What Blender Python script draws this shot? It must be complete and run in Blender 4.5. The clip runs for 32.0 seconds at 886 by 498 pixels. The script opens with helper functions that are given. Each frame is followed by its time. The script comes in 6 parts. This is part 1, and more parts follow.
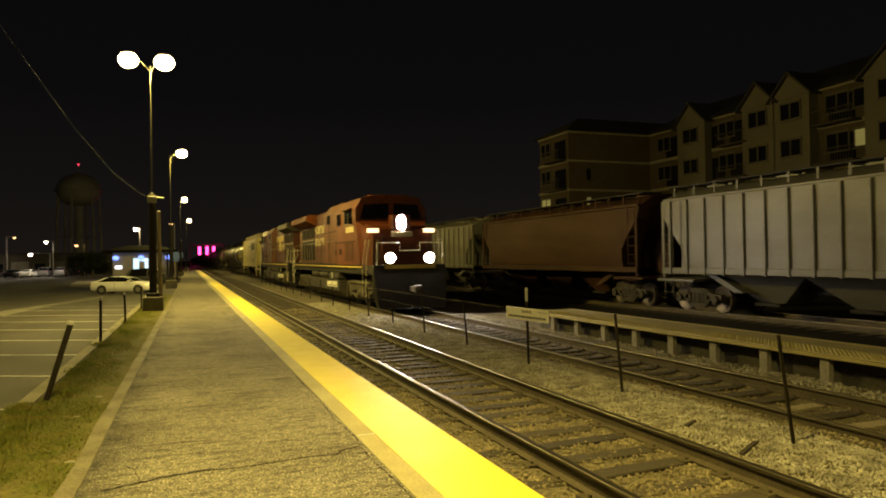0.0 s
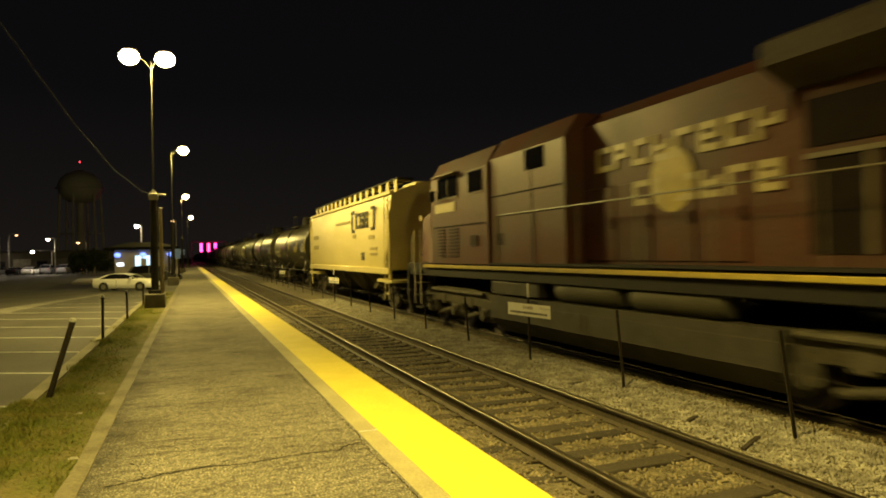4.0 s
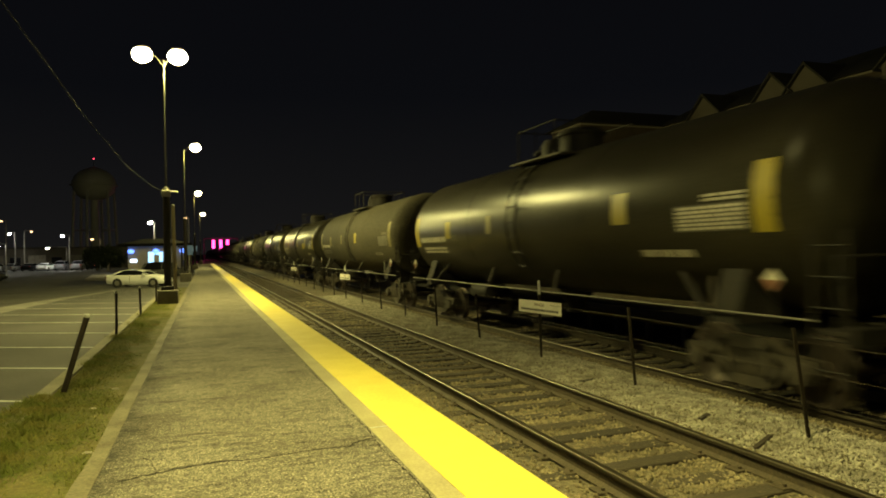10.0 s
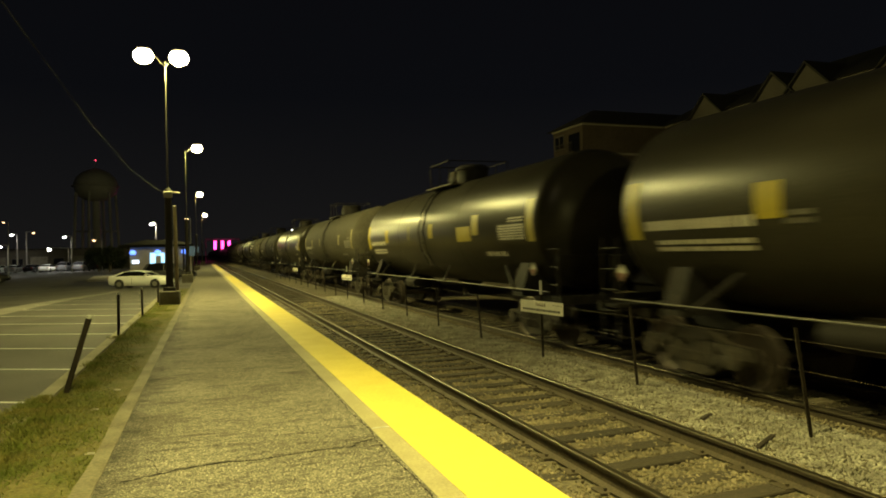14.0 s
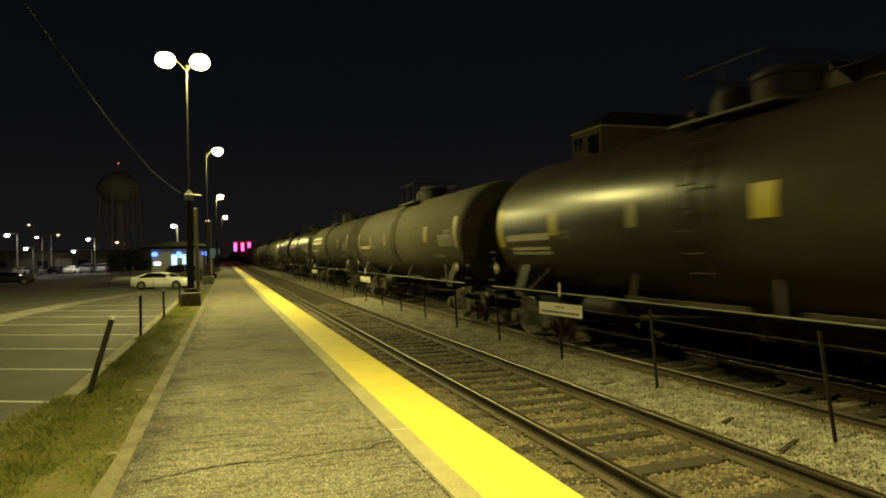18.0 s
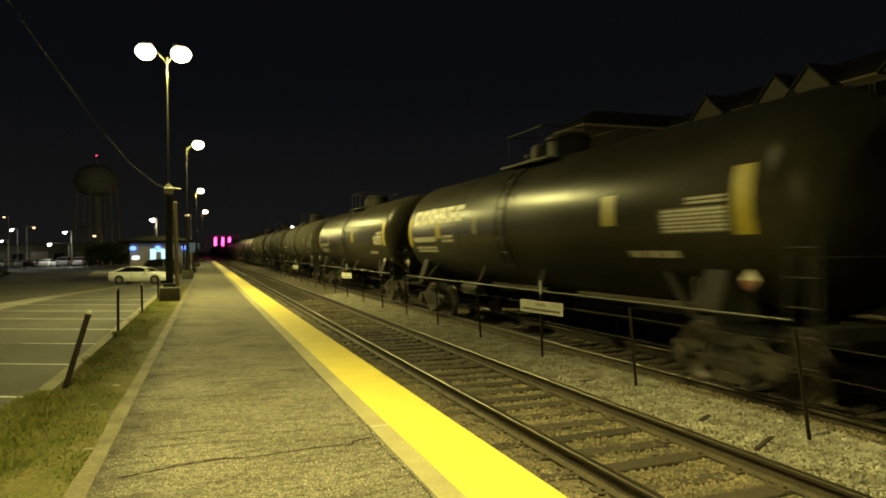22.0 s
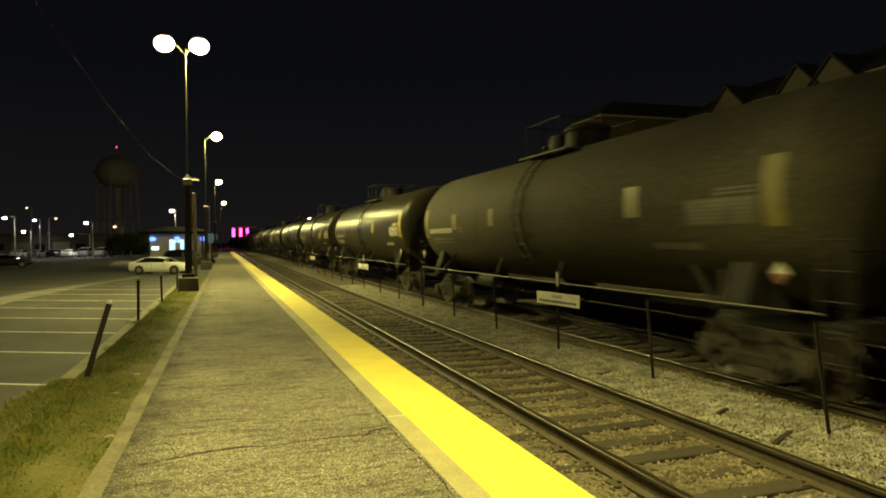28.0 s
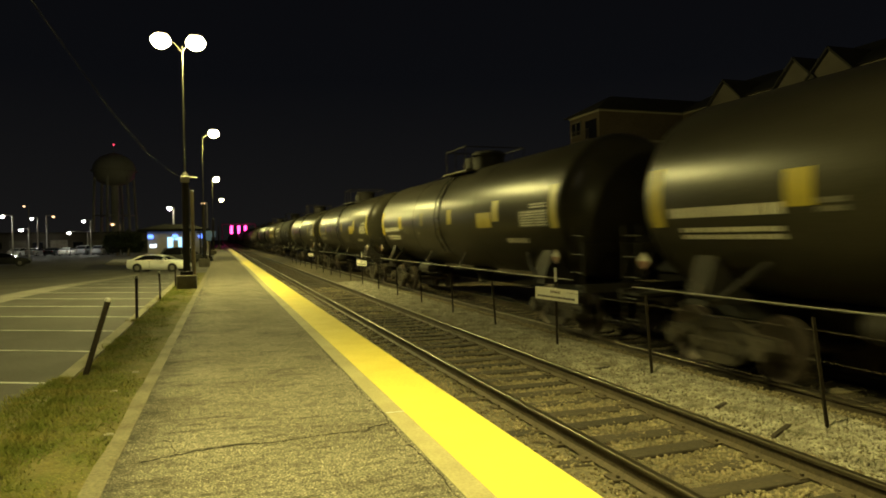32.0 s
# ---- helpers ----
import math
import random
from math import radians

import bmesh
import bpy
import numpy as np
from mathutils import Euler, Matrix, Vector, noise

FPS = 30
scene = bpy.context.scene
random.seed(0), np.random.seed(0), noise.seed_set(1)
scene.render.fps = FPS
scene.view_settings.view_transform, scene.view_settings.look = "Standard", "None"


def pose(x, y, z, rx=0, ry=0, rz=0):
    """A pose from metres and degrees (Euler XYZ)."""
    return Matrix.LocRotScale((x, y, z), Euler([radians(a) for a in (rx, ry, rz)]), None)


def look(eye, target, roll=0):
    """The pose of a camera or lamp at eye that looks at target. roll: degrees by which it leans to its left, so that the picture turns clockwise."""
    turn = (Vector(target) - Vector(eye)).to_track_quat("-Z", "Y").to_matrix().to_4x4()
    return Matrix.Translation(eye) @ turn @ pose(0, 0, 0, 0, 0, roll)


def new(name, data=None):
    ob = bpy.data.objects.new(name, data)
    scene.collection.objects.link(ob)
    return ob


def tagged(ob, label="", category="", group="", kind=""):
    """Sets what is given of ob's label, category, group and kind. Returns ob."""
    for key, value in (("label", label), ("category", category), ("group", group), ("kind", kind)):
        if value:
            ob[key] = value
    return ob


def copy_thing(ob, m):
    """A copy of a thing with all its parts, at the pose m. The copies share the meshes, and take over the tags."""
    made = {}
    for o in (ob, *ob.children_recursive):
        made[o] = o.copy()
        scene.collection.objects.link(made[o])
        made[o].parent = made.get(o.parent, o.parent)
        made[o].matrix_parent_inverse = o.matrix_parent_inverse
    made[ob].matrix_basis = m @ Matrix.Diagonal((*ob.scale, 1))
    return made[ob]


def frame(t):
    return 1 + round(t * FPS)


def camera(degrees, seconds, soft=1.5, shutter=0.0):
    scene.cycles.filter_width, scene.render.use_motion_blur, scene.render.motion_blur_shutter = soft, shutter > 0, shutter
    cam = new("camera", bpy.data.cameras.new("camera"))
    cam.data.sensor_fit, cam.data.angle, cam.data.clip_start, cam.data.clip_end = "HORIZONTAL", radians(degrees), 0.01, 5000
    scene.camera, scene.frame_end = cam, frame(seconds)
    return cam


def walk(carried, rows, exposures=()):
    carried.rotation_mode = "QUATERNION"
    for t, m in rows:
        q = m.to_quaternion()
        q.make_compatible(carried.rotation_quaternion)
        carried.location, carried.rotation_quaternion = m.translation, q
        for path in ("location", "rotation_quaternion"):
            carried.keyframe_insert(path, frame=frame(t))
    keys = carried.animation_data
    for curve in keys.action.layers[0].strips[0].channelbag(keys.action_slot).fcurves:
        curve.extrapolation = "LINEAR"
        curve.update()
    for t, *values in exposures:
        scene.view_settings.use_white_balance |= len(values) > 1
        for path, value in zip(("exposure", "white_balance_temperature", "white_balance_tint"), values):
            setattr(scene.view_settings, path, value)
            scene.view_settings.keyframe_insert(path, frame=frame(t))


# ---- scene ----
EYE = (0.0, 0.0, 1.76)
cam = camera(66.13, 32.0, soft=1.9, shutter=0.6)

# seconds, heading to the right of the tracks, tilt, lean, in degrees
PATH = (
    (0, 20.746, 0.607, -0.998), (0.5, 20.799, 0.536, -0.982), (1, 20.816, 0.493, -1.024), (1.5, 20.811, 0.495, -1.106),
    (2, 20.765, 0.508, -1.214), (2.5, 20.737, 0.451, -1.184), (3, 20.693, 0.418, -1.106), (3.5, 20.667, 0.354, -1.159),
    (5.5, 20.494, 0.133, -1.120), (6, 20.443, 0.080, -1.229), (6.5, 20.373, -0.010, -1.174), (7, 20.317, -0.070, -1.169),
    (7.5, 20.288, -0.116, -0.927), (8, 20.276, -0.040, -0.937), (8.5, 20.152, -0.016, -0.950), (9, 19.979, 0.023, -0.949),
    (9.5, 19.818, 0.017, -0.990), (10, 19.695, 0.043, -1.078), (10.5, 19.569, 0.039, -1.060), (11, 19.492, 0.023, -1.016),
    (11.5, 19.465, -0.007, -1.024), (12, 19.465, -0.029, -1.078), (12.5, 19.479, -0.034, -1.170), (13, 19.486, 0.004, -1.200),
    (13.5, 19.527, 0.051, -1.270), (14, 19.567, 0.071, -1.220), (14.5, 19.605, 0.131, -1.235), (16.5, 19.211, 0.010, -1.352),
    (17, 18.757, 0.068, -1.112), (17.5, 18.321, 0.189, -1.064), (18, 18.027, 0.270, -1.198), (18.5, 17.891, 0.252, -1.007),
    (19, 17.890, 0.168, -0.952), (19.5, 17.942, 0.008, -0.897), (20, 18.121, -0.069, -1.045), (20.5, 18.502, -0.111, -0.969),
    (21, 18.975, -0.078, -0.727), (21.5, 19.336, -0.027, -0.580), (22, 19.546, -0.020, -0.642), (22.5, 19.600, -0.047, -0.625),
    (23, 19.546, -0.091, -0.631), (23.5, 19.397, -0.131, -0.712), (24, 19.277, -0.236, -0.718), (24.5, 19.187, -0.368, -0.771),
    (25, 19.031, -0.428, -0.844), (25.5, 18.803, -0.473, -0.855), (27.5, 18.215, -0.689, -0.615), (28, 18.154, -0.728, -0.495),
    (28.5, 18.123, -0.810, -0.509), (29, 18.130, -0.911, -0.560), (29.5, 18.174, -1.044, -0.621), (30, 18.211, -1.116, -0.612),
    (30.5, 18.226, -1.125, -0.626), (31, 18.233, -1.125, -0.702), (31.5, 18.274, -1.078, -0.714), (32, 18.295, -1.060, -0.818),
)


def aim(yaw, pitch, lean):
    y, p = radians(yaw), radians(pitch)
    ahead = Vector((math.sin(y) * math.cos(p), math.cos(y) * math.cos(p), math.sin(p)))
    return look(EYE, Vector(EYE) + ahead * 10, lean)


# the camera turns its picture slowly from orange to green in the first ten seconds
walk(cam, [(t, aim(y, p, r)) for t, y, p, r in PATH], ((0, 0.06, 8300, 20), (1, 0.08, 8400, 20), (2, 0.10, 8500, 20), (3.4, 0.16, 8400, 20), (4.4, 0.16, 7900, 20), (5.4, -0.04, 7300, 20), (6.3, -0.06, 7000, 19), (7.2, 0.14, 6750, 17.5), (9.5, 0.16, 6500, 12), (32, 0.16, 6500, 12)))

# ---- night sky, exposure ----
world = bpy.data.worlds.new("night_sky")
scene.world = world
world.use_nodes = True
wn, wl = world.node_tree.nodes, world.node_tree.links
wbg = wn["Background"]
wco = wn.new("ShaderNodeTexCoord")
wsep = wn.new("ShaderNodeSeparateXYZ")
wramp = wn.new("ShaderNodeValToRGB")
wl.new(wco.outputs["Generated"], wsep.inputs[0])
wl.new(wsep.outputs["Z"], wramp.inputs[0])
wl.new(wramp.outputs[0], wbg.inputs[0])
wramp.color_ramp.elements[0].position, wramp.color_ramp.elements[0].color = 0.0, (0.0075, 0.0073, 0.0070, 1)  # glow of the town
glow_top = wramp.color_ramp.elements.new(0.22)
glow_top.color = (0.0029, 0.0032, 0.0041, 1)
wramp.color_ramp.elements[2].position, wramp.color_ramp.elements[2].color = 0.6, (0.0021, 0.0021, 0.0028, 1)
wbg.inputs[1].default_value = 1.0

SODIUM = (1.0, 0.905, 0.28)
HALIDE = (0.95, 0.95, 0.80)
BLUE = (0.35, 0.55, 1.0)


def lamp(x, y, z, watts, colour=SODIUM, radius=0.16, spread=0):
    data = bpy.data.lights.new("lamp_light", "SPOT" if spread else "POINT")
    data.energy, data.color, data.shadow_soft_size = watts, colour, radius
    if spread:
        data.spot_size, data.spot_blend = radians(spread), 1.0
    ob = new("lamp_light", data)
    ob.location = (x, y, z)
    return ob


# heads of the platform's lamps: x, y, z, watts, cut-off angle (0: bare globe)
PLATFORM_LAMPS = ((-1.86, 27.2, 9.10, 3200, 0), (-0.64, 27.2, 9.10, 3200, 0), (-0.13, 50.0, 9.10, 3600, 0), (-0.02, 87.8, 9.10, 3600, 0), (0.78, 133.8, 9.10, 2900, 0),
                  (0.55, 4.5, 9.10, 5500, 110), (-0.6, -25.0, 9.10, 3600, 0))
for lx, ly, lz, lw, cut in PLATFORM_LAMPS:
    lamp(lx, ly, lz - 0.45, lw, spread=cut)


# ---- materials ----
def material(name, colour, rough=0.7, metal=0.0, other=None, scale=8.0, mix=0.5, grain=60.0, grain_amount=0.25, bump=0.2, stretch=(1, 1, 1), spec=0.5, coat=0.0, coat_rough=0.12, vary=0.0, rough_vary=0.15, even_grain=False):
    """Two scales of variation: stains (scale) towards the colour `other`, and grain; a fine relief."""
    m = bpy.data.materials.new(name)
    m.use_nodes = True
    n, l = m.node_tree.nodes, m.node_tree.links
    b = n["Principled BSDF"]
    co = n.new("ShaderNodeTexCoord")
    mp = n.new("ShaderNodeMapping")
    mp.inputs["Scale"].default_value = stretch
    l.new(co.outputs["Object"], mp.inputs["Vector"])
    big, fine = n.new("ShaderNodeTexNoise"), n.new("ShaderNodeTexNoise")
    for t, s, d in ((big, scale, 5), (fine, grain, 3)):
        t.inputs["Scale"].default_value, t.inputs["Detail"].default_value = s, d
        l.new(co.outputs["Object"] if even_grain and t is fine else mp.outputs[0], t.inputs["Vector"])
    ramp = n.new("ShaderNodeMapRange")
    ramp.inputs["From Min"].default_value, ramp.inputs["From Max"].default_value = 0.38, 0.68
    ramp.inputs["To Max"].default_value = mix
    l.new(big.outputs[0], ramp.inputs["Value"])
    mx = n.new("ShaderNodeMix")
    mx.data_type = "RGBA"
    mx.inputs["A"].default_value = (*colour, 1)
    mx.inputs["B"].default_value = (*(other or [c * 0.6 for c in colour]), 1)
    l.new(ramp.outputs[0], mx.inputs["Factor"])
    gr = n.new("ShaderNodeMapRange")
    gr.inputs["From Min"].default_value, gr.inputs["From Max"].default_value = 0.3, 0.7
    gr.inputs["To Min"].default_value, gr.inputs["To Max"].default_value = 1 - grain_amount, 1 + grain_amount
    l.new(fine.outputs[0], gr.inputs["Value"])
    value = gr.outputs[0]
    if vary:
        info = n.new("ShaderNodeObjectInfo")
        vr = n.new("ShaderNodeMapRange")
        vr.inputs["To Min"].default_value, vr.inputs["To Max"].default_value = 1 - vary, 1 + vary
        l.new(info.outputs["Random"], vr.inputs["Value"])
        mul = n.new("ShaderNodeMath")
        mul.operation = "MULTIPLY"
        l.new(value, mul.inputs[0]), l.new(vr.outputs[0], mul.inputs[1])
        value = mul.outputs[0]
    sc = n.new("ShaderNodeVectorMath")
    sc.operation = "SCALE"
    l.new(mx.outputs["Result"], sc.inputs[0]), l.new(value, sc.inputs["Scale"])
    l.new(sc.outputs[0], b.inputs["Base Color"])
    rr = n.new("ShaderNodeMapRange")
    rr.inputs["To Min"].default_value, rr.inputs["To Max"].default_value = max(rough - rough_vary, 0.03), min(rough + rough_vary, 1)
    l.new(big.outputs[0], rr.inputs["Value"]), l.new(rr.outputs[0], b.inputs["Roughness"])
    b.inputs["Metallic"].default_value, b.inputs["Specular IOR Level"].default_value = metal, spec
    b.inputs["Coat Weight"].default_value, b.inputs["Coat Roughness"].default_value = coat, coat_rough
    if bump:
        bm = n.new("ShaderNodeBump")
        bm.inputs["Strength"].default_value, bm.inputs["Distance"].default_value = bump, 0.01
        l.new(fine.outputs[0], bm.inputs["Height"]), l.new(bm.outputs[0], b.inputs["Normal"])
    return m


def glow(name, colour, strength):
    m = bpy.data.materials.new(name)
    m.use_nodes = True
    b = m.node_tree.nodes["Principled BSDF"]
    b.inputs["Base Color"].default_value = (*colour, 1)
    b.inputs["Emission Color"].default_value, b.inputs["Emission Strength"].default_value = (*colour, 1), strength
    return m


def glass(name, colour=(0.008, 0.008, 0.01), rough=0.05):
    m = bpy.data.materials.new(name)
    m.use_nodes = True
    b = m.node_tree.nodes["Principled BSDF"]
    b.inputs["Base Color"].default_value, b.inputs["Roughness"].default_value = (*colour, 1), rough
    b.inputs["Specular IOR Level"].default_value = 0.6
    return m


def worn_asphalt():
    """Pale worn asphalt: grit, mottling, and thin dark streaks across the walking direction."""
    m = material("platform_asphalt", (0.19, 0.173, 0.132), 0.92, other=(0.12, 0.107, 0.082), scale=0.9, mix=0.8, grain=46, grain_amount=0.55, bump=0.7, spec=0.2)
    n, l = m.node_tree.nodes, m.node_tree.links
    base = n["Principled BSDF"].inputs["Base Color"]
    colour = base.links[0].from_socket
    co = n["Texture Coordinate"].outputs["Object"]

    def layer(colour, scale, stretch, low, high, factor, detail=4):
        mp, tx, rg, sc = n.new("ShaderNodeMapping"), n.new("ShaderNodeTexNoise"), n.new("ShaderNodeMapRange"), n.new("ShaderNodeVectorMath")
        mp.inputs["Scale"].default_value = stretch
        tx.inputs["Scale"].default_value, tx.inputs["Detail"].default_value = scale, detail
        rg.inputs["From Min"].default_value, rg.inputs["From Max"].default_value = low, high
        rg.inputs["To Min"].default_value, rg.inputs["To Max"].default_value = 1.0, factor
        rg.interpolation_type = "SMOOTHSTEP"
        sc.operation = "SCALE"
        l.new(co, mp.inputs["Vector"]), l.new(mp.outputs[0], tx.inputs["Vector"]), l.new(tx.outputs[0], rg.inputs["Value"])
        l.new(colour, sc.inputs[0]), l.new(rg.outputs[0], sc.inputs["Scale"])
        return sc.outputs[0]

    colour = layer(colour, 1.0, (1.9, 7.0, 1), 0.50, 0.68, 0.60)       # streaks
    colour = layer(colour, 1.0, (4.0, 16.0, 1), 0.54, 0.70, 0.62)       # finer streaks
    colour = layer(colour, 14.0, (1, 1, 1), 0.40, 0.66, 0.62, 3)       # clumps of grit
    colour = layer(colour, 62.0, (1, 1, 1), 0.52, 0.66, 3.0, 2)        # pale chippings
    colour = layer(colour, 48.0, (1.1, 1, 1), 0.56, 0.66, 0.42, 2)     # open pits between them
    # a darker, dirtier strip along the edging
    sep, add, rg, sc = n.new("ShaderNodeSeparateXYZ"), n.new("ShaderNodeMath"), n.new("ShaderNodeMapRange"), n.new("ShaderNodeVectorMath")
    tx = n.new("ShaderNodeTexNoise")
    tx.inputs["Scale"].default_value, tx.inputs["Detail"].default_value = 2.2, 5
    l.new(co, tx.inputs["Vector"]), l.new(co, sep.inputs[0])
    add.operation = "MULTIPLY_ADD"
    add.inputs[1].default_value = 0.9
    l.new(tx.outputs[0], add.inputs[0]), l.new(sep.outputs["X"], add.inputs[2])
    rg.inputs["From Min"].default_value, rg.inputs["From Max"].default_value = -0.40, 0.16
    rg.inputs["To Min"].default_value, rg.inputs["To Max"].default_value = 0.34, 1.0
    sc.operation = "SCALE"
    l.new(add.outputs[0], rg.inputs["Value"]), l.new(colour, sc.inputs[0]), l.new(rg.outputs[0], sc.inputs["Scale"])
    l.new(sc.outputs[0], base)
    return m


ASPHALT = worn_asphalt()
EDGING = material("dirty_edging_concrete", (0.155, 0.136, 0.082), 0.9, other=(0.095, 0.08, 0.045), scale=2.2, mix=1.0, grain=34, grain_amount=0.3, bump=0.6)
LOT = material("lot_asphalt", (0.054, 0.050, 0.042), 0.85, other=(0.029, 0.027, 0.023), scale=0.35, mix=0.8, grain=45, grain_amount=0.3, bump=0.5)
CONCRETE = material("concrete", (0.36, 0.34, 0.30), 0.85, other=(0.22, 0.2, 0.17), scale=1.3, mix=0.7, grain=40, grain_amount=0.2, bump=0.4)
KERB = material("mossy_kerb_concrete", (0.20, 0.18, 0.12), 0.9, other=(0.12, 0.11, 0.06), scale=1.5, mix=0.8, grain=30, grain_amount=0.2, bump=0.4)
FAR_DECK = material("tan_deck_concrete", (0.27, 0.225, 0.105), 0.85, other=(0.19, 0.16, 0.08), scale=0.9, mix=0.7, grain=30, grain_amount=0.2, bump=0.3)
SKIRT = material("weathered_skirt_board", (0.07, 0.062, 0.045), 0.9, other=(0.04, 0.036, 0.027), scale=1.6, mix=0.8, grain=26, grain_amount=0.3, bump=0.3, stretch=(1, 0.4, 1))
YARD_BLACK = material("yard_bed_black", (0.022, 0.019, 0.015), 0.95, other=(0.012, 0.011, 0.009), scale=0.6, mix=0.8, grain=20, grain_amount=0.4, bump=0.8, spec=0.1)
FAR_YELLOW = material("faded_tactile_yellow", (0.40, 0.34, 0.14), 0.7, other=(0.30, 0.255, 0.11), scale=2.0, mix=0.7, grain=30, grain_amount=0.1, bump=0.1)
YELLOW = material("yellow_tactile_paint", (0.80, 0.66, 0.09), 0.55, other=(0.72, 0.58, 0.09), scale=2.0, mix=0.6, grain=30, grain_amount=0.06, bump=0.1)
TAN = material("tan_edge_stone", (0.40, 0.355, 0.18), 0.8, other=(0.29, 0.255, 0.14), scale=1.5, mix=0.7, grain=40, grain_amount=0.15, bump=0.3)
PAINT_WHITE = material("white_line_paint", (0.62, 0.62, 0.58), 0.7, other=(0.3, 0.3, 0.29), scale=3.0, mix=0.6, grain=30, grain_amount=0.2, bump=0.1)
SOIL = material("soil", (0.125, 0.108, 0.044), 0.95, other=(0.076, 0.088, 0.020), scale=2.6, mix=1.0, grain=22, grain_amount=0.3, bump=0.5, spec=0.1)
FARGROUND = material("far_ground", (0.05, 0.048, 0.042), 0.95, other=(0.03, 0.032, 0.025), scale=0.05, mix=0.8, grain=2, grain_amount=0.3, bump=0.3)
STRAW = material("dry_straw", (0.20, 0.165, 0.06), 0.8, other=(0.13, 0.11, 0.035), scale=2.5, mix=0.9, grain=20, grain_amount=0.2, bump=0.0, spec=0.15)
BLADE = material("grass_blade", (0.128, 0.152, 0.030), 0.7, other=(0.22, 0.19, 0.06), scale=2.5, mix=0.9, grain=20, grain_amount=0.2, bump=0.0, spec=0.15)
leaf_nodes, leaf_links = BLADE.node_tree.nodes, BLADE.node_tree.links
through_light, leaf_mix = leaf_nodes.new("ShaderNodeBsdfTranslucent"), leaf_nodes.new("ShaderNodeMixShader")
leaf_links.new(leaf_nodes["Principled BSDF"].inputs["Base Color"].links[0].from_socket, through_light.inputs["Color"])
leaf_links.new(leaf_nodes["Principled BSDF"].outputs[0], leaf_mix.inputs[1])
leaf_links.new(through_light.outputs[0], leaf_mix.inputs[2])
leaf_links.new(leaf_mix.outputs[0], leaf_nodes["Material Output"].inputs["Surface"])
BALLAST = material("ballast_bed", (0.140, 0.117, 0.073), 0.95, other=(0.08, 0.065, 0.040), scale=0.7, mix=0.7, grain=28, grain_amount=0.5, bump=1.0)
STONE = material("ballast_stone", (0.385, 0.36, 0.295), 0.9, other=(0.165, 0.15, 0.12), scale=3.0, mix=0.9, grain=12, grain_amount=0.4, bump=0.2)
STONE_DARK = material("dirty_ballast_stone", (0.27, 0.225, 0.14), 0.9, other=(0.10, 0.08, 0.05), scale=2.0, mix=0.9, grain=12, grain_amount=0.4, bump=0.2)
TIE = material("creosoted_tie", (0.036, 0.028, 0.018), 0.85, other=(0.062, 0.049, 0.031), scale=2.0, mix=0.7, grain=14, grain_amount=0.4, bump=0.7, stretch=(1, 6, 6), vary=0.3)
TIE_NEW = material("pale_new_tie", (0.30, 0.25, 0.17), 0.85, other=(0.20, 0.17, 0.12), scale=2.0, mix=0.7, grain=14, grain_amount=0.3, bump=0.6, stretch=(1, 6, 6))
RAILTOP_DULL = material("worn_rail_head", (0.16, 0.135, 0.10), 0.42, metal=0.8, other=(0.1, 0.08, 0.055), scale=1.0, mix=0.7, grain=30, grain_amount=0.1, bump=0.03, stretch=(1, 0.05, 1), rough_vary=0.06)
RAILSIDE = material("rusty_rail", (0.075, 0.058, 0.034), 0.75, metal=0.1, other=(0.05, 0.038, 0.024), scale=3.0, mix=0.7, grain=40, grain_amount=0.3, bump=0.2)
RAILTOP = material("polished_rail_head", (0.19, 0.165, 0.125), 0.42, metal=1.0, other=(0.17, 0.145, 0.11), scale=1.0, mix=0.6, grain=30, grain_amount=0.05, bump=0.02, stretch=(1, 0.05, 1), rough_vary=0.06)
STEEL_DARK = material("dark_weathered_steel", (0.045, 0.038, 0.030), 0.7, metal=0.3, other=(0.08, 0.055, 0.035), scale=4.0, mix=0.7, grain=40, grain_amount=0.3, bump=0.2)
POLE_GREY = material("galvanised_pole", (0.24, 0.23, 0.21), 0.55, metal=0.4, other=(0.17, 0.165, 0.15), scale=3, mix=0.6, grain=40, grain_amount=0.1, bump=0.05)
FOOTING = material("stained_footing_concrete", (0.12, 0.11, 0.085), 0.9, other=(0.07, 0.062, 0.048), scale=2, mix=0.8, grain=30, grain_amount=0.25, bump=0.4)
POLE_DARK = material("bronze_painted_pole", (0.013, 0.011, 0.009), 0.55, spec=0.2, other=(0.02, 0.016, 0.012), scale=3, mix=0.6, grain=40, grain_amount=0.1, bump=0.05)
POLE_BRONZE = material("weathered_bronze_pole", (0.018, 0.016, 0.013), 0.5, metal=0.0, spec=0.25, other=(0.012, 0.011, 0.009), scale=3, mix=0.6, grain=40, grain_amount=0.1, bump=0.05)
WOOD_POLE = material("weathered_post_wood", (0.20, 0.165, 0.11), 0.9, other=(0.12, 0.10, 0.07), scale=2, mix=0.7, grain=20, grain_amount=0.3, bump=0.5, stretch=(6, 6, 0.6))
LENS_WARM = glow("lamp_lens_warm", (1.0, 0.86, 0.45), 60)
LENS_WHITE = glow("lamp_lens_white", (0.95, 0.97, 0.9), 40)
LENS_FAR = glow("lamp_lens_far", (0.95, 0.97, 0.85), 160)
LENS_ORANGE = glow("lamp_lens_orange", (1.0, 0.62, 0.3), 3.5)
LENS_BLUE = glow("lamp_lens_blue", (0.12, 0.26, 1.0), 2.6)
SIGNAL_RED = glow("signal_lens_red", (1.0, 0.05, 0.33), 8)
TOWER_RED = glow("tower_beacon_red", (1.0, 0.06, 0.12), 3)
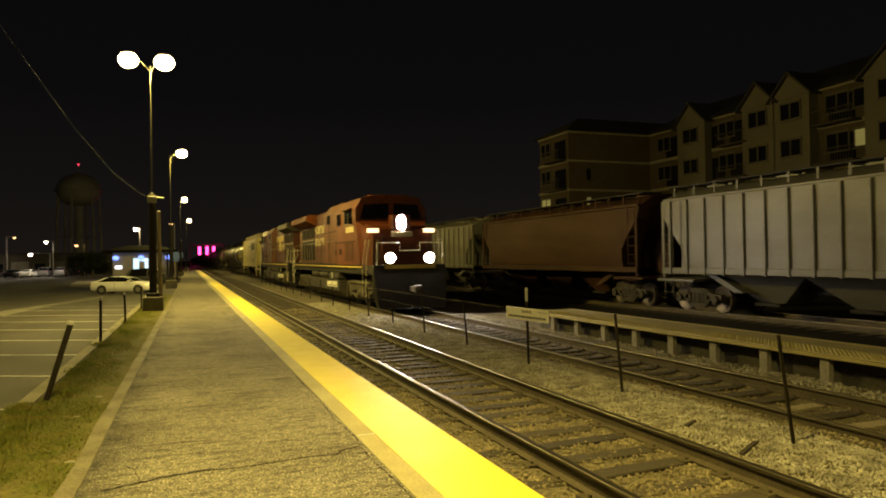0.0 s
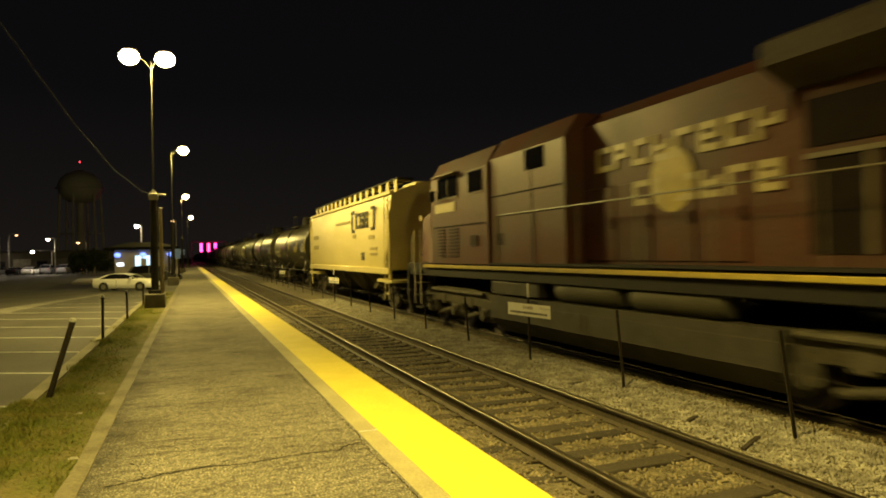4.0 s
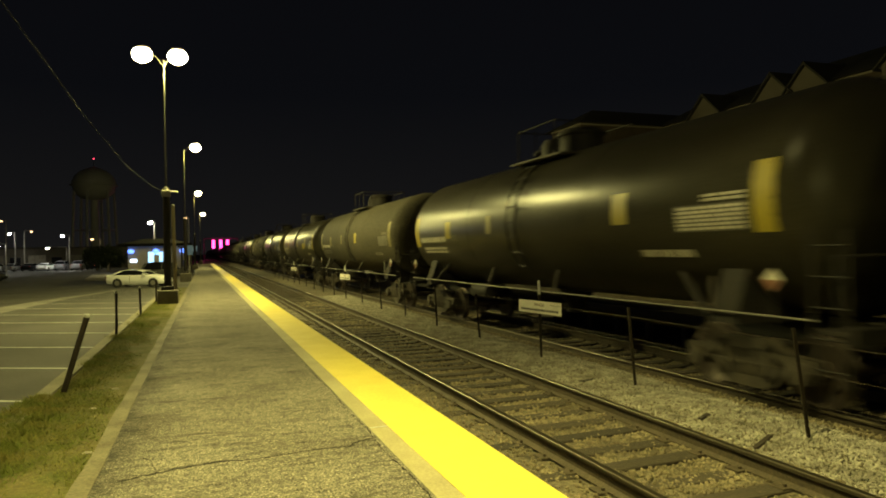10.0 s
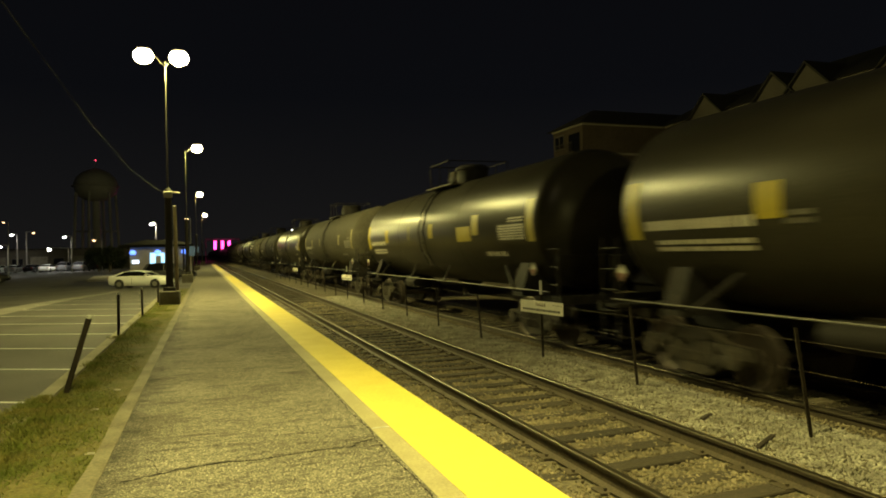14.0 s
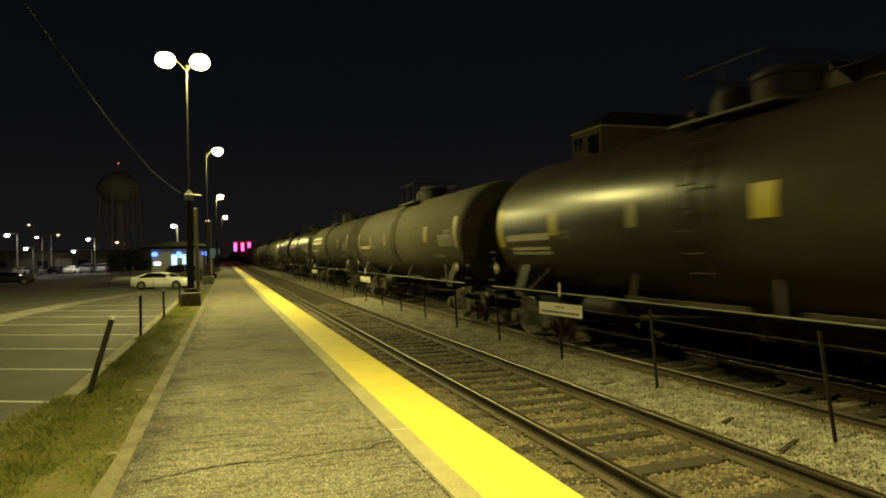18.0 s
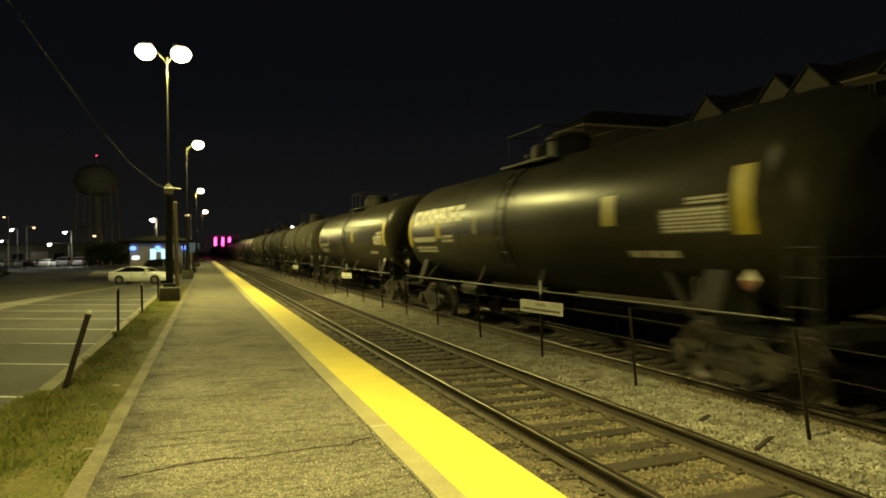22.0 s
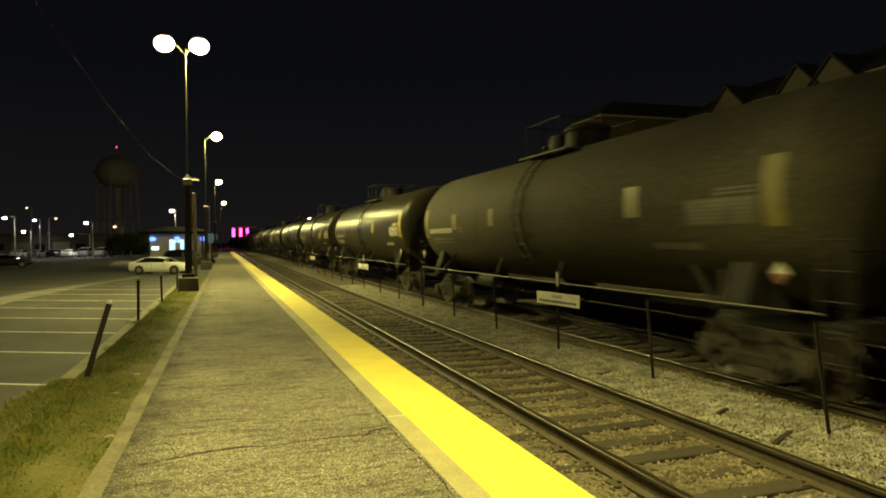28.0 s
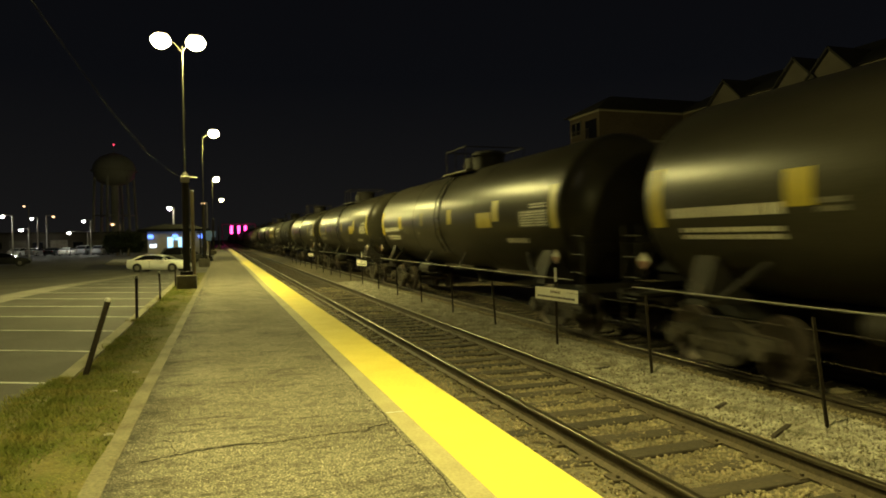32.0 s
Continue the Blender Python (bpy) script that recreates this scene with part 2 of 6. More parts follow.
HEAD_WHITE = glow("headlight_white", (0.88, 0.95, 1.0), 400)
BOARD_GLOW = glow("number_board_glow", (1.0, 0.78, 0.5), 2.2)
DARK_GLASS = glass("dark_window_glass")
TYRE = material("tyre_rubber", (0.02, 0.02, 0.02), 0.8, scale=5, grain=40, bump=0.1)


# ---- mesh helpers ----
class Geo:
    """Collects vertices and faces of one mesh."""

    def __init__(self):
        self.v, self.f = [], []

    def add(self, verts, faces):
        o = len(self.v)
        self.v.extend(verts)
        self.f.extend([tuple(i + o for i in q) for q in faces])
        return self

    def box(self, x0, x1, y0, y1, z0, z1, chamfer=0.0):
        """A block with chamfered edges."""
        if chamfer <= 0:
            vs = [(x, y, z) for z in (z0, z1) for y in (y0, y1) for x in (x0, x1)]
            return self.add(vs, [(0, 2, 3, 1), (4, 5, 7, 6), (0, 1, 5, 4), (2, 6, 7, 3), (0, 4, 6, 2), (1, 3, 7, 5)])
        c, vs, idx = chamfer, [], {}
        for ix, x in enumerate((x0, x1)):
            for iy, y in enumerate((y0, y1)):
                for iz, z in enumerate((z0, z1)):
                    sx, sy, sz = (c if ix == 0 else -c), (c if iy == 0 else -c), (c if iz == 0 else -c)
                    for ax, q in enumerate(((x, y + sy, z + sz), (x + sx, y, z + sz), (x + sx, y + sy, z))):
                        idx[ix, iy, iz, ax] = len(vs)
                        vs.append(q)
        fs = []
        for s in (0, 1):
            fs.append([idx[s, a, b, 0] for a, b in ((0, 0), (0, 1), (1, 1), (1, 0))])
            fs.append([idx[a, s, b, 1] for a, b in ((0, 0), (1, 0), (1, 1), (0, 1))])
            fs.append([idx[a, b, s, 2] for a, b in ((0, 0), (0, 1), (1, 1), (1, 0))])
            if s:
                fs[-3:] = [q[::-1] for q in fs[-3:]]
        for a in (0, 1):
            for b in (0, 1):
                e = [[idx[0, a, b, 1], idx[1, a, b, 1], idx[1, a, b, 2], idx[0, a, b, 2]], [idx[a, 0, b, 0], idx[a, 1, b, 0], idx[a, 1, b, 2], idx[a, 0, b, 2]],
                     [idx[a, b, 0, 0], idx[a, b, 1, 0], idx[a, b, 1, 1], idx[a, b, 0, 1]]]
                fs.extend(q if a ^ b else q[::-1] for q in e)
                for d in (0, 1):
                    fs.append([idx[a, b, d, k] for k in ((0, 1, 2) if (a + b + d) % 2 else (0, 2, 1))])
        return self.add(vs, fs)

    def loft(self, rings, caps=True, closed=True):
        """Joins rings of equally many points."""
        k, o = len(rings[0]), len(self.v)
        self.v.extend(p for r in rings for p in r)
        for i in range(len(rings) - 1):
            for j in range(k if closed else k - 1):
                a, b = o + i * k + j, o + i * k + (j + 1) % k
                self.f.append((a, b, b + k, a + k))
        if caps:
            self.f.append(tuple(range(o + k - 1, o - 1, -1)))
            e = o + (len(rings) - 1) * k
            self.f.append(tuple(range(e, e + k)))
        return self

    def tube(self, p0, p1, r0, r1=None, seg=10, caps=True):
        p0, p1 = Vector(p0), Vector(p1)
        d = (p1 - p0).normalized()
        u = d.orthogonal().normalized()
        w = d.cross(u)
        ring = lambda p, r: [tuple(p + (u * math.cos(a) + w * math.sin(a)) * r) for a in (2 * math.pi * i / seg for i in range(seg))]
        return self.loft([ring(p0, r0), ring(p1, r0 if r1 is None else r1)], caps)

    def pipe(self, pts, r, seg=6):
        """A bent rod through points."""
        pts = [Vector(p) for p in pts]
        rings, u = [], None
        for i, p in enumerate(pts):
            d = (pts[min(i + 1, len(pts) - 1)] - pts[max(i - 1, 0)]).normalized()
            u = d.orthogonal().normalized() if u is None else (u - d * u.dot(d)).normalized()
            w = d.cross(u)
            rings.append([tuple(p + (u * math.cos(a) + w * math.sin(a)) * r) for a in (2 * math.pi * k / seg for k in range(seg))])
        return self.loft(rings)

    def turned(self, profile, axis="z", seg=20, at=(0, 0, 0), caps=True):
        """A body of revolution; profile of (radius, height)."""
        rings = []
        for r, h in profile:
            ring = []
            for i in range(seg):
                a = 2 * math.pi * i / seg
                c, s = r * math.cos(a), r * math.sin(a)
                q = {"z": (c, s, h), "y": (s, h, c), "x": (h, c, s)}[axis]
                ring.append((at[0] + q[0], at[1] + q[1], at[2] + q[2]))
            rings.append(ring)
        return self.loft(rings, caps)

    def prism(self, outline, axis, a, b):
        """Extrudes a 2D outline from a to b along an axis."""
        put = {"x": lambda p, t: (t, p[0], p[1]), "y": lambda p, t: (p[0], t, p[1]), "z": lambda p, t: (p[0], p[1], t)}[axis]
        return self.loft([[put(p, a) for p in outline], [put(p, b) for p in outline]])

    def mesh(self, name, mat=None, smooth=True, sharp=38):
        me = bpy.data.meshes.new(name)
        me.from_pydata(self.v, [], self.f)
        me.validate()
        bmx = bmesh.new()
        bmx.from_mesh(me)
        bmesh.ops.recalc_face_normals(bmx, faces=bmx.faces)
        bmx.to_mesh(me)
        bmx.free()
        if smooth:
            me.polygons.foreach_set("use_smooth", [True] * len(me.polygons))
            me.set_sharp_from_angle(angle=radians(sharp))
        if mat:
            me.materials.append(mat)
        return me


def part(name, geo, mat, parent=None, label="", at=None, smooth=True, kind=""):
    """Links a mesh as one object under a thing or a part; geo may be a mesh that is shared."""
    ob = new(name, geo.mesh(name, mat, smooth) if isinstance(geo, Geo) else geo)
    ob.parent = parent
    if at is not None:
        ob.matrix_basis = at if isinstance(at, Matrix) else Matrix.Translation(at)
    return tagged(ob, label, kind=kind)


def thing(name, label, category, at=(0, 0, 0), group="", kind="", turn=0):
    ob = new(name)
    ob.matrix_basis = pose(*at, 0, 0, turn)
    return tagged(ob, label, category, group, kind)


def structure(name, geo, mat, label, category, smooth=True):
    return tagged(part(name, geo, mat, smooth=smooth), label, category, kind="structure")


def fast_mesh(name, verts, tris, mat):
    """A mesh straight from arrays of vertices and triangles."""
    me = bpy.data.meshes.new(name)
    me.vertices.add(len(verts))
    me.vertices.foreach_set("co", np.asarray(verts, dtype=np.float32).ravel())
    tris = np.asarray(tris, dtype=np.int32)
    me.loops.add(tris.size)
    me.loops.foreach_set("vertex_index", tris.ravel())
    me.polygons.add(len(tris))
    me.polygons.foreach_set("loop_start", np.arange(0, tris.size, 3, dtype=np.int32))
    me.update(calc_edges=True)
    me.materials.append(mat)
    return me


# ---- ground, lot, platform ----
structure("ground", Geo().add([(-1500, -700, -0.62), (1500, -700, -0.62), (1500, 2600, -0.62), (-1500, 2600, -0.62)], [(0, 1, 2, 3)]), FARGROUND, "dark flat ground reaching the horizon at night", "ground")


def left_edge(y):
    return -0.97 + 0.0095 * min(max(y, -10), 60)


def kerb_line(y):
    return -1.93 + 0.0098 * min(max(y, -20), 34)


def lot_z(y):
    """The car park falls gently away beyond the first stalls."""
    u = min(max((y - 30) / 25, 0.0), 1.0)
    return Z_LOT - 0.48 * u * u * (3 - 2 * u)


PLATFORM_END = 128.0
Z_LOT = -0.12
STEPS = [-40, -20, -10, 0, 10, 20, 30, 40, 50, 60, 80, 100, PLATFORM_END]


def strip(xa, xb, z0, z1, ys=STEPS):
    """A slab between two lines that run along the tracks."""
    rings = []
    for y in ys:
        a, b, c = (v(y) if callable(v) else v for v in (xa, xb, z1))
        rings.append([(a, y, z0), (b, y, z0), (b, y, c), (a, y, c)])
    return Geo().loft(rings)


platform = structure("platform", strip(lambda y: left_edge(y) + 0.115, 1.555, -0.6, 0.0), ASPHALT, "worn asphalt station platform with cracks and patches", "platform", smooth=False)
EDGE_STEPS = [-20] + [0.45 * i for i in range(80)] + [40, 50, 60, 80, 100, PLATFORM_END]
part("edging", strip(lambda y: left_edge(y) - 0.025 + 0.022 * noise.noise((3.1, y * 0.8, 0)) + 0.012 * noise.noise((1.1, y * 3.1, 2)), lambda y: left_edge(y) + 0.118 + 0.012 * noise.noise((5.3, y * 2.3, 0)), -0.6, lambda y: 0.008 + 0.008 * noise.noise((0.3, y * 0.9, 5)), EDGE_STEPS), EDGING, platform, "dirty concrete edging")
part("edge_stone", strip(1.555, 1.745, -0.6, 0.004), TAN, platform, "tan concrete band beside the warning strip")
part("warning_strip", strip(1.745, 2.40, -0.6, 0.008), YELLOW, platform, "bright yellow tactile warning strip")

LOT_Y = [-60, -20, 0, 10, 20, 30, 33, 36, 39, 42, 45, 48, 51, 55, 60, 90, 140, 190]
structure("parking_lot", strip(-95, lambda y: kerb_line(y) - 0.19, -0.75, lot_z, LOT_Y), LOT, "dark asphalt car park at night", "parking lot", smooth=False)
structure("kerb", strip(lambda y: kerb_line(y) - 0.19, kerb_line, -0.6, Z_LOT + 0.11, STEPS[1:8]), KERB, "pale concrete kerb beside the grass verge", "kerb")
structure("verge", strip(kerb_line, left_edge, -0.6, -0.05, STEPS[1:8]), SOIL, "dry grassy verge with bare soil", "verge", smooth=False)
structure("lot_apron", strip(lambda y: kerb_line(y) - 0.19, left_edge, -0.75, Z_LOT, [40, 60, 90, PLATFORM_END]), LOT, "dark asphalt apron beside the platform", "parking lot", smooth=False)

# ---- tracks ----
Z_MID = -0.32
TRACKS = ((4.15, -0.22), (7.96, -0.30), (18.0, -0.35))  # centre, rail-head height


def bed_height(x, y):
    pts = ((2.2, -0.36), (2.7, -0.385), (2.85, -0.402), (3.25, -0.404), (3.5, -0.428), (4.75, -0.428), (5.05, -0.365), (5.5, -0.335), (6.05, -0.315), (6.7, -0.345), (7.08, -0.40), (7.35, -0.515), (8.55, -0.515), (8.85, -0.415), (9.4, -0.43), (11.5, -0.48), (15.5, -0.60), (16.6, -0.57), (19.4, -0.57), (21, -0.615), (24, -0.62))
    return float(np.interp(x, [p[0] for p in pts], [p[1] for p in pts])) + 0.018 * noise.noise((x * 1.7, y * 1.3, 0.3)) + 0.010 * noise.noise((x * 6, y * 5, 4.0))


bed = Geo()
bx = [2.2 + 0.24 * i for i in range(40)] + [12.5, 14, 15.5, 16.6, 18, 19.4, 21, 24]
by = [-30, -15, -6] + [-2 + 0.3 * i for i in range(110)] + [31 + 1.5 * i for i in range(40)] + [95, 120, 160, 220, 300, 500, 900, 1500]
bed.v = [(x, y, bed_height(x, y)) for y in by for x in bx]
bed.f = [(r * len(bx) + c, r * len(bx) + c + 1, (r + 1) * len(bx) + c + 1, (r + 1) * len(bx) + c) for r in range(len(by) - 1) for c in range(len(bx) - 1)]
structure("ballast", bed, BALLAST, "grey-brown railway ballast bed between the platforms", "ballast")


def rail_geo(y0, y1):
    """Foot, web and head of one rail; the running surface is a part of its own."""
    out = [(-0.075, -0.172), (0.075, -0.172), (0.075, -0.160), (0.014, -0.140), (0.009, -0.05), (0.036, -0.036), (0.036, -0.006), (0.030, -0.001),
           (-0.030, -0.001), (-0.036, -0.006), (-0.036, -0.036), (-0.009, -0.05), (-0.014, -0.140), (-0.075, -0.160)]
    return Geo().prism(out, "y", y0, y1)


RAIL_ME = rail_geo(-40, 1500).mesh("rail", RAILSIDE)
HEAD_ME = Geo().prism([(-0.039, -0.022), (-0.039, -0.012), (-0.0375, -0.006), (-0.034, -0.0015), (-0.028, 0.0012), (-0.018, 0.0028), (0.018, 0.0028), (0.028, 0.0012), (0.034, -0.0015), (0.0375, -0.006), (0.039, -0.012), (0.039, -0.022)][::-1], "y", -40, 1500).mesh("running_surface", RAILTOP)
TIE_ME = Geo().box(-1.3, 1.3, -0.115, 0.115, -0.17, 0, 0.012).mesh("tie", TIE)
TIE_NEW_ME = Geo().box(-1.3, 1.3, -0.115, 0.115, -0.17, 0, 0.012).mesh("tie", TIE_NEW)
PLATE_ME = Geo().box(-0.17, 0.17, -0.09, 0.09, 0, 0.018, 0.005).box(-0.105, -0.08, -0.06, -0.03, 0.018, 0.045).box(0.08, 0.105, 0.03, 0.06, 0.018, 0.045).mesh("tie_plate", RAILSIDE)
HEAD_DULL_ME = HEAD_ME.copy()
HEAD_DULL_ME.materials[0] = RAILTOP_DULL
track_obs = []
rng = random.Random(5)
for number, (cx, zh) in enumerate(TRACKS):
    tr = tagged(new("track_%d" % (number + 1)), ("railway track with polished rail heads and dark wooden ties", "railway track on which the freight train runs", "railway track beyond the far platform")[number], "railway track", kind="structure")
    tr.matrix_basis = Matrix.Translation((cx, 0, zh))
    track_obs.append(tr)
    for sx in (-0.755, 0.755):
        r = part("rail", RAIL_ME, None, tr, at=(sx, 0, 0))
        part("running_surface", HEAD_ME if number == 0 else HEAD_DULL_ME, None, r, "polished steel running surface")
    rest = Geo()
    plates = Geo()
    y = -6.0
    while y < 260:
        if number < 2 and -1 < y < 36:
            pale = number == 1 and (5.2 < y < 8.8) and rng.random() < 0.7
            part("tie", TIE_NEW_ME if pale else TIE_ME, None, tr, at=pose(rng.uniform(-0.04, 0.04), y, -0.172 + rng.uniform(-0.022, 0.002), rng.uniform(-1, 1), 0, rng.uniform(-2.2, 2.2)))
        else:
            rest.box(-1.3, 1.3, y - 0.115, y + 0.115, -0.36, -0.175)
        if number < 2 and y < 40:
            for sx in (-0.755, 0.755):
                plates.box(sx - 0.17, sx + 0.17, y - 0.09, y + 0.09, -0.182, -0.160, 0.004)
                for k in (-0.10, 0.10):
                    plates.box(sx + k - 0.012, sx + k + 0.012, y - 0.05, y - 0.025, -0.165, -0.135)
        y += 0.53 + rng.uniform(-0.02, 0.02)
    part("distant_ties", rest, TIE, tr, kind="stuff")
    if plates.v:
        part("tie_plates", plates, RAILSIDE, tr, kind="stuff")


# ---- loose ballast stones ----
def stones(name, count, area, size, mat, label, seed):
    """Angular little stones strewn over the bed."""
    rnd = np.random.default_rng(seed)
    (xa, xb), (ya, yb) = area
    u = rnd.random(count)
    ys = ya + (yb - ya) * u ** 1.7
    xs = rnd.uniform(xa, xb, count)
    base = np.array([(1, 0, 0), (-1, 0, 0), (0, 1, 0), (0, -1, 0), (0, 0, 1), (0, 0, -1)], dtype=np.float32)
    tri = np.array([(0, 2, 4), (2, 1, 4), (1, 3, 4), (3, 0, 4), (2, 0, 5), (1, 2, 5), (3, 1, 5), (0, 3, 5)])
    sc = rnd.uniform(0.6, 1.3, (count, 1, 3)) * rnd.uniform(size[0], size[1], (count, 1, 1))
    pts = base[None] * sc + rnd.normal(0, 0.15, (count, 6, 3)) * sc
    q = rnd.normal(size=(count, 4))
    q /= np.linalg.norm(q, axis=1, keepdims=True)
    w, x, y, z = q.T
    rot = np.stack([1 - 2 * (y * y + z * z), 2 * (x * y - z * w), 2 * (x * z + y * w), 2 * (x * y + z * w), 1 - 2 * (x * x + z * z), 2 * (y * z - x * w), 2 * (x * z - y * w), 2 * (y * z + x * w), 1 - 2 * (x * x + y * y)], 1).reshape(-1, 3, 3)
    pts = np.einsum("nij,nkj->nki", rot, pts)
    zs = np.array([bed_height(a, b) for a, b in zip(xs, ys)]) + sc[:, 0, 2] * 0.35
    pts += np.stack([xs, ys, zs], 1)[:, None]
    tris = (tri[None] + 6 * np.arange(count)[:, None, None]).reshape(-1, 3)
    return tagged(new(name, fast_mesh(name, pts.reshape(-1, 3), tris, mat)), label, "gravel", kind="stuff")


stones("clean_gravel", 44000, ((5.15, 6.65), (2.0, 32.0)), (0.009, 0.024), STONE, "pale crushed stone heaped between two tracks", 11)
stones("dirty_gravel", 23000, ((3.45, 4.85), (1.5, 30.0)), (0.010, 0.027), STONE_DARK, "dirty brown ballast stones among the ties", 12)
stones("shoulder_gravel", 5000, ((2.42, 3.3), (1.5, 22.0)), (0.010, 0.028), STONE_DARK, "sparse dirty stones along the platform edge", 15)
stones("mixed_gravel", 5000, ((4.95, 5.25), (2.0, 24.0)), (0.010, 0.028), STONE_DARK, "dirty stones beside the rail", 16)
stones("sparse_gravel", 2500, ((6.6, 7.1), (3.0, 26.0)), (0.010, 0.026), STONE_DARK, "sparse dirty stones beside the freight track", 17)
stones("edge_gravel", 7000, ((8.95, 9.95), (3.0, 24.0)), (0.016, 0.040), STONE, "pale stones beside the far platform", 13)
stones("track_gravel", 9000, ((7.1, 8.7), (3.0, 26.0)), (0.008, 0.024), STONE_DARK, "dirty ballast stones on the freight track", 14)

# ---- far platform ----
FAR_END, FAR_X, FAR_BACK, FAR_Z = 18.3, 9.66, 11.2, 0.07  # ends, edges and deck height
far = structure("far_platform", Geo().box(FAR_X + 0.64, FAR_BACK, -30, FAR_END, FAR_Z - 0.08, FAR_Z, 0.01), FAR_DECK, "low raised platform with a tan deck beyond the second track", "platform")
part("warning_strip", Geo().box(FAR_X, FAR_X + 0.64, -30, FAR_END, FAR_Z - 0.08, FAR_Z + 0.006, 0.01), FAR_YELLOW, far, "yellow tactile strip with raised domes")
domes = Geo()
for i in range(7):
    for j in range(190):
        x, y = FAR_X + 0.06 + 0.088 * i, 2.0 + 0.085 * j
        domes.loft([[(x + r * math.cos(a), y + r * math.sin(a), h) for a in (k * math.pi / 3 for k in range(6))] for r, h in ((0.028, FAR_Z + 0.005), (0.018, FAR_Z + 0.021))])
part("domes", domes, FAR_YELLOW, far, kind="stuff")
part("back_line", Geo().box(FAR_BACK - 0.2, FAR_BACK - 0.06, -30, FAR_END, FAR_Z, FAR_Z + 0.004), FAR_YELLOW, far, "faded yellow line along the rear edge")
part("rear_skirt", Geo().box(FAR_BACK - 0.04, FAR_BACK + 0.01, -30, FAR_END, -0.62, FAR_Z - 0.08), STEEL_DARK, far, "dark board closing the rear of the deck")
SUPPORT = Geo().box(-0.055, 0.055, -0.09, 0.09, -0.52, FAR_Z - 0.08, 0.008).box(-0.063, -0.055, -0.025, 0.025, -0.24, -0.18).box(-0.063, -0.055, -0.025, 0.025, -0.36, -0.31).mesh("support", CONCRETE)
part("skirt", Geo().box(FAR_X + 0.30, FAR_X + 0.35, -30, FAR_END - 0.2, -0.58, FAR_Z - 0.08), SKIRT, far, "grey weathered skirt board beneath the deck")
for i in range(18):
    part("support", SUPPORT, None, far, at=(FAR_X + 0.13, 18.30 - 1.26 * (i + 1), 0))
# near-black slab, darker than the other ballast
structure("yard_bed", Geo().box(FAR_BACK + 0.05, 26.0, -30, 400, -0.62, -0.535), YARD_BLACK, "black oily cinder bed under the far track", "ballast", smooth=False)


# ---- fence between the tracks ----
FENCE_X = 6.05
FENCE_Y = [-0.4, 2.5, 5.5, 8.55, 11.5, 14.5, 17.5, 20.5, 23.5, 26.5, 29.5, 32.5, 35.5, 38.5, 41.5, 44.5, 47.5, 50.5, 53.5, 56.5, 59.5]
POST_STEEL = material("black_post_steel", (0.020, 0.016, 0.011), 0.75, other=(0.034, 0.024, 0.015), scale=6, mix=0.7, grain=40, grain_amount=0.3, bump=0.2, spec=0.2)
fence = thing("fence", "low wire fence of dark steel posts between tracks", "fence", (FENCE_X, 0, 0))
rng = random.Random(9)
for i, y in enumerate(FENCE_Y):
    lean_x, lean_y = rng.uniform(-1.5, 1.0), -7.2 + rng.uniform(-1.2, 1.2)
    if min(abs(y - 11.5), abs(y - 29.5), abs(y - 47.5)) < 0.1:
        continue
    top = 1.17 if y < 9 else 1.04
    g = Geo().box(-0.022, 0.022, -0.006, 0.006, -0.25, top).box(-0.006, 0.006, -0.006, 0.024, -0.25, top)
    part("post", g, POST_STEEL, fence, at=pose(0, y, Z_MID, lean_y, lean_x, 0))
for h, r in ((1.02, 0.0035), (0.70, 0.003), (0.38, 0.003)):
    pts = []
    for a, b in zip(FENCE_Y, FENCE_Y[1:]):
        pts += [(0, a, Z_MID + h), (0, (a + b) / 2, Z_MID + h - 0.01)]
    pts.append((0, FENCE_Y[-1], Z_MID + h))
    part("wire", Geo().pipe(pts, r, 5), STEEL_DARK, fence, "sagging steel wire")
SIGN_WHITE = material("sign_white", (0.74, 0.72, 0.64), 0.5, other=(0.6, 0.57, 0.48), scale=3, mix=0.6, grain=30, grain_amount=0.06, bump=0.05)
INK_RED = material("sign_ink_red", (0.10, 0.035, 0.02), 0.6, bump=0)
INK = material("sign_ink", (0.05, 0.045, 0.04), 0.6, bump=0)


def text_mesh(words, size, mat, name="lettering"):
    cu = bpy.data.curves.new(name, "FONT")
    cu.body, cu.size, cu.extrude, cu.align_x, cu.align_y = words, size, 0.001, "CENTER", "CENTER"
    tmp = bpy.data.objects.new(name, cu)
    me = bpy.data.meshes.new_from_object(tmp)
    bpy.data.objects.remove(tmp)
    me.materials.clear()
    me.materials.append(mat)
    return me


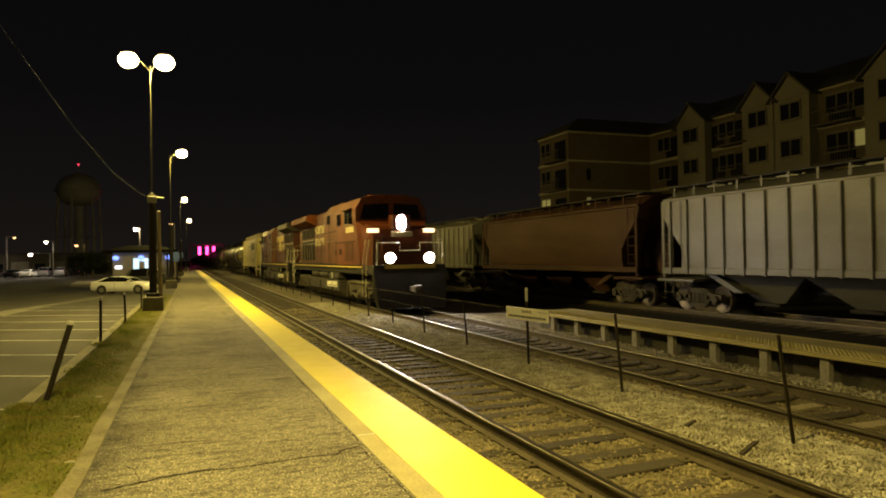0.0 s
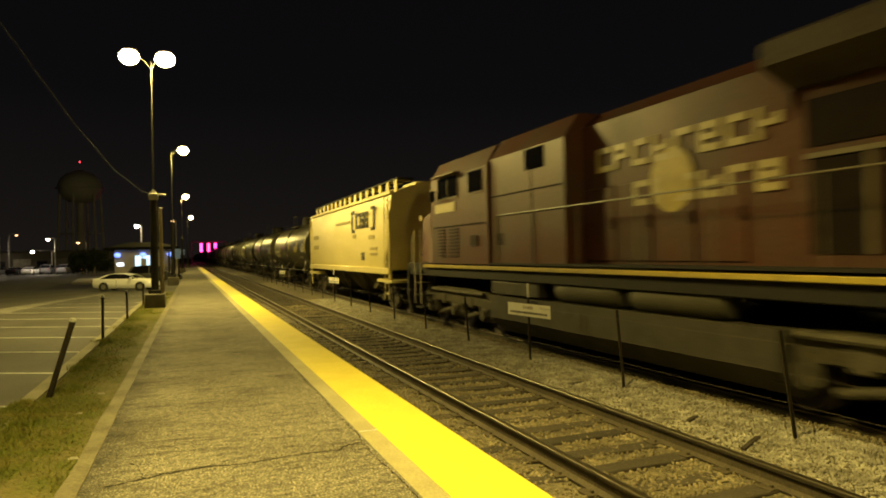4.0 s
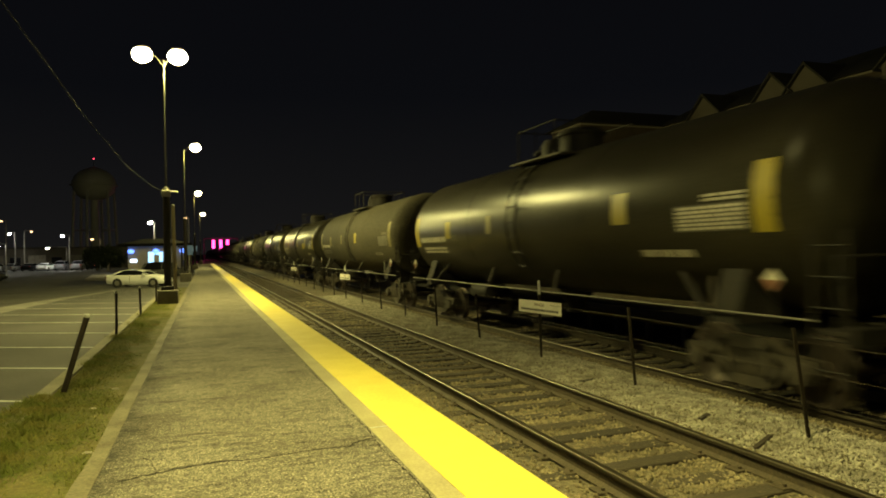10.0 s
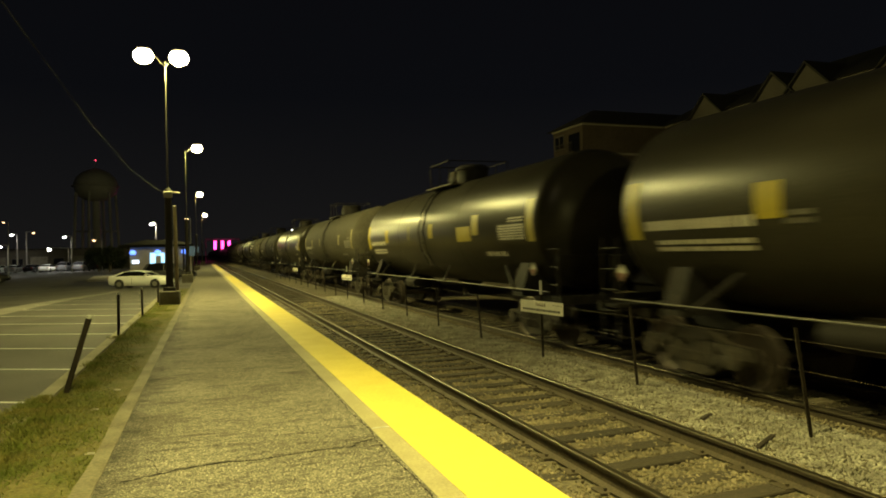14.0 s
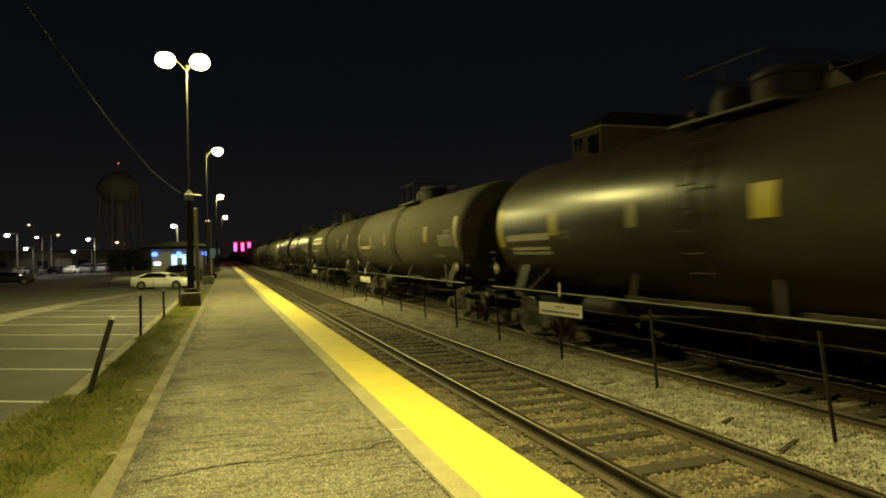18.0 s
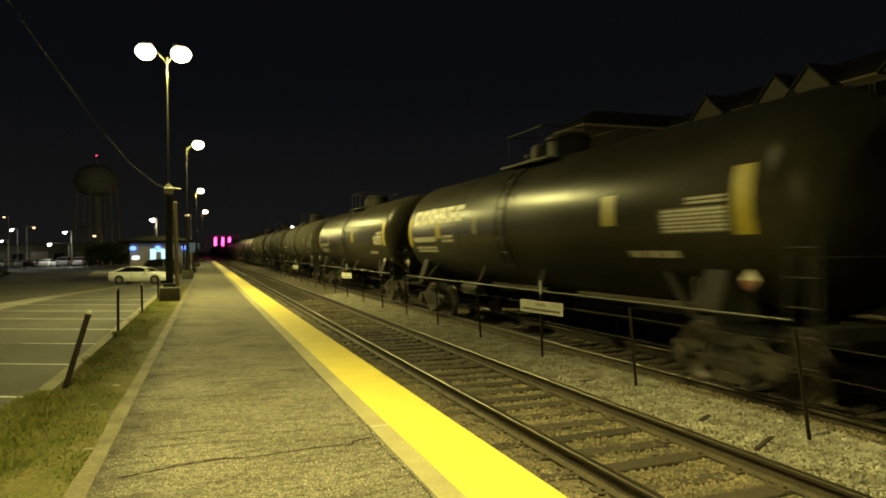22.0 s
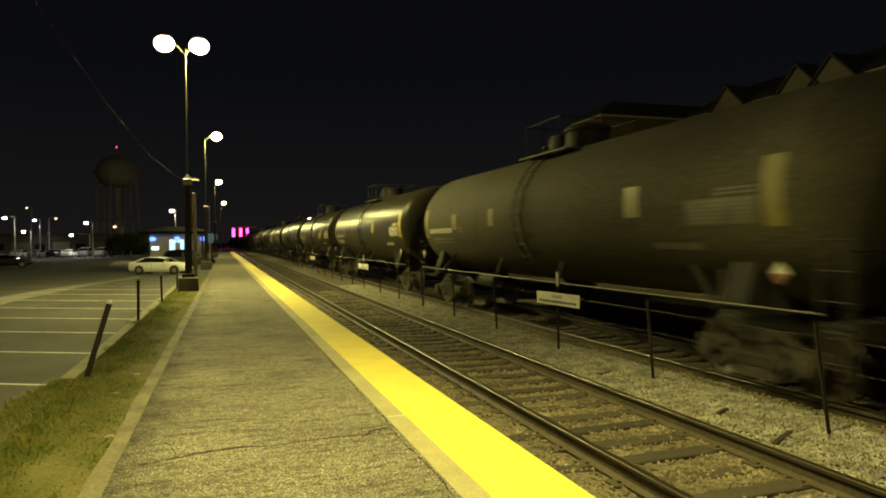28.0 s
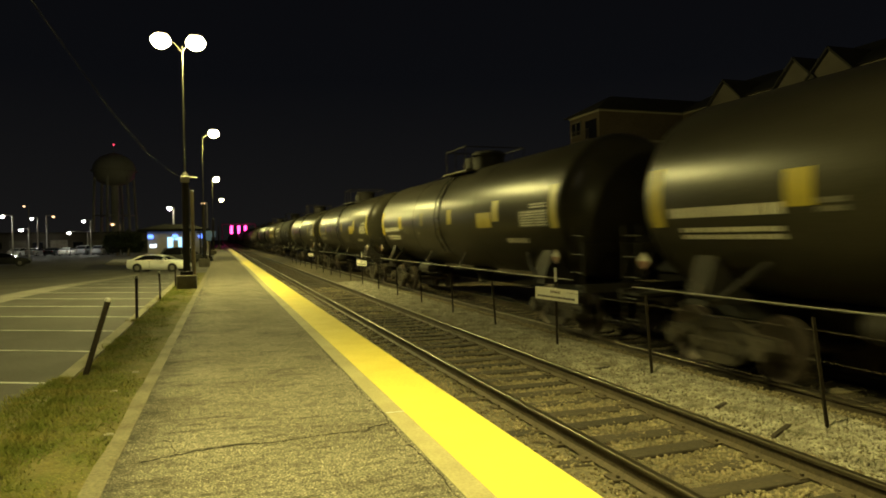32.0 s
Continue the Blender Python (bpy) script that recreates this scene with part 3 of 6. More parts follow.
def danger_sign(y):
    s = thing("warning_sign", "white warning sign on a steel fence post", "sign", (FENCE_X, y, Z_MID), "fence signs")
    part("post", Geo().box(-0.022, 0.022, -0.006, 0.006, -0.25, 1.45).box(-0.006, 0.006, -0.006, 0.024, -0.25, 1.45), POST_STEEL, s, at=pose(0, 0, 0, 0, -1.0, 0))
    part("tip", Geo().box(-0.024, 0.024, -0.008, 0.008, 1.2, 1.46), PAINT_WHITE, s, "paint-worn pale tip", at=pose(0, 0, 0, 0, -1.0, 0))
    panel = part("panel", Geo().box(-0.71, 0.71, -0.006, 0.006, -0.118, 0.118, 0.003), SIGN_WHITE, s, at=pose(-0.035, -0.02, 0.955, 0, 0, -84))
    part("lettering", text_mesh("DANGER", 0.085, INK_RED), None, panel, "dull red lettering", at=pose(0, -0.0075, 0.045, 90, 0, 0))
    lines = Geo()
    for k in range(1):
        x = -0.62
        r2 = random.Random(3 + k)
        while x < 0.6:
            w = r2.uniform(0.03, 0.085)
            lines.box(x, min(x + w, 0.62), -0.0085, -0.006, -0.072, -0.032)
            x += w + 0.018
    part("small_print", lines, INK, panel)
    return s


for y in (11.5, 29.7, 47.0):
    danger_sign(y)


# ---- lamp posts ----
def lamp_head(parent, x, y, z, lens, label=""):
    """A drop-globe head: a bright refractor below and within a shallow dark cover."""
    h = part("lamp_head", Geo().turned([(0.24, 0.22), (0.27, 0.26), (0.18, 0.32), (0.07, 0.35), (0.02, 0.355)], at=(x, y, z), seg=20), POLE_DARK, parent, label)
    # globe drawn larger than a real refractor, to hold the lamp's glare
    globe = [(0.35 * math.sin(a), 0.01 - 0.28 * math.cos(a)) for a in (math.pi * k / 14 for k in range(1, 13))]
    part("lens", Geo().turned([(0.02, -0.27)] + globe, at=(x, y, z), seg=22), lens, h, "glowing glass refractor")


def platform_lamp(y, heads, px, label, top=8.95):
    """A tall pole on a concrete base, with arms to the heads given as x offsets."""
    t = thing("lamp_post", label, "street lamp", (px, y, Z_LOT), "platform lamps")
    part("base", Geo().box(-0.36, 0.36, -0.36, 0.36, -0.2, 0.58, 0.03), FOOTING, t, "square stained concrete footing")
    part("base_plate", Geo().box(-0.22, 0.22, -0.22, 0.22, 0.58, 0.72, 0.02), POLE_DARK, t)
    part("lower_shaft", Geo().tube((0, 0, 0.7), (0, 0, 4.3), 0.135, 0.12, 12), POLE_DARK, t, "dark bronze lower shaft")
    part("pole", Geo().tube((0, 0, 4.3), (0, 0, top + 0.15), 0.032, 0.018, 12), POLE_BRONZE, t)
    part("collar", Geo().turned([(0.05, 4.26), (0.125, 4.28), (0.11, 4.34), (0.05, 4.40)], seg=14), POLE_DARK, t)
    for hx in heads:
        part("arm", Geo().pipe([(0, 0, top - 0.1), (hx * 0.35, 0, top + 0.22), (hx * 0.8, 0, top + 0.5), (hx, 0, top + 0.62)], 0.016, 6), POLE_BRONZE, t)
        lamp_head(t, hx, 0, 9.12 - Z_LOT, LENS_WARM)
    return t


platform_lamp(27.2, (-0.74, 0.48), -1.12, "tall twin-headed platform lamp glowing warm yellow")
platform_lamp(50.0, (0.77,), -0.90, "tall single-headed platform lamp glowing warm yellow")
platform_lamp(87.8, (0.50,), -0.52, "tall single-headed platform lamp glowing warm yellow")
platform_lamp(133.8, (0.60,), 0.18, "tall single-headed platform lamp glowing warm yellow")
platform_lamp(4.5, (2.30,), -1.75, "tall long-armed platform lamp glowing warm yellow")
platform_lamp(-25.0, (0.60,), -1.20, "tall single-headed platform lamp glowing warm yellow")

# ---- train materials ----
TANK_BLACK = material("glossy_black_tank", (0.026, 0.0235, 0.0165), 0.33, spec=0.11, other=(0.038, 0.0345, 0.025), scale=1.0, mix=0.8, grain=30, grain_amount=0.18, bump=0.02, stretch=(1, 0.35, 1.6), rough_vary=0.06)
TANK_DULL = material("dusty_black_tank", (0.058, 0.053, 0.039), 0.72, spec=0.06, other=(0.08, 0.073, 0.054), scale=0.8, mix=0.9, grain=18, grain_amount=0.25, bump=0.05, stretch=(1, 0.35, 1.6), rough_vary=0.12)
FRAME = material("car_underframe", (0.013, 0.0115, 0.010), 0.75, other=(0.026, 0.021, 0.016), scale=3, mix=0.7, grain=30, grain_amount=0.3, bump=0.15, spec=0.25)
TRUCK = material("cast_truck_steel", (0.045, 0.039, 0.03), 0.75, metal=0.1, other=(0.075, 0.062, 0.044), scale=4, mix=0.7, grain=30, grain_amount=0.3, bump=0.2, spec=0.3)
WHEEL = material("wheel_steel", (0.12, 0.10, 0.085), 0.5, metal=0.7, other=(0.08, 0.06, 0.045), scale=4, mix=0.6, grain=30, grain_amount=0.2, bump=0.1)
MARK_YELLOW = material("reflective_yellow", (0.31, 0.245, 0.005), 0.5, other=(0.21, 0.165, 0.008), scale=3, mix=0.5, grain=40, grain_amount=0.1, bump=0.02)
MARK_YELLOW_OLD = material("dulled_yellow", (0.165, 0.136, 0.03), 0.6, other=(0.08, 0.068, 0.03), scale=3, mix=0.7, grain=40, grain_amount=0.15, bump=0.02)
MARK_WHITE_OLD = material("faded_stencil_white", (0.12, 0.11, 0.085), 0.7, other=(0.07, 0.064, 0.05), scale=3, mix=0.7, grain=40, grain_amount=0.15, bump=0.02)
STENCIL_GROUND = material("grey_stencil_ground", (0.075, 0.069, 0.052), 0.6, other=(0.05, 0.046, 0.035), scale=3, mix=0.6, grain=40, grain_amount=0.15, bump=0.02)
LETTER_WHITE = material("lettering_white", (0.74, 0.71, 0.60), 0.6, other=(0.5, 0.48, 0.42), scale=3, mix=0.5, grain=40, grain_amount=0.08, bump=0.02)
MARK_WHITE = material("stencil_white", (0.50, 0.47, 0.39), 0.6, other=(0.33, 0.31, 0.255), scale=3, mix=0.6, grain=40, grain_amount=0.1, bump=0.02)
PLACARD_RED = material("placard_red", (0.20, 0.085, 0.05), 0.6, bump=0)
HOPPER_TAN = material("yellow_tan_hopper_paint", (0.56, 0.475, 0.22), 0.42, spec=0.25, other=(0.45, 0.38, 0.17), scale=0.8, mix=0.6, grain=14, grain_amount=0.06, bump=0.03, stretch=(1, 0.4, 1.8))
# shade below the sill, put into a dark brown for the lead hopper's bays
BAY_SHADE = material("shaded_underbody", (0.075, 0.062, 0.032), 0.85, other=(0.035, 0.03, 0.018), scale=1.2, mix=0.9, grain=16, grain_amount=0.3, bump=0.2, spec=0.15)
HOPPER_GREY = material("pale_grey_hopper_paint", (0.098, 0.092, 0.075), 0.5, other=(0.07, 0.063, 0.05), scale=0.8, mix=0.7, grain=14, grain_amount=0.08, bump=0.03, stretch=(1, 0.4, 1.8))
HOPPER_BROWN = material("brown_hopper_paint", (0.044, 0.017, 0.0075), 0.68, spec=0.2, other=(0.031, 0.014, 0.007), scale=0.8, mix=0.7, grain=14, grain_amount=0.1, bump=0.03, stretch=(1, 0.4, 1.8))
LOCO_RED = material("loco_red_paint", (0.125, 0.030, 0.008), 0.55, other=(0.098, 0.032, 0.010), scale=0.9, mix=1.0, stretch=(1, 0.8, 0.5), spec=0.2, grain=9, grain_amount=0.28, bump=0.04)
LOCO_OLD = material("faded_loco_red", (0.10, 0.034, 0.019), 0.45, spec=0.2, other=(0.07, 0.048, 0.036), scale=0.8, mix=0.8, grain=20, grain_amount=0.15, bump=0.03)
LOCO_ROOF = material("loco_red_roof", (0.165, 0.043, 0.013), 0.6, spec=0.1, other=(0.07, 0.032, 0.015), scale=1.2, mix=0.7, grain=20, grain_amount=0.2, bump=0.05)
LOCO_GREY = material("loco_grey_roof", (0.068, 0.056, 0.042), 0.6, spec=0.15, other=(0.036, 0.03, 0.024), scale=1.2, mix=0.7, grain=20, grain_amount=0.2, bump=0.05)
LOCO_YELLOW = material("loco_yellow_stripe", (0.44, 0.33, 0.065), 0.5, other=(0.28, 0.2, 0.05), scale=2, mix=0.6, grain=30, grain_amount=0.1, bump=0.02)
LOCO_CREAM = material("loco_cream_lettering", (0.50, 0.41, 0.20), 0.5, other=(0.34, 0.27, 0.13), scale=2, mix=0.6, grain=30, grain_amount=0.1, bump=0.02)

# ---- running gear ----
WHEEL_ME = Geo().tube((-0.9, 0, 0), (0.9, 0, 0), 0.085, seg=12)
for s in (-1, 1):
    WHEEL_ME.turned([(0.06, s * 0.64), (0.30, s * 0.665), (0.39, s * 0.675), (0.475, s * 0.675), (0.475, s * 0.695), (0.455, s * 0.705), (0.450, s * 0.80), (0.40, s * 0.80), (0.36, s * 0.775), (0.15, s * 0.75), (0.13, s * 0.80), (0.06, s * 0.80)], axis="x", seg=26)
    WHEEL_ME.box(s * 0.795 - 0.006, s * 0.795 + 0.006, -0.03, 0.03, 0.16, 0.34)
WHEEL_ME = WHEEL_ME.mesh("wheelset", WHEEL)


def side_frame_mesh(name, base, thick=0.16):
    """A cast side frame: two pedestal ends, an arch and a sprung window."""
    g, b = Geo(), base / 2
    top = [(-b - 0.24, 0.02), (-b - 0.24, 0.17), (-b + 0.22, 0.20), (-0.38, 0.36), (0.38, 0.36), (b - 0.22, 0.20), (b + 0.24, 0.17), (b + 0.24, 0.02), (b - 0.2, 0.0), (0.42, 0.20), (-0.42, 0.20), (-b + 0.2, 0.0)]
    g.prism(top, "x", -thick / 2, thick / 2)
    low = [(-b + 0.2, 0.02), (-0.46, -0.22), (-0.30, -0.30), (0.30, -0.30), (0.46, -0.22), (b - 0.2, 0.02), (b - 0.32, 0.02), (0.34, -0.16), (-0.34, -0.16), (-b + 0.32, 0.02)]
    g.prism(low, "x", -thick / 2, thick / 2)
    for s in (-1, 1):
        g.box(-thick / 2, thick / 2, s * 0.40 - 0.06, s * 0.40 + 0.06, -0.2, 0.28)
        g.turned([(0.05, -0.16), (0.14, -0.15), (0.14, -0.05), (0.12, 0.0)], axis="x", seg=12, at=(-0.02, s * b, 0))
        g.turned([(0.05, 0.16), (0.14, 0.15), (0.14, 0.05), (0.12, 0.0)], axis="x", seg=12, at=(0.02, s * b, 0))
    for k in (-0.22, 0.0, 0.22):
        g.turned([(0.085, -0.16), (0.10, -0.10), (0.085, -0.04), (0.10, 0.02), (0.085, 0.08), (0.10, 0.14), (0.085, 0.2)], seg=10, at=(0, k, 0))
    return g.mesh(name, TRUCK)


SIDE_ME = side_frame_mesh("side_frame", 1.78)
BOLSTER_ME = Geo().box(-1.05, 1.05, -0.2, 0.2, 0.42, 0.72, 0.03).tube((0, 0, 0.7), (0, 0, 0.86), 0.2, seg=14).mesh("truck", FRAME)
WHEELSETS = []


def truck(parent, y):
    t = part("truck", BOLSTER_ME, None, parent, at=(0, y, 0))
    for s in (-1, 1):
        part("side_frame", SIDE_ME, None, t, at=(s * 1.0, 0, 0.46))
        w = part("wheelset", WHEEL_ME, None, t)
        w.matrix_parent_inverse = Matrix.Translation((0, s * 0.89, 0.457))
    return t


COUPLER_ME = Geo().box(-0.09, 0.09, -0.05, 0.62, -0.10, 0.10, 0.02).box(-0.17, 0.13, 0.55, 0.80, -0.16, 0.16, 0.04).box(0.02, 0.18, 0.72, 0.92, -0.13, 0.13, 0.04).mesh("coupler", TRUCK)


def couplers(parent, half, z=0.86):
    part("coupler", COUPLER_ME, None, parent, at=pose(0, half - 0.85, z))
    part("coupler", COUPLER_ME, None, parent, at=pose(0, -half + 0.85, z, 0, 0, 180))


def ladder(x, y, z0, z1, w=0.42, rungs=7, r=0.014, out=0.0):
    g = Geo()
    for s in (-1, 1):
        g.tube((x, y + s * w / 2, z0), (x, y + s * w / 2, z1), r * 1.3, seg=5)
    for i in range(rungs):
        z = z0 + (z1 - z0) * (i + 0.5) / rungs
        g.tube((x, y - w / 2, z), (x, y + w / 2, z), r, seg=5)
    return g


# ---- tank cars ----
TANK_R, TANK_Z = 1.52, 2.62


def shell_patch(g, y0, y1, a0, a1, side=-1, lift=0.006, steps=6):
    """A thin plate that hugs the shell, between heights given as angles above the axis."""
    rings = []
    for i in range(steps + 1):
        a = radians(a0 + (a1 - a0) * i / steps)
        r = TANK_R + lift
        x, z = side * r * math.cos(a), TANK_Z + r * math.sin(a)
        rings.append([(x, y0, z), (x, y1, z)])
    o = len(g.v)
    for r in rings:
        g.v.extend(r)
    for i in range(steps):
        g.f.append((o + 2 * i, o + 2 * i + 1, o + 2 * i + 3, o + 2 * i + 2))
    return g


def bars(g, y0, y1, a0, a1, rows, seed, wmin=0.06, wmax=0.2, gap=0.04):
    """Rows of plain bars in place of small lettering."""
    r = random.Random(seed)
    h = (a1 - a0) / rows
    for k in range(rows):
        y = y0
        while y < y1 - 0.03:
            w = min(r.uniform(wmin, wmax), y1 - y)
            shell_patch(g, y, y + w, a0 + h * (k + 0.18), a0 + h * (k + 0.82), steps=2)
            y += w + gap
    return g


def tank_car(pitch, paint, style, mid=0):
    """style: 'plain', 'yellow' (reflective panels) or 'letters' (large white lettering)."""
    dull = paint is TANK_DULL
    words = ("dusty" if dull else "glossy") + {"plain": " black tank car with few markings", "yellow": " black tank car with yellow reflective panels", "letters": " black tank car with large white block shapes"}[style]
    car = thing("tank_car", words, "tank car", group="tank cars of the freight train")
    half = pitch / 2
    ht = half - 0.95
    prof = [(0.02, -ht)]
    for i in range(1, 9):
        a = math.pi / 2 * i / 8
        prof.append((TANK_R * math.sin(a), -ht + 0.62 * (1 - math.cos(a))))
    body = prof + [(r, -h) for r, h in reversed(prof)]
    part("tank", Geo().turned(body, axis="y", seg=44, at=(0, 0, TANK_Z)), paint, car)
    for y in (-ht + 0.66, -ht * 0.36, 0.0, ht * 0.36, ht - 0.66):
        part("weld_seam", Geo().turned([(TANK_R - 0.01, y - 0.02), (TANK_R + 0.006, y - 0.008), (TANK_R + 0.006, y + 0.008), (TANK_R - 0.01, y + 0.02)], axis="y", seg=44, at=(0, 0, TANK_Z), caps=False), paint, car)
    for s in (-1, 1):
        yb = s * (half - 2.55)
        part("draft_sill", Geo().box(-0.33, 0.33, *sorted((s * (half - 0.75), s * (half - 4.2))), 0.72, 1.08, 0.02), FRAME, car)
        cradle = [(-1.42, 1.02), (1.42, 1.02), (1.42, 1.16), (1.22, 1.75), (0.9, 1.42), (0.4, 1.16), (-0.4, 1.16), (-0.9, 1.42), (-1.22, 1.75), (-1.42, 1.16)]
        part("body_bolster", Geo().prism(cradle, "y", yb - 0.22, yb + 0.22), FRAME, car)
        part("end_platform", Geo().box(-1.4, 1.4, *sorted((s * (half - 0.65), s * (half - 1.15))), 1.02, 1.08, 0.01).box(-1.45, 1.45, *sorted((s * (half - 0.62), s * (half - 0.68))), 0.95, 1.12), FRAME, car)
        for sx in (-1, 1):
            part("end_ladder", ladder(sx * 1.42, s * (half - 0.95), 0.45, 2.2, 0.45, 5), FRAME, car)
            part("strut", Geo().tube((sx * 1.38, yb - s * 0.3, 1.05), (sx * 1.15, yb - s * 1.15, 1.66), 0.045, seg=6), FRAME, car)
        part("end_handrail", Geo().pipe([(-1.35, s * (half - 0.9), 1.06), (-1.35, s * (half - 0.9), 1.9), (1.35, s * (half - 0.9), 1.9), (1.35, s * (half - 0.9), 1.06)], 0.02), FRAME, car)
        truck(car, yb)
    couplers(car, half)
    part("side_rail", Geo().pipe([(-1.47, -half + 1.1, 1.18), (-1.47, half - 1.1, 1.18)], 0.013), POLE_GREY, car)
    part("side_rail", Geo().pipe([(1.47, -half + 1.1, 1.18), (1.47, half - 1.1, 1.18)], 0.02), FRAME, car)
    for sx in (-1, 1):
        arc = [(sx * (TANK_R + 0.10) * math.cos(radians(a)), 0, TANK_Z + (TANK_R + 0.10) * math.sin(radians(a))) for a in (-40, -20, 0, 20, 40, 60, 72)]
        g = Geo()
        for dy in (-0.23, 0.23):
            g.pipe([(p[0], dy, p[2]) for p in arc], 0.018, 5)
        for a in range(-36, 72, 12):
            x, z = sx * (TANK_R + 0.10) * math.cos(radians(a)), TANK_Z + (TANK_R + 0.10) * math.sin(radians(a))
            g.tube((x, -0.23, z), (x, 0.23, z), 0.014, seg=5)
        part("side_ladder", g, FRAME, car)
    top = TANK_Z + TANK_R
    part("manway", Geo().turned([(0.48, top - 0.08), (0.48, top + 0.34), (0.52, top + 0.36), (0.52, top + 0.42), (0.40, top + 0.50), (0.05, top + 0.53)], seg=22, at=(0, -0.35, 0)), FRAME, car)
    part("valve_housing", Geo().turned([(0.36, top - 0.06), (0.36, top + 0.30), (0.30, top + 0.42), (0.05, top + 0.46)], seg=18, at=(0, 0.75, 0)), FRAME, car)
    part("vent", Geo().turned([(0.10, top - 0.04), (0.10, top + 0.22), (0.14, top + 0.24), (0.12, top + 0.34), (0.02, top + 0.36)], seg=12, at=(0.15, 1.9, 0)), FRAME, car)
    for sx in (-1, 1):
        part("top_walkway", Geo().box(*sorted((sx * 0.62, sx * 1.02)), -1.15, 1.15, top - 0.16, top - 0.12), TRUCK, car, "grated top walkway")
    for sx in (-1, 1):
        part("top_handrail", Geo().pipe([(sx * 0.95, -0.85, top - 0.14), (sx * 0.95, -0.85, top + 0.58), (sx * 0.95, 0.85, top + 0.58), (sx * 0.95, 0.85, top - 0.14)], 0.016), FRAME, car)
        part("handrail_post", Geo().tube((sx * 0.95, 0.0, top - 0.14), (sx * 0.95, 0.0, top + 0.58), 0.014, seg=5), FRAME, car)
    for y in (-0.85, 0.85):
        part("gate_rail", Geo().tube((-0.95, y, top + 0.58), (0.95, y, top + 0.58), 0.016, seg=5), FRAME, car)
    part("bottom_outlet", Geo().turned([(0.22, 0.62), (0.24, 0.85), (0.36, 1.0), (0.40, 1.16)], seg=14), FRAME, car)
    part("air_reservoir", Geo().turned([(0.02, -0.6), (0.17, -0.56), (0.2, -0.45), (0.2, 0.45), (0.17, 0.56), (0.02, 0.6)], axis="y", seg=12, at=(-0.72, half * 0.42, 0.92)), FRAME, car)
    for y in (-ht + 1.75, -1.6, 1.6, ht - 1.75):
        part("rail_bracket", Geo().tube((-1.47, y, 1.15), (-1.12, y + 0.4, 1.6), 0.03, seg=6), TRUCK, car)
    # markings on the platform side; f runs from the front shoulder, r from the rear one
    sh = ht - 0.62
    f, r = (lambda d: -sh + d), (lambda d: sh - d)
    dim = MARK_WHITE_OLD if dull else MARK_WHITE
    amber = MARK_YELLOW_OLD if dull else MARK_YELLOW
    part("front_panel", shell_patch(Geo(), f(0.02), f(0.36), -16, 18), amber, car, "tall yellow reflective panel")
    part("rear_panel", shell_patch(Geo(), r(0.36), r(0.02), -18, 16), amber, car, "tall yellow reflective panel")
    part("square_panel", shell_patch(Geo(), r(3.12), r(2.72), -10, 7), amber, car, "yellow reflective panel")
    part("reporting_mark", bars(Geo(), r(2.66), r(0.5), -14.5, -6, 1, 2, 0.05, 0.11, 0.03), MARK_WHITE, car, "row of white reporting marks", kind="stuff")
    part("capacity_stencil", bars(Geo(), r(2.6), r(0.7), -26, -18, 2, 3, 0.05, 0.2, 0.03), dim, car, "small white stencilling", kind="stuff")
    part("data_stencil", bars(bars(Geo(), f(0.5), f(1.8), -14, -1, 6, 1, 0.05, 0.17, 0.03), f(0.5), f(1.25), 0.5, 5, 2, 9, 0.05, 0.14, 0.03), dim, car, "rows of small white stencilling", kind="stuff")
    part("data_plate", shell_patch(Geo(), f(0.46), f(1.84), -14.5, -0.5, lift=0.003), STENCIL_GROUND, car, "grey painted stencil ground")
    part("small_stencil", bars(Geo(), r(3.55), r(3.16), -13.5, -6, 2, 4, 0.04, 0.1, 0.02), MARK_WHITE_OLD, car, "small faint stencilled block", kind="stuff")
    part("side_stencil", bars(Geo(), f(1.6), f(2.8), -30, -23, 1, 8), dim, car, "white stencilled line", kind="stuff")
    if mid:
        part("small_panel", shell_patch(Geo(), r(mid + 0.42), r(mid), -8, 9), MARK_YELLOW, car, "yellow reflective panel at mid-length")
    else:
        part("small_panel", shell_patch(Geo(), f(3.0), f(3.42), -8, 11), amber, car, "small yellow reflective panel")
    part("pale_tag", shell_patch(Geo(), r(5.86), r(5.56), -8, 8), MARK_YELLOW_OLD, car, "pale worn yellow tag")
    if style == "yellow" and not mid:
        part("square_panel", shell_patch(Geo(), f(3.5), f(4.5), -13.5, 1), amber, car, "wide yellow reflective panel")
        part("small_panel", shell_patch(Geo(), f(6.5), f(6.9), -8, 8), amber, car, "small yellow reflective panel")
    if style == "letters":
        part("service_stencil", bars(Geo(), r(4.1), r(3.2), -15, -6, 2, 12, 0.04, 0.12, 0.03), dim, car, "small white stencilled block", kind="stuff")
        # six plain white blocks with a dark slot each, in place of a name
        for i in range(6):
            g = Geo()
            y1 = r(0.62 + 0.72 * i)
            for u0, u1, h0, h1 in ((0.0, 0.62, 0.7, 1.0), (0.0, 0.62, 0.0, 0.3), (0.0, 0.2, 0.3, 0.7)):
                shell_patch(g, y1 - u1, y1 - u0, 6.5 + 17 * h0, 6.5 + 17 * h1)
            part("white_block", g, LETTER_WHITE, car, "large white block shape")
    g = Geo()
    for k in range(3):
        g.box(0.62, 1.12, -ht + 0.145, -ht + 0.26, 2.78 + 0.11 * k, 2.83 + 0.11 * k)
    part("head_stencil", g, dim, car, "white bars stencilled on the tank head")
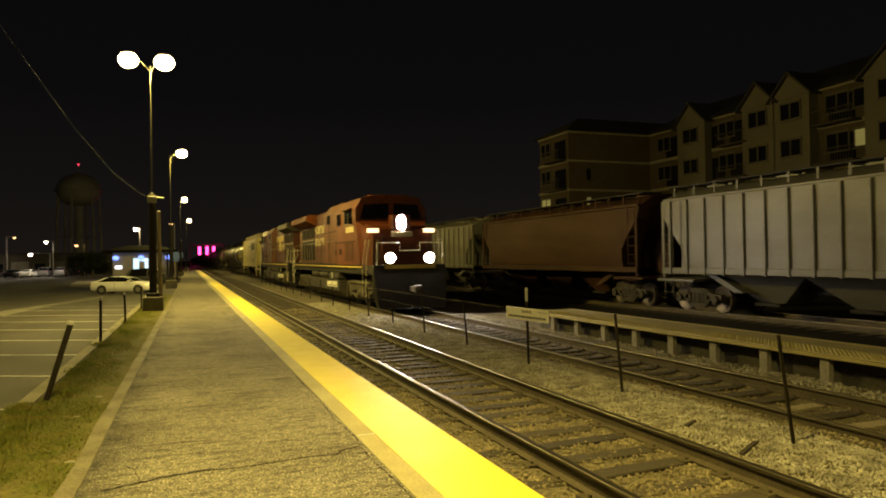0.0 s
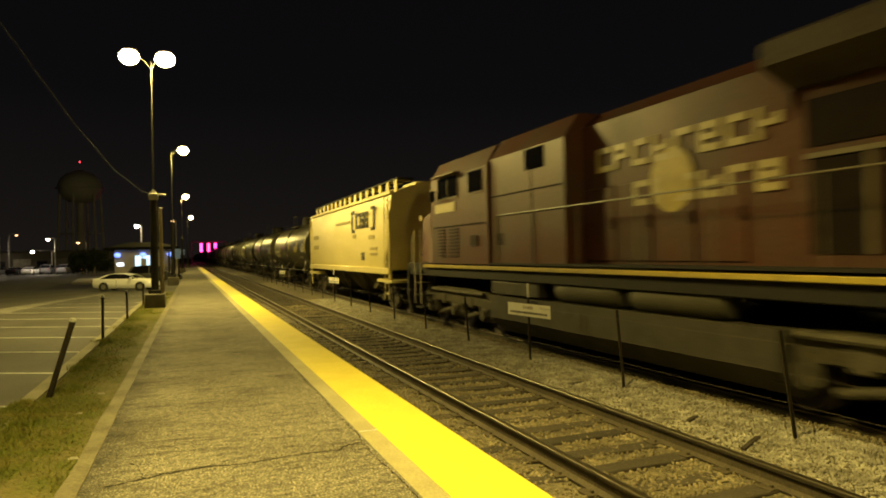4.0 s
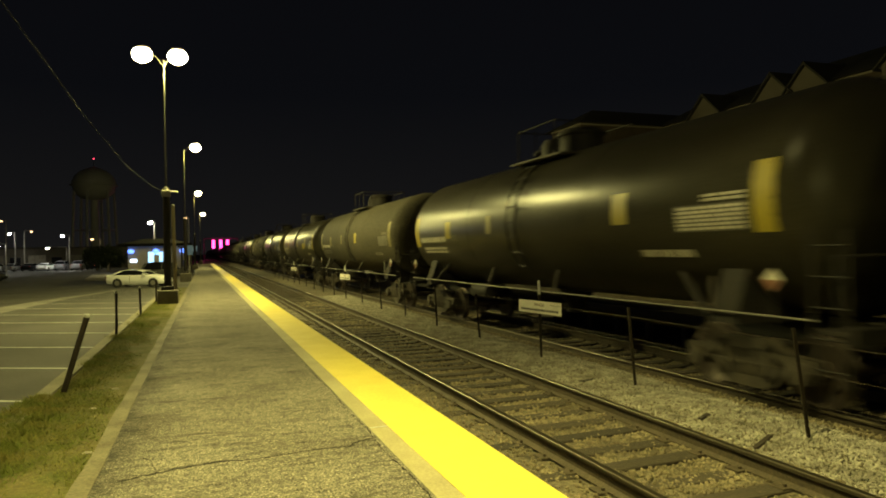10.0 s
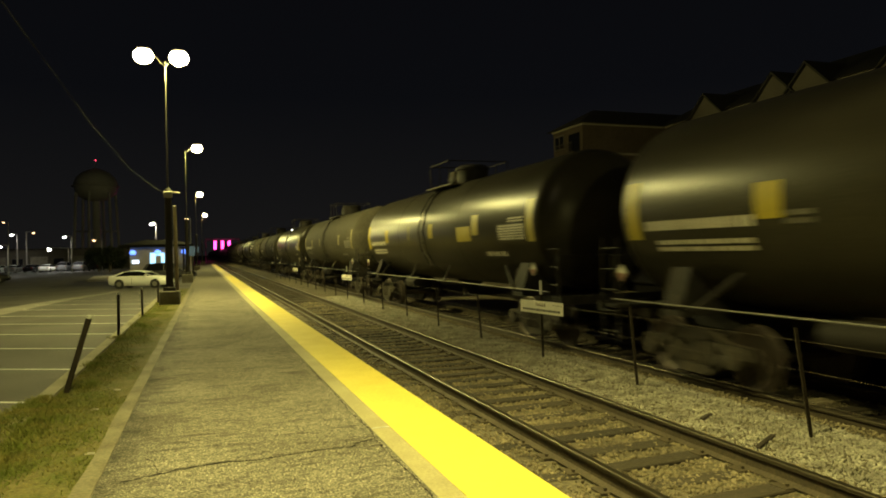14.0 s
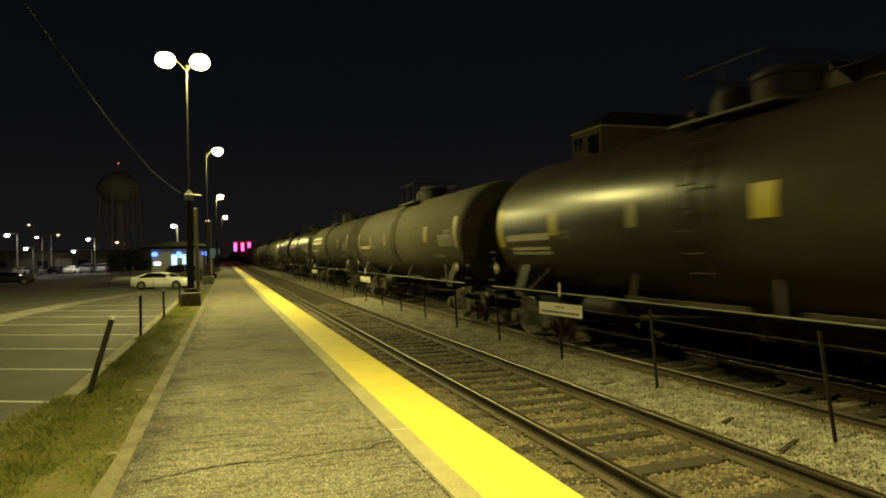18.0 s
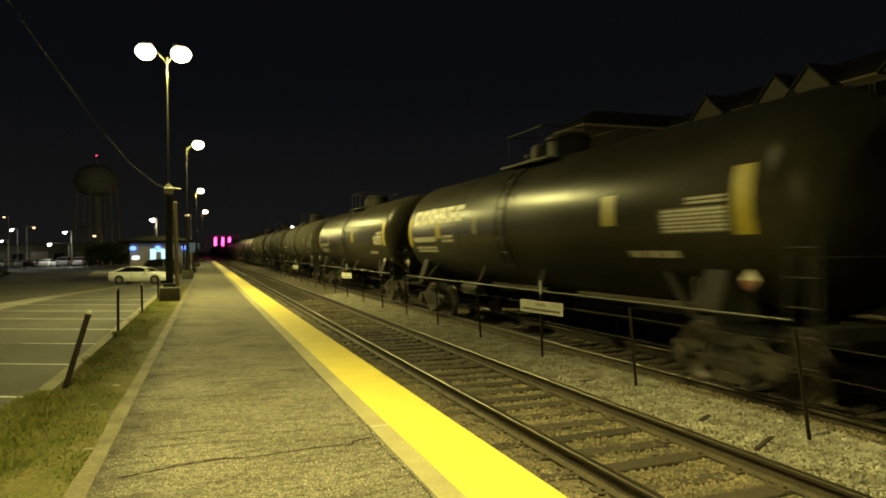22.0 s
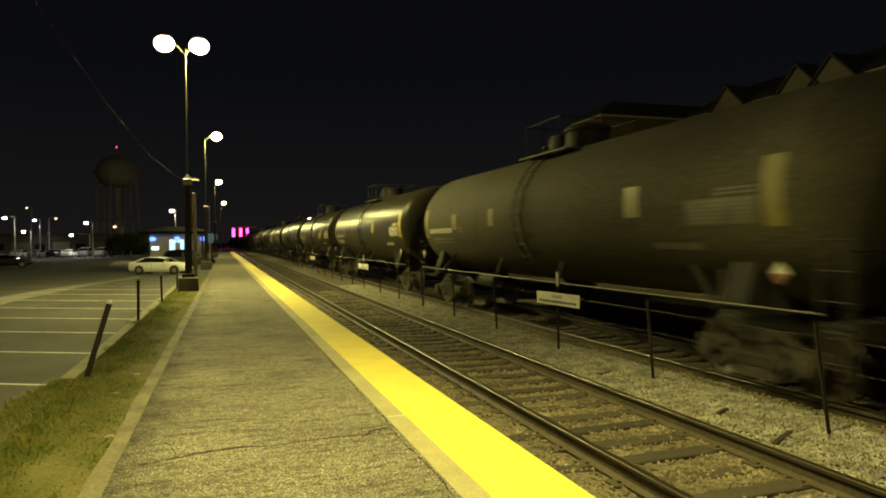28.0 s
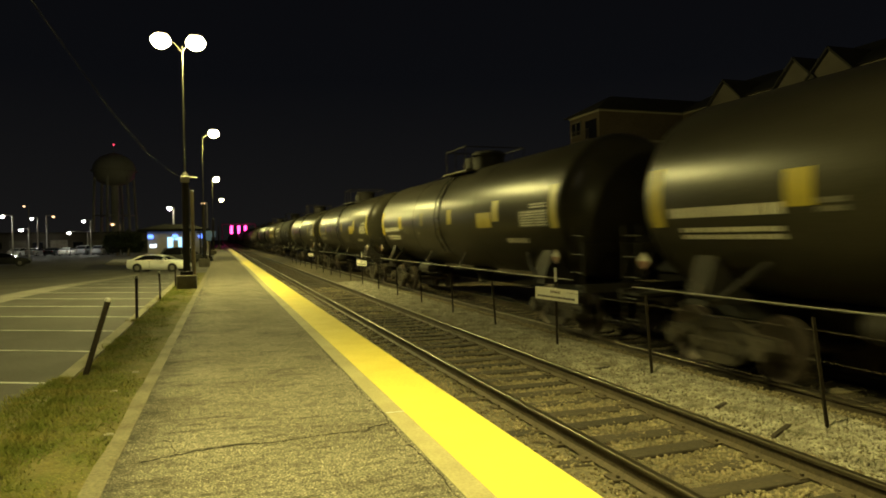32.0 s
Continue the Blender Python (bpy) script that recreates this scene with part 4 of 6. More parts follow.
    for y in (f(0.1), r(-0.17)):
        board = part("placard_holder", Geo().prism([(y - 0.14, 1.62), (y, 1.48), (y + 0.14, 1.62), (y, 1.76)], "x", -1.50, -1.48), MARK_WHITE, car, "white diamond placard on a bracket")
        part("placard_bracket", Geo().tube((-1.47, y, 1.1), (-1.47, y, 1.52), 0.014, seg=5), FRAME, car)
        part("placard_field", Geo().prism([(y - 0.14, 1.62), (y, 1.48), (y + 0.14, 1.62)], "x", -1.506, -1.502), PLACARD_RED, board, "dull red lower half")
    part("brake_wheel", Geo().turned([(0.28, -0.02), (0.30, 0.0), (0.28, 0.02), (0.25, 0.0)], axis="y", seg=18, at=(-0.95, half - 0.82, 1.75), caps=False).box(-1.2, -0.7, half - 0.83, half - 0.81, 1.735, 1.765).box(-0.965, -0.935, half - 0.83, half - 0.81, 1.5, 2.0), FRAME, car)
    return car


# ---- covered hoppers ----
def covered_hopper(length, paint, name, label, group, ribs=0, curved=True, eave=3.95, crown=4.45, bracket=0.03, bays=None):
    car = thing(name, label, "hopper car", group=group)
    half = length / 2
    he = half - 0.75
    w = 1.56
    if curved:
        sec = [(-w + 0.10, 1.48), (-w + 0.02, 1.80), (-w, 2.5), (-w + 0.02, 3.3), (-w + 0.14, eave), (-0.75, crown - 0.12), (0, crown), (0.75, crown - 0.12), (w - 0.14, eave), (w - 0.02, 3.3), (w, 2.5), (w - 0.02, 1.80), (w - 0.10, 1.48)]
    else:
        sec = [(-w, 1.48), (-w, 2.0), (-w, 3.0), (-w, eave), (-0.75, crown - 0.1), (0, crown), (0.75, crown - 0.1), (w, eave), (w, 3.0), (w, 2.0), (w, 1.48)]
    mid = he - 1.9
    rings = []
    ends = ((he, 2.85), (he - 0.25, 2.3), (he - 0.5, 1.8), (he - 0.55, 1.48)) if curved and eave > 4 else ((he, 3.45), (he - 0.55, 2.85), (he - 1.0, 2.30), (he - 1.08, 1.9), (he - 1.02, 1.48))
    for y, cut in [(-y, c) for y, c in ends] + list(ends)[::-1]:
        rings.append([(x, y, max(z, cut)) for x, z in sec])
    part("body", Geo().loft(rings), paint, car)
    for s in (-1, 1):
        tri = [(s * he, 1.3), (s * he, 3.35), (s * mid, 1.30)]
        for sx in (-1, 1):
            part("end_post", Geo().box(*sorted((sx * (w - 0.09), sx * (w - 0.01))), *sorted((s * (he - 0.1), s * he)), 1.2, 3.5), paint, car)
        part("end_platform", Geo().box(-w, w, *sorted((s * (he - 1.6), s * (half - 0.45))), 1.06, 1.16, 0.01), paint, car)
        part("end_ladder", ladder(-w + 0.01, s * (he - 0.35), 0.5, eave, 0.45, 10), paint, car)
        part("end_ladder", ladder(w - 0.01, s * (he - 0.35), 0.5, eave, 0.45, 10), paint, car)
        part("slope_sheet", Geo().prism([(s * mid, 1.3), (s * (mid - 1.2), 0.75), (s * (mid - 1.6), 0.75), (s * (mid - 0.3), 1.35)], "x", -1.2, 1.2), bays or paint, car)
        part("shear_plate", Geo().prism(tri, "x", -0.06, 0.06), paint, car)
        truck(car, s * (half - 2.0))
    couplers(car, half)
    for s in (-1, 1):
        part("side_sill", Geo().box(*sorted((s * (w - 0.10), s * (w + 0.03))), -he, he, 1.34, 1.56, 0.02), paint, car)
        part("roof_rail", Geo().box(*sorted((s * (w - 0.22), s * (w - 0.06))), -he, he, eave - 0.02, eave + 0.10, 0.02), paint, car)
    part("centre_sill", Geo().box(-0.3, 0.3, -half + 0.7, half - 0.7, 0.75, 1.1, 0.02), FRAME, car)
    n = 3
    for i in range(n):
        y = (i - 1) * mid * 0.62
        part("outlet_bay", Geo().loft([[(-1.12, y - 2.0, 1.5), (1.12, y - 2.0, 1.5), (1.12, y + 2.0, 1.5), (-1.12, y + 2.0, 1.5)], [(-0.45, y - 0.45, 0.42), (0.45, y - 0.45, 0.42), (0.45, y + 0.45, 0.42), (-0.45, y + 0.45, 0.42)]]), bays or paint, car, "sloping outlet bay")
        part("gate", Geo().box(-0.7, 0.7, y - 0.5, y + 0.5, 0.32, 0.43, 0.02), FRAME, car)
    if ribs:
        rib = Geo().prism([(-0.06, 0.0), (-0.045, -0.07), (0.045, -0.07), (0.06, 0.0)], "z", 1.32, eave - 0.02)
        rib.v = [(v[1], v[0], v[2]) for v in rib.v]
        me = rib.mesh("rib", paint)
        for k in range(ribs):
            y = -he + 0.5 + (2 * he - 1.0) * k / (ribs - 1)
            part("rib", me, None, car, at=(-w, y, 0))
            part("rib", me, None, car, at=pose(w, y, 0, 0, 0, 180))
    k = max(int(2 * he / 0.95), 6)
    post = Geo().box(-0.02, 0.02, -bracket, bracket, 0, 0.40).box(-0.02, 0.55, -0.03, 0.03, 0.34, 0.40).mesh("walkway_bracket", paint)
    for i in range(k):
        y = -he + 0.3 + (2 * he - 0.6) * i / (k - 1)
        part("walkway_bracket", post, None, car, at=(-1.18, y, eave + 0.10))
    part("running_board", Geo().box(-1.22, -0.62, -he, he, eave + 0.50, eave + 0.55).box(0.62, 1.22, -he, he, eave + 0.50, eave + 0.55), FRAME, car, "grated roof running board")
    for i in range(5):
        y = -he * 0.8 + 1.6 * he * i / 4
        part("hatch", Geo().box(-0.3, 0.3, y - 0.75, y + 0.75, crown - 0.05, crown + 0.12, 0.03), paint, car)
    return car



LOGO_FAINT = material("faded_hopper_lettering", (0.30, 0.245, 0.105), 0.6, bump=0)
LOGO_DARK = material("dark_hopper_lettering", (0.05, 0.045, 0.03), 0.6, bump=0)


def hopper_marks(car, length):
    """Dark bracket shapes, three block shapes between them and small stencilling on both sides."""
    he = length / 2 - 0.75
    for s in (-1, 1):
        q = lambda g, y0, y1, z0, z1: g.box(*sorted((s * 1.552, s * 1.572)), *sorted((he - y0, he - y1)), z0, z1)
        for a, b in ((10.2, 10.75), (13.9, 13.35)):
            g = Geo()
            m = a + (0.22 if b > a else -0.22)
            q(g, a, m, 2.95, 3.80), q(g, a, b, 3.70, 3.82), q(g, a, b, 2.93, 3.05)
            part("bracket_mark", g, LOGO_DARK, car, "dark bracket shape")
        for j in range(3):
            g = Geo()
            a = 10.95 + 0.70 * j
            q(g, a, a + 0.58, 3.54, 3.68), q(g, a, a + 0.58, 3.06, 3.20), q(g, a, a + 0.18, 3.06, 3.68)
            if j:
                q(g, a, a + 0.58, 3.30, 3.43), q(g, a + 0.42, a + 0.58, 3.06, 3.43)
            part("logo_shape", g, LOGO_DARK, car, "dark block shape of a worn logo")
        g = Geo()
        r = random.Random(2)
        for z in (2.35, 2.85):
            y = 1.25
            while y < 2.6:
                w = r.uniform(0.08, 0.16)
                q(g, y, y + w, z, z + 0.2)
                y += w + 0.05
        part("reporting_mark", g, LOGO_FAINT, car, "small dark reporting marks", kind="stuff")
        part("slogan", q(Geo(), 7.0, 9.9, 3.36, 3.46), LOGO_FAINT, car, "faded thin line of lettering")
        part("data_square", q(Geo(), 11.8, 12.25, 1.82, 2.12), LOGO_DARK, car, "dark data panel")
        g = Geo()
        q(g, 10.4, 10.95, 2.70, 2.84), q(g, 13.0, 13.8, 2.60, 2.76), q(g, 13.2, 14.2, 2.0, 2.1), q(g, 13.2, 14.2, 2.2, 2.3)
        part("stencilling", g, LOGO_FAINT, car, "faded stencilling")

# ---- locomotives ----
BOGIE_ME = side_frame_mesh("bogie_half", 1.9)


def bogie(parent, y):
    """A three-axle truck."""
    t = part("truck", Geo().box(-0.9, 0.9, y - 1.5, y + 1.5, 0.62, 0.85, 0.04), FRAME, parent)
    for s in (-1, 1):
        x = s * 1.06
        g = Geo()
        g.prism([(y - 2.45, 0.60), (y - 2.45, 0.92), (y - 2.1, 1.04), (y - 1.1, 1.10), (y + 1.1, 1.10), (y + 2.1, 1.04), (y + 2.45, 0.92), (y + 2.45, 0.60), (y + 1.3, 0.70), (y - 1.3, 0.70)], "x", x - 0.08, x + 0.08)
        for k in (-1, 0, 1):
            g.prism([(y + 1.95 * k - 0.42, 0.72), (y + 1.95 * k - 0.26, 0.34), (y + 1.95 * k + 0.26, 0.34), (y + 1.95 * k + 0.42, 0.72)], "x", x - 0.07, x + 0.07)
        g.tube((x + s * 0.12, y - 1.9, 1.0), (x + s * 0.12, y + 1.9, 1.0), 0.05, seg=8)
        for k in (-1, 0, 1):
            yc = y + 1.95 * k
            g.box(x - 0.14, x + 0.14, yc - 0.2, yc + 0.2, 0.34, 0.66, 0.03)
            g.tube((x - 0.02, yc, 0.5), (x + s * 0.2, yc, 0.5), 0.13, seg=12)
            for d in (-0.34, 0.34):
                g.turned([(0.1, 0.4), (0.12, 0.5), (0.1, 0.56), (0.12, 0.64), (0.1, 0.72)], seg=9, at=(x, yc + d, 0))
        for k in (-0.5, 0.5):
            g.tube((x, y + 1.95 * k - 0.35, 0.36), (x, y + 1.95 * k + 0.4, 0.5), 0.06, seg=8)
            g.box(x - 0.1, x + 0.1, y + 1.95 * k - 0.16, y + 1.95 * k + 0.16, 0.62, 0.98, 0.03)
        part("side_frame", g, BOGIE_PAINT, t, "dust-grey truck side frame")
    for k in (-1, 0, 1):
        w = part("wheelset", WHEEL_ME, None, t)
        w.matrix_parent_inverse = Matrix.Translation((0, y + 1.95 * k, 0.457))
    return t


BOGIE_PAINT = material("dusty_bogie_grey", (0.09, 0.078, 0.053), 0.75, spec=0.2, other=(0.045, 0.039, 0.027), scale=3, mix=0.7, grain=30, grain_amount=0.3, bump=0.15)
TANK_GREY = material("dusty_fuel_tank", (0.058, 0.051, 0.038), 0.6, spec=0.25, other=(0.03, 0.026, 0.02), scale=2, mix=0.7, grain=30, grain_amount=0.2, bump=0.1)
RES_GREY = material("dusty_air_tank", (0.062, 0.056, 0.036), 0.75, spec=0.2, other=(0.04, 0.036, 0.025), scale=2, mix=0.7, grain=30, grain_amount=0.2, bump=0.1)
SEAM = material("panel_seam_black", (0.014, 0.008, 0.006), 0.8, bump=0, spec=0.1)
# darker than the body red: shade of the unlit front, put into the colour
NOSE_SHADED = material("shaded_maroon_nose", (0.105, 0.022, 0.007), 0.5, other=(0.06, 0.017, 0.008), scale=2, mix=0.7, grain=20, grain_amount=0.2, bump=0.03, spec=0.3)
LOUVRE = material("louvre_shadow_red", (0.03, 0.011, 0.006), 0.7, bump=0, spec=0.2)
HANDRAIL = material("grimy_walkway_handrail", (0.13, 0.105, 0.06), 0.5, other=(0.07, 0.055, 0.03), scale=5, mix=0.6, grain=30, grain_amount=0.2, bump=0)
RAIL_PALE = material("pale_handrail", (0.58, 0.53, 0.40), 0.5, other=(0.28, 0.24, 0.16), scale=5, mix=0.5, grain=30, grain_amount=0.1, bump=0)


TAN_FRAME = material("dull_window_frame", (0.16, 0.13, 0.08), 0.5, other=(0.1, 0.08, 0.05), scale=5, mix=0.5, grain=30, grain_amount=0.1, bump=0)


def locomotive(length, label, paint, roof, lights=True, crest=False):
    """A wide-cab road diesel; the cab end looks down the track (local -y)."""
    loco = thing("locomotive", label, "locomotive", group="locomotives")
    h = length / 2
    d = lambda m: -h + m  # metres behind the front
    end = length
    part("frame", Geo().box(-1.42, 1.42, d(1.1), d(end - 1.1), 1.40, 1.66, 0.02), FRAME, loco)
    for s in (-1, 1):
        part("sill_stripe", Geo().box(*sorted((s * 1.42, s * 1.50)), d(2.6), d(end - 1.7), 1.64, 1.72, 0.01), LOCO_YELLOW, loco, "yellow sill stripe")
        part("walkway", Geo().box(*sorted((s * 0.9, s * 1.46)), d(2.6), d(end - 1.5), 1.76, 1.80), FRAME, loco)
    # cab and nose
    cab = part("cab", Geo().loft([[(-1.48, y, 1.76), (1.48, y, 1.76), (1.50, y, 4.05), (1.22, y, 4.52), (0.5, y, 4.64), (-0.5, y, 4.64), (-1.22, y, 4.52), (-1.50, y, 4.05)] for y in (d(3.4), d(7.2))]), paint, loco, smooth=False)
    part("cab_front", Geo().loft([[(-1.48, d(3.42), 1.76), (1.48, d(3.42), 1.76), (1.50, d(3.42), 3.55), (-1.50, d(3.42), 3.55)], [(-1.46, d(2.9), 1.76), (1.46, d(2.9), 1.76), (1.30, d(2.95), 3.35), (-1.30, d(2.95), 3.35)]]), NOSE_SHADED, cab, smooth=False)
    nose = part("nose", Geo().loft([[(-1.42, d(3.0), 1.76), (1.42, d(3.0), 1.76), (1.36, d(3.0), 3.2), (1.2, d(3.0), 3.42), (-1.2, d(3.0), 3.42), (-1.36, d(3.0), 3.2)], [(-1.36, d(2.1), 1.76), (1.36, d(2.1), 1.76), (1.32, d(2.2), 3.08), (1.1, d(2.3), 3.28), (-1.1, d(2.3), 3.28), (-1.32, d(2.2), 3.08)], [(-1.2, d(1.9), 1.76), (1.2, d(1.9), 1.76), (1.14, d(2.02), 2.98), (0.98, d(2.1), 3.16), (-0.98, d(2.1), 3.16), (-1.14, d(2.02), 2.98)]]), NOSE_SHADED, loco, smooth=False)
    part("nose_door", Geo().box(-0.85, -0.25, d(1.86), d(1.93), 1.85, 2.85, 0.02), NOSE_SHADED, nose)
    part("nose_panel", Geo().box(-0.42, 0.42, d(1.90), d(2.0), 2.86, 3.06, 0.02), RAIL_PALE, nose, "pale panel below the headlight")
    for s in (-1, 1):
        part("nose_rail", Geo().pipe([(s * 1.0, d(1.84), 1.95), (s * 1.0, d(1.80), 2.3), (s * 1.0, d(1.86), 2.75)], 0.018), HANDRAIL, nose, "dark grab rail")
    for s in (-1, 1):
        part("windshield", Geo().add([(s * 0.10, d(3.385), 3.62), (s * 1.32, d(3.385), 3.62), (s * 1.16, d(3.385), 4.22), (s * 0.10, d(3.385), 4.28)], [(0, 1, 2, 3)]), DARK_GLASS, cab)
        for a, b, z0, z1 in ((4.0, 4.68, 3.5, 4.04), (4.76, 5.4, 3.5, 4.04), (6.15, 6.95, 3.5, 4.0)):
            x = s * 1.502
            part("window_frame", Geo().box(*sorted((s * 1.49, s * 1.515)), d(a - 0.035), d(b + 0.035), z0 - 0.045, z1 + 0.045, 0.01), TAN_FRAME if a < 6 else paint, cab)
            part("side_window", Geo().box(*sorted((s * 1.51, s * 1.522)), d(a), d(b), z0, z1), DARK_GLASS, cab)
        part("sunshade", Geo().box(*sorted((s * 1.5, s * 1.68)), d(3.95), d(5.55), 4.06, 4.10), paint, cab)
        part("mirror", Geo().box(*sorted((s * 1.55, s * 1.7)), d(3.82), d(3.86), 3.45, 3.75), FRAME, cab)
        part("number_plate_panel", Geo().box(*sorted((s * 1.49, s * 1.51)), d(3.75), d(5.2), 3.12, 3.36), LOCO_CREAM, cab, "cream number panel, unreadable")
        for a, b, z0, z1 in ((3.95, 4.45, 1.95, 2.72), (4.75, 5.4, 1.95, 2.72), (6.2, 6.6, 2.2, 2.45)):
            part("louvre_panel", louvres(s, d(a), d(b), z0, z1, 1.505), LOUVRE, cab)
        part("louvre_panel", louvres(s, d(7.5), d(7.9), 2.2, 2.45, 1.42), LOUVRE, loco)
        part("hood_seam", Geo().box(*sorted((s * 1.41, s * 1.43)), d(7.25), d(10.4), 3.28, 3.31), SEAM, loco)
        part("hood_seam", Geo().box(*sorted((s * 1.41, s * 1.428)), d(9.2), d(9.22), 1.85, 4.1), SEAM, loco)
        part("cab_seam", Geo().box(*sorted((s * 1.49, s * 1.508)), d(3.6), d(7.0), 2.72, 2.75), SEAM, cab)
        part("number_board", Geo().box(*sorted((s * 0.94, s * 1.36)), d(1.95), d(2.12), 3.03, 3.18), BOARD_GLOW if lights else LOCO_CREAM, loco, "lit number board")
    # hoods
    for s in (-1, 1):
        part("hood_window", Geo().box(*sorted((s * 1.41, s * 1.432)), d(8.95), d(9.75), 3.70, 4.12), DARK_GLASS, loco, "dark louvred opening")
    part("equipment_hood", Geo().loft([[(-1.42, y, 1.76), (1.42, y, 1.76), (1.42, y, 4.15), (1.1, y, 4.60), (-1.1, y, 4.60), (-1.42, y, 4.15)] for y in (d(7.2), d(10.5))]), paint, loco, smooth=False)
    part("engine_hood", Geo().loft([[(-1.02, y, 1.76), (1.02, y, 1.76), (1.02, y, 4.32), (0.78, y, 4.55), (-0.78, y, 4.55), (-1.02, y, 4.32)] for y in (d(10.5), d(15.2))]), paint, loco, smooth=False)
    part("radiator_hood", Geo().loft([[(-1.02, y, 1.76), (1.02, y, 1.76), (1.02, y, 3.6), (0.95, y, 3.95), (-0.95, y, 3.95), (-1.02, y, 3.6)] for y in (d(15.2), d(end - 1.5))]), paint, loco, smooth=False)
    for s in (-1, 1):
        part("radiator_wing", Geo().loft([[(0, y, 3.92), (s * 1.05, y, 3.95), (s * 1.52, y, 4.18), (s * 1.52, y, 4.46), (s * 1.38, y, 4.54), (0, y, 4.54)] for y in (d(15.2), d(end - 1.1))]), roof, loco, "overhanging grey radiator wing", smooth=False)
    part("exhaust", Geo().box(-0.35, 0.35, d(12.2), d(13.2), 4.5, 4.66, 0.04), roof, loco)
    for s in (-1, 1):
        for i in range(9):
            a = 10.6 + i * 0.98
            if a > 14.3:
                break
            part("hood_door", Geo().box(*sorted((s * 1.015, s * 1.045)), d(a), d(a + 0.92), 1.85, 3.15, 0.012), paint, loco)
            part("door_latch", Geo().box(*sorted((s * 1.045, s * 1.06)), d(a + 0.84), d(a + 0.87), 2.4, 2.6), SEAM, loco)
        for k in range(3):
            part("radiator_screen", Geo().box(*sorted((s * 1.02, s * 1.04)), d(15.4 + 1.5 * k), d(16.7 + 1.5 * k), 3.22, 3.78), SEAM, loco)
        for k in range(5):
            a = d(15.45 + 0.86 * k)
            grille = part("radiator_grille", Geo().box(*sorted((s * 1.02, s * 1.035)), a, a + 0.74, 1.95, 3.08), SEAM, loco, "dark equipment grille")
            part("grille_frame", Geo().box(*sorted((s * 1.02, s * 1.06)), a - 0.05, a + 0.79, 3.08, 3.14).box(*sorted((s * 1.02, s * 1.06)), a + 0.74, a + 0.79, 1.95, 3.08), TAN_FRAME, grille)
        # two rows of block shapes in place of the owner's name
        for za, zb, n, y0 in ((3.42, 3.84, 8, 11.0), (2.76, 3.16, 6, 12.05)):
            for i in range(n):
                a, w, t = d(y0 + 0.52 * i), 0.40, 0.10
                x = sorted((s * 1.02, s * 1.052))
                g = Geo().box(*x, a, a + t, za, zb)
                if i % 4 != 3:
                    g.box(*x, a + t, a + w, zb - t, zb)
                if i % 3 != 1:
                    g.box(*x, a + t, a + w, za, za + t)
                if i % 2:
                    g.box(*x, a + t, a + w, za + 0.17, za + 0.25).box(*x, a + w - t, a + w, za + 0.25, zb - t)
                part("hood_letter", g, LOCO_CREAM, loco, "cream block letter shape")
        if crest:
            part("crest", Geo().turned([(0.02, s * 1.03), (0.48, s * 1.03), (0.50, s * 1.05), (0.02, s * 1.055)], axis="x", seg=20, at=(0, d(13.0), 3.1)), LOCO_YELLOW, loco, "round yellow crest")
        # handrail along the walkway
        g = Geo()
        for i in range(8):
            y = d(7.6 + i * (end - 9.6) / 7)
            g.tube((s * 1.44, y, 1.78), (s * 1.44, y, 2.86), 0.012, seg=5)
        g.tube((s * 1.44, d(7.6), 2.86), (s * 1.44, d(end - 2.0), 2.86), 0.015, seg=5)
        part("handrail", g, HANDRAIL, loco)
        # steps and corner rails at both ends
        for y, q in ((d(2.1), -1), (d(end - 1.6), 1)):
            g = Geo()
            for k in range(4):
                g.box(*sorted((s * 1.05, s * 1.48)), y - 0.25, y + 0.25, 0.42 + 0.36 * k, 0.46 + 0.36 * k)
            g.box(*sorted((s * 1.02, s * 1.06)), y - 0.3, y + 0.3, 0.4, 1.7)
            part("steps", g, FRAME, loco)
            part("step_rail", Geo().pipe([(s * 1.50, y - 0.28, 0.55), (s * 1.50, y - 0.28, 1.75), (s * 1.42, y - 0.28 + q * 0.25, 2.75)], 0.016), RAIL_PALE, loco, "pale corner handrail")
            part("step_rail", Geo().pipe([(s * 1.50, y + 0.28, 0.55), (s * 1.50, y + 0.28, 1.75), (s * 1.42, y + 0.28 + q * 0.25, 2.75)], 0.016), RAIL_PALE, loco, "pale corner handrail")
        part("stair_rail", Geo().pipe([(s * 1.5, d(end - 1.25), 0.5), (s * 1.46, d(end - 1.25), 1.1), (s * 0.8, d(end - 1.25), 2.25), (s * 0.8, d(end - 1.25), 2.7)], 0.028), RAIL_PALE, loco, "pale sloping stair handrail")
        for k in range(2):
            y = d(11.0 + 2.35 * k)
            part("air_reservoir", Geo().turned([(0.02, -1.06), (0.17, -1.02), (0.21, -0.9), (0.21, 0.9), (0.17, 1.02), (0.02, 1.06)], axis="y", seg=14, at=(s * 1.2, y, 1.27)), RES_GREY, loco)
    part("fuel_tank", Geo().loft([[(-1.05, y, 0.22), (1.05, y, 0.22), (1.42, y, 0.56), (1.42, y, 1.06), (-1.42, y, 1.06), (-1.42, y, 0.56)] for y in (d(7.1), d(15.3))]), TANK_GREY, loco, smooth=False)
    for s in (-1, 1):
        part("fuel_filler", Geo().box(*sorted((s * 1.40, s * 1.47)), d(9.0), d(9.3), 0.86, 1.04, 0.02), FRAME, loco)
        part("brake_cabinet", Geo().box(*sorted((s * 1.1, s * 1.42)), d(7.2), d(9.4), 1.10, 1.38, 0.02), TANK_GREY, loco)
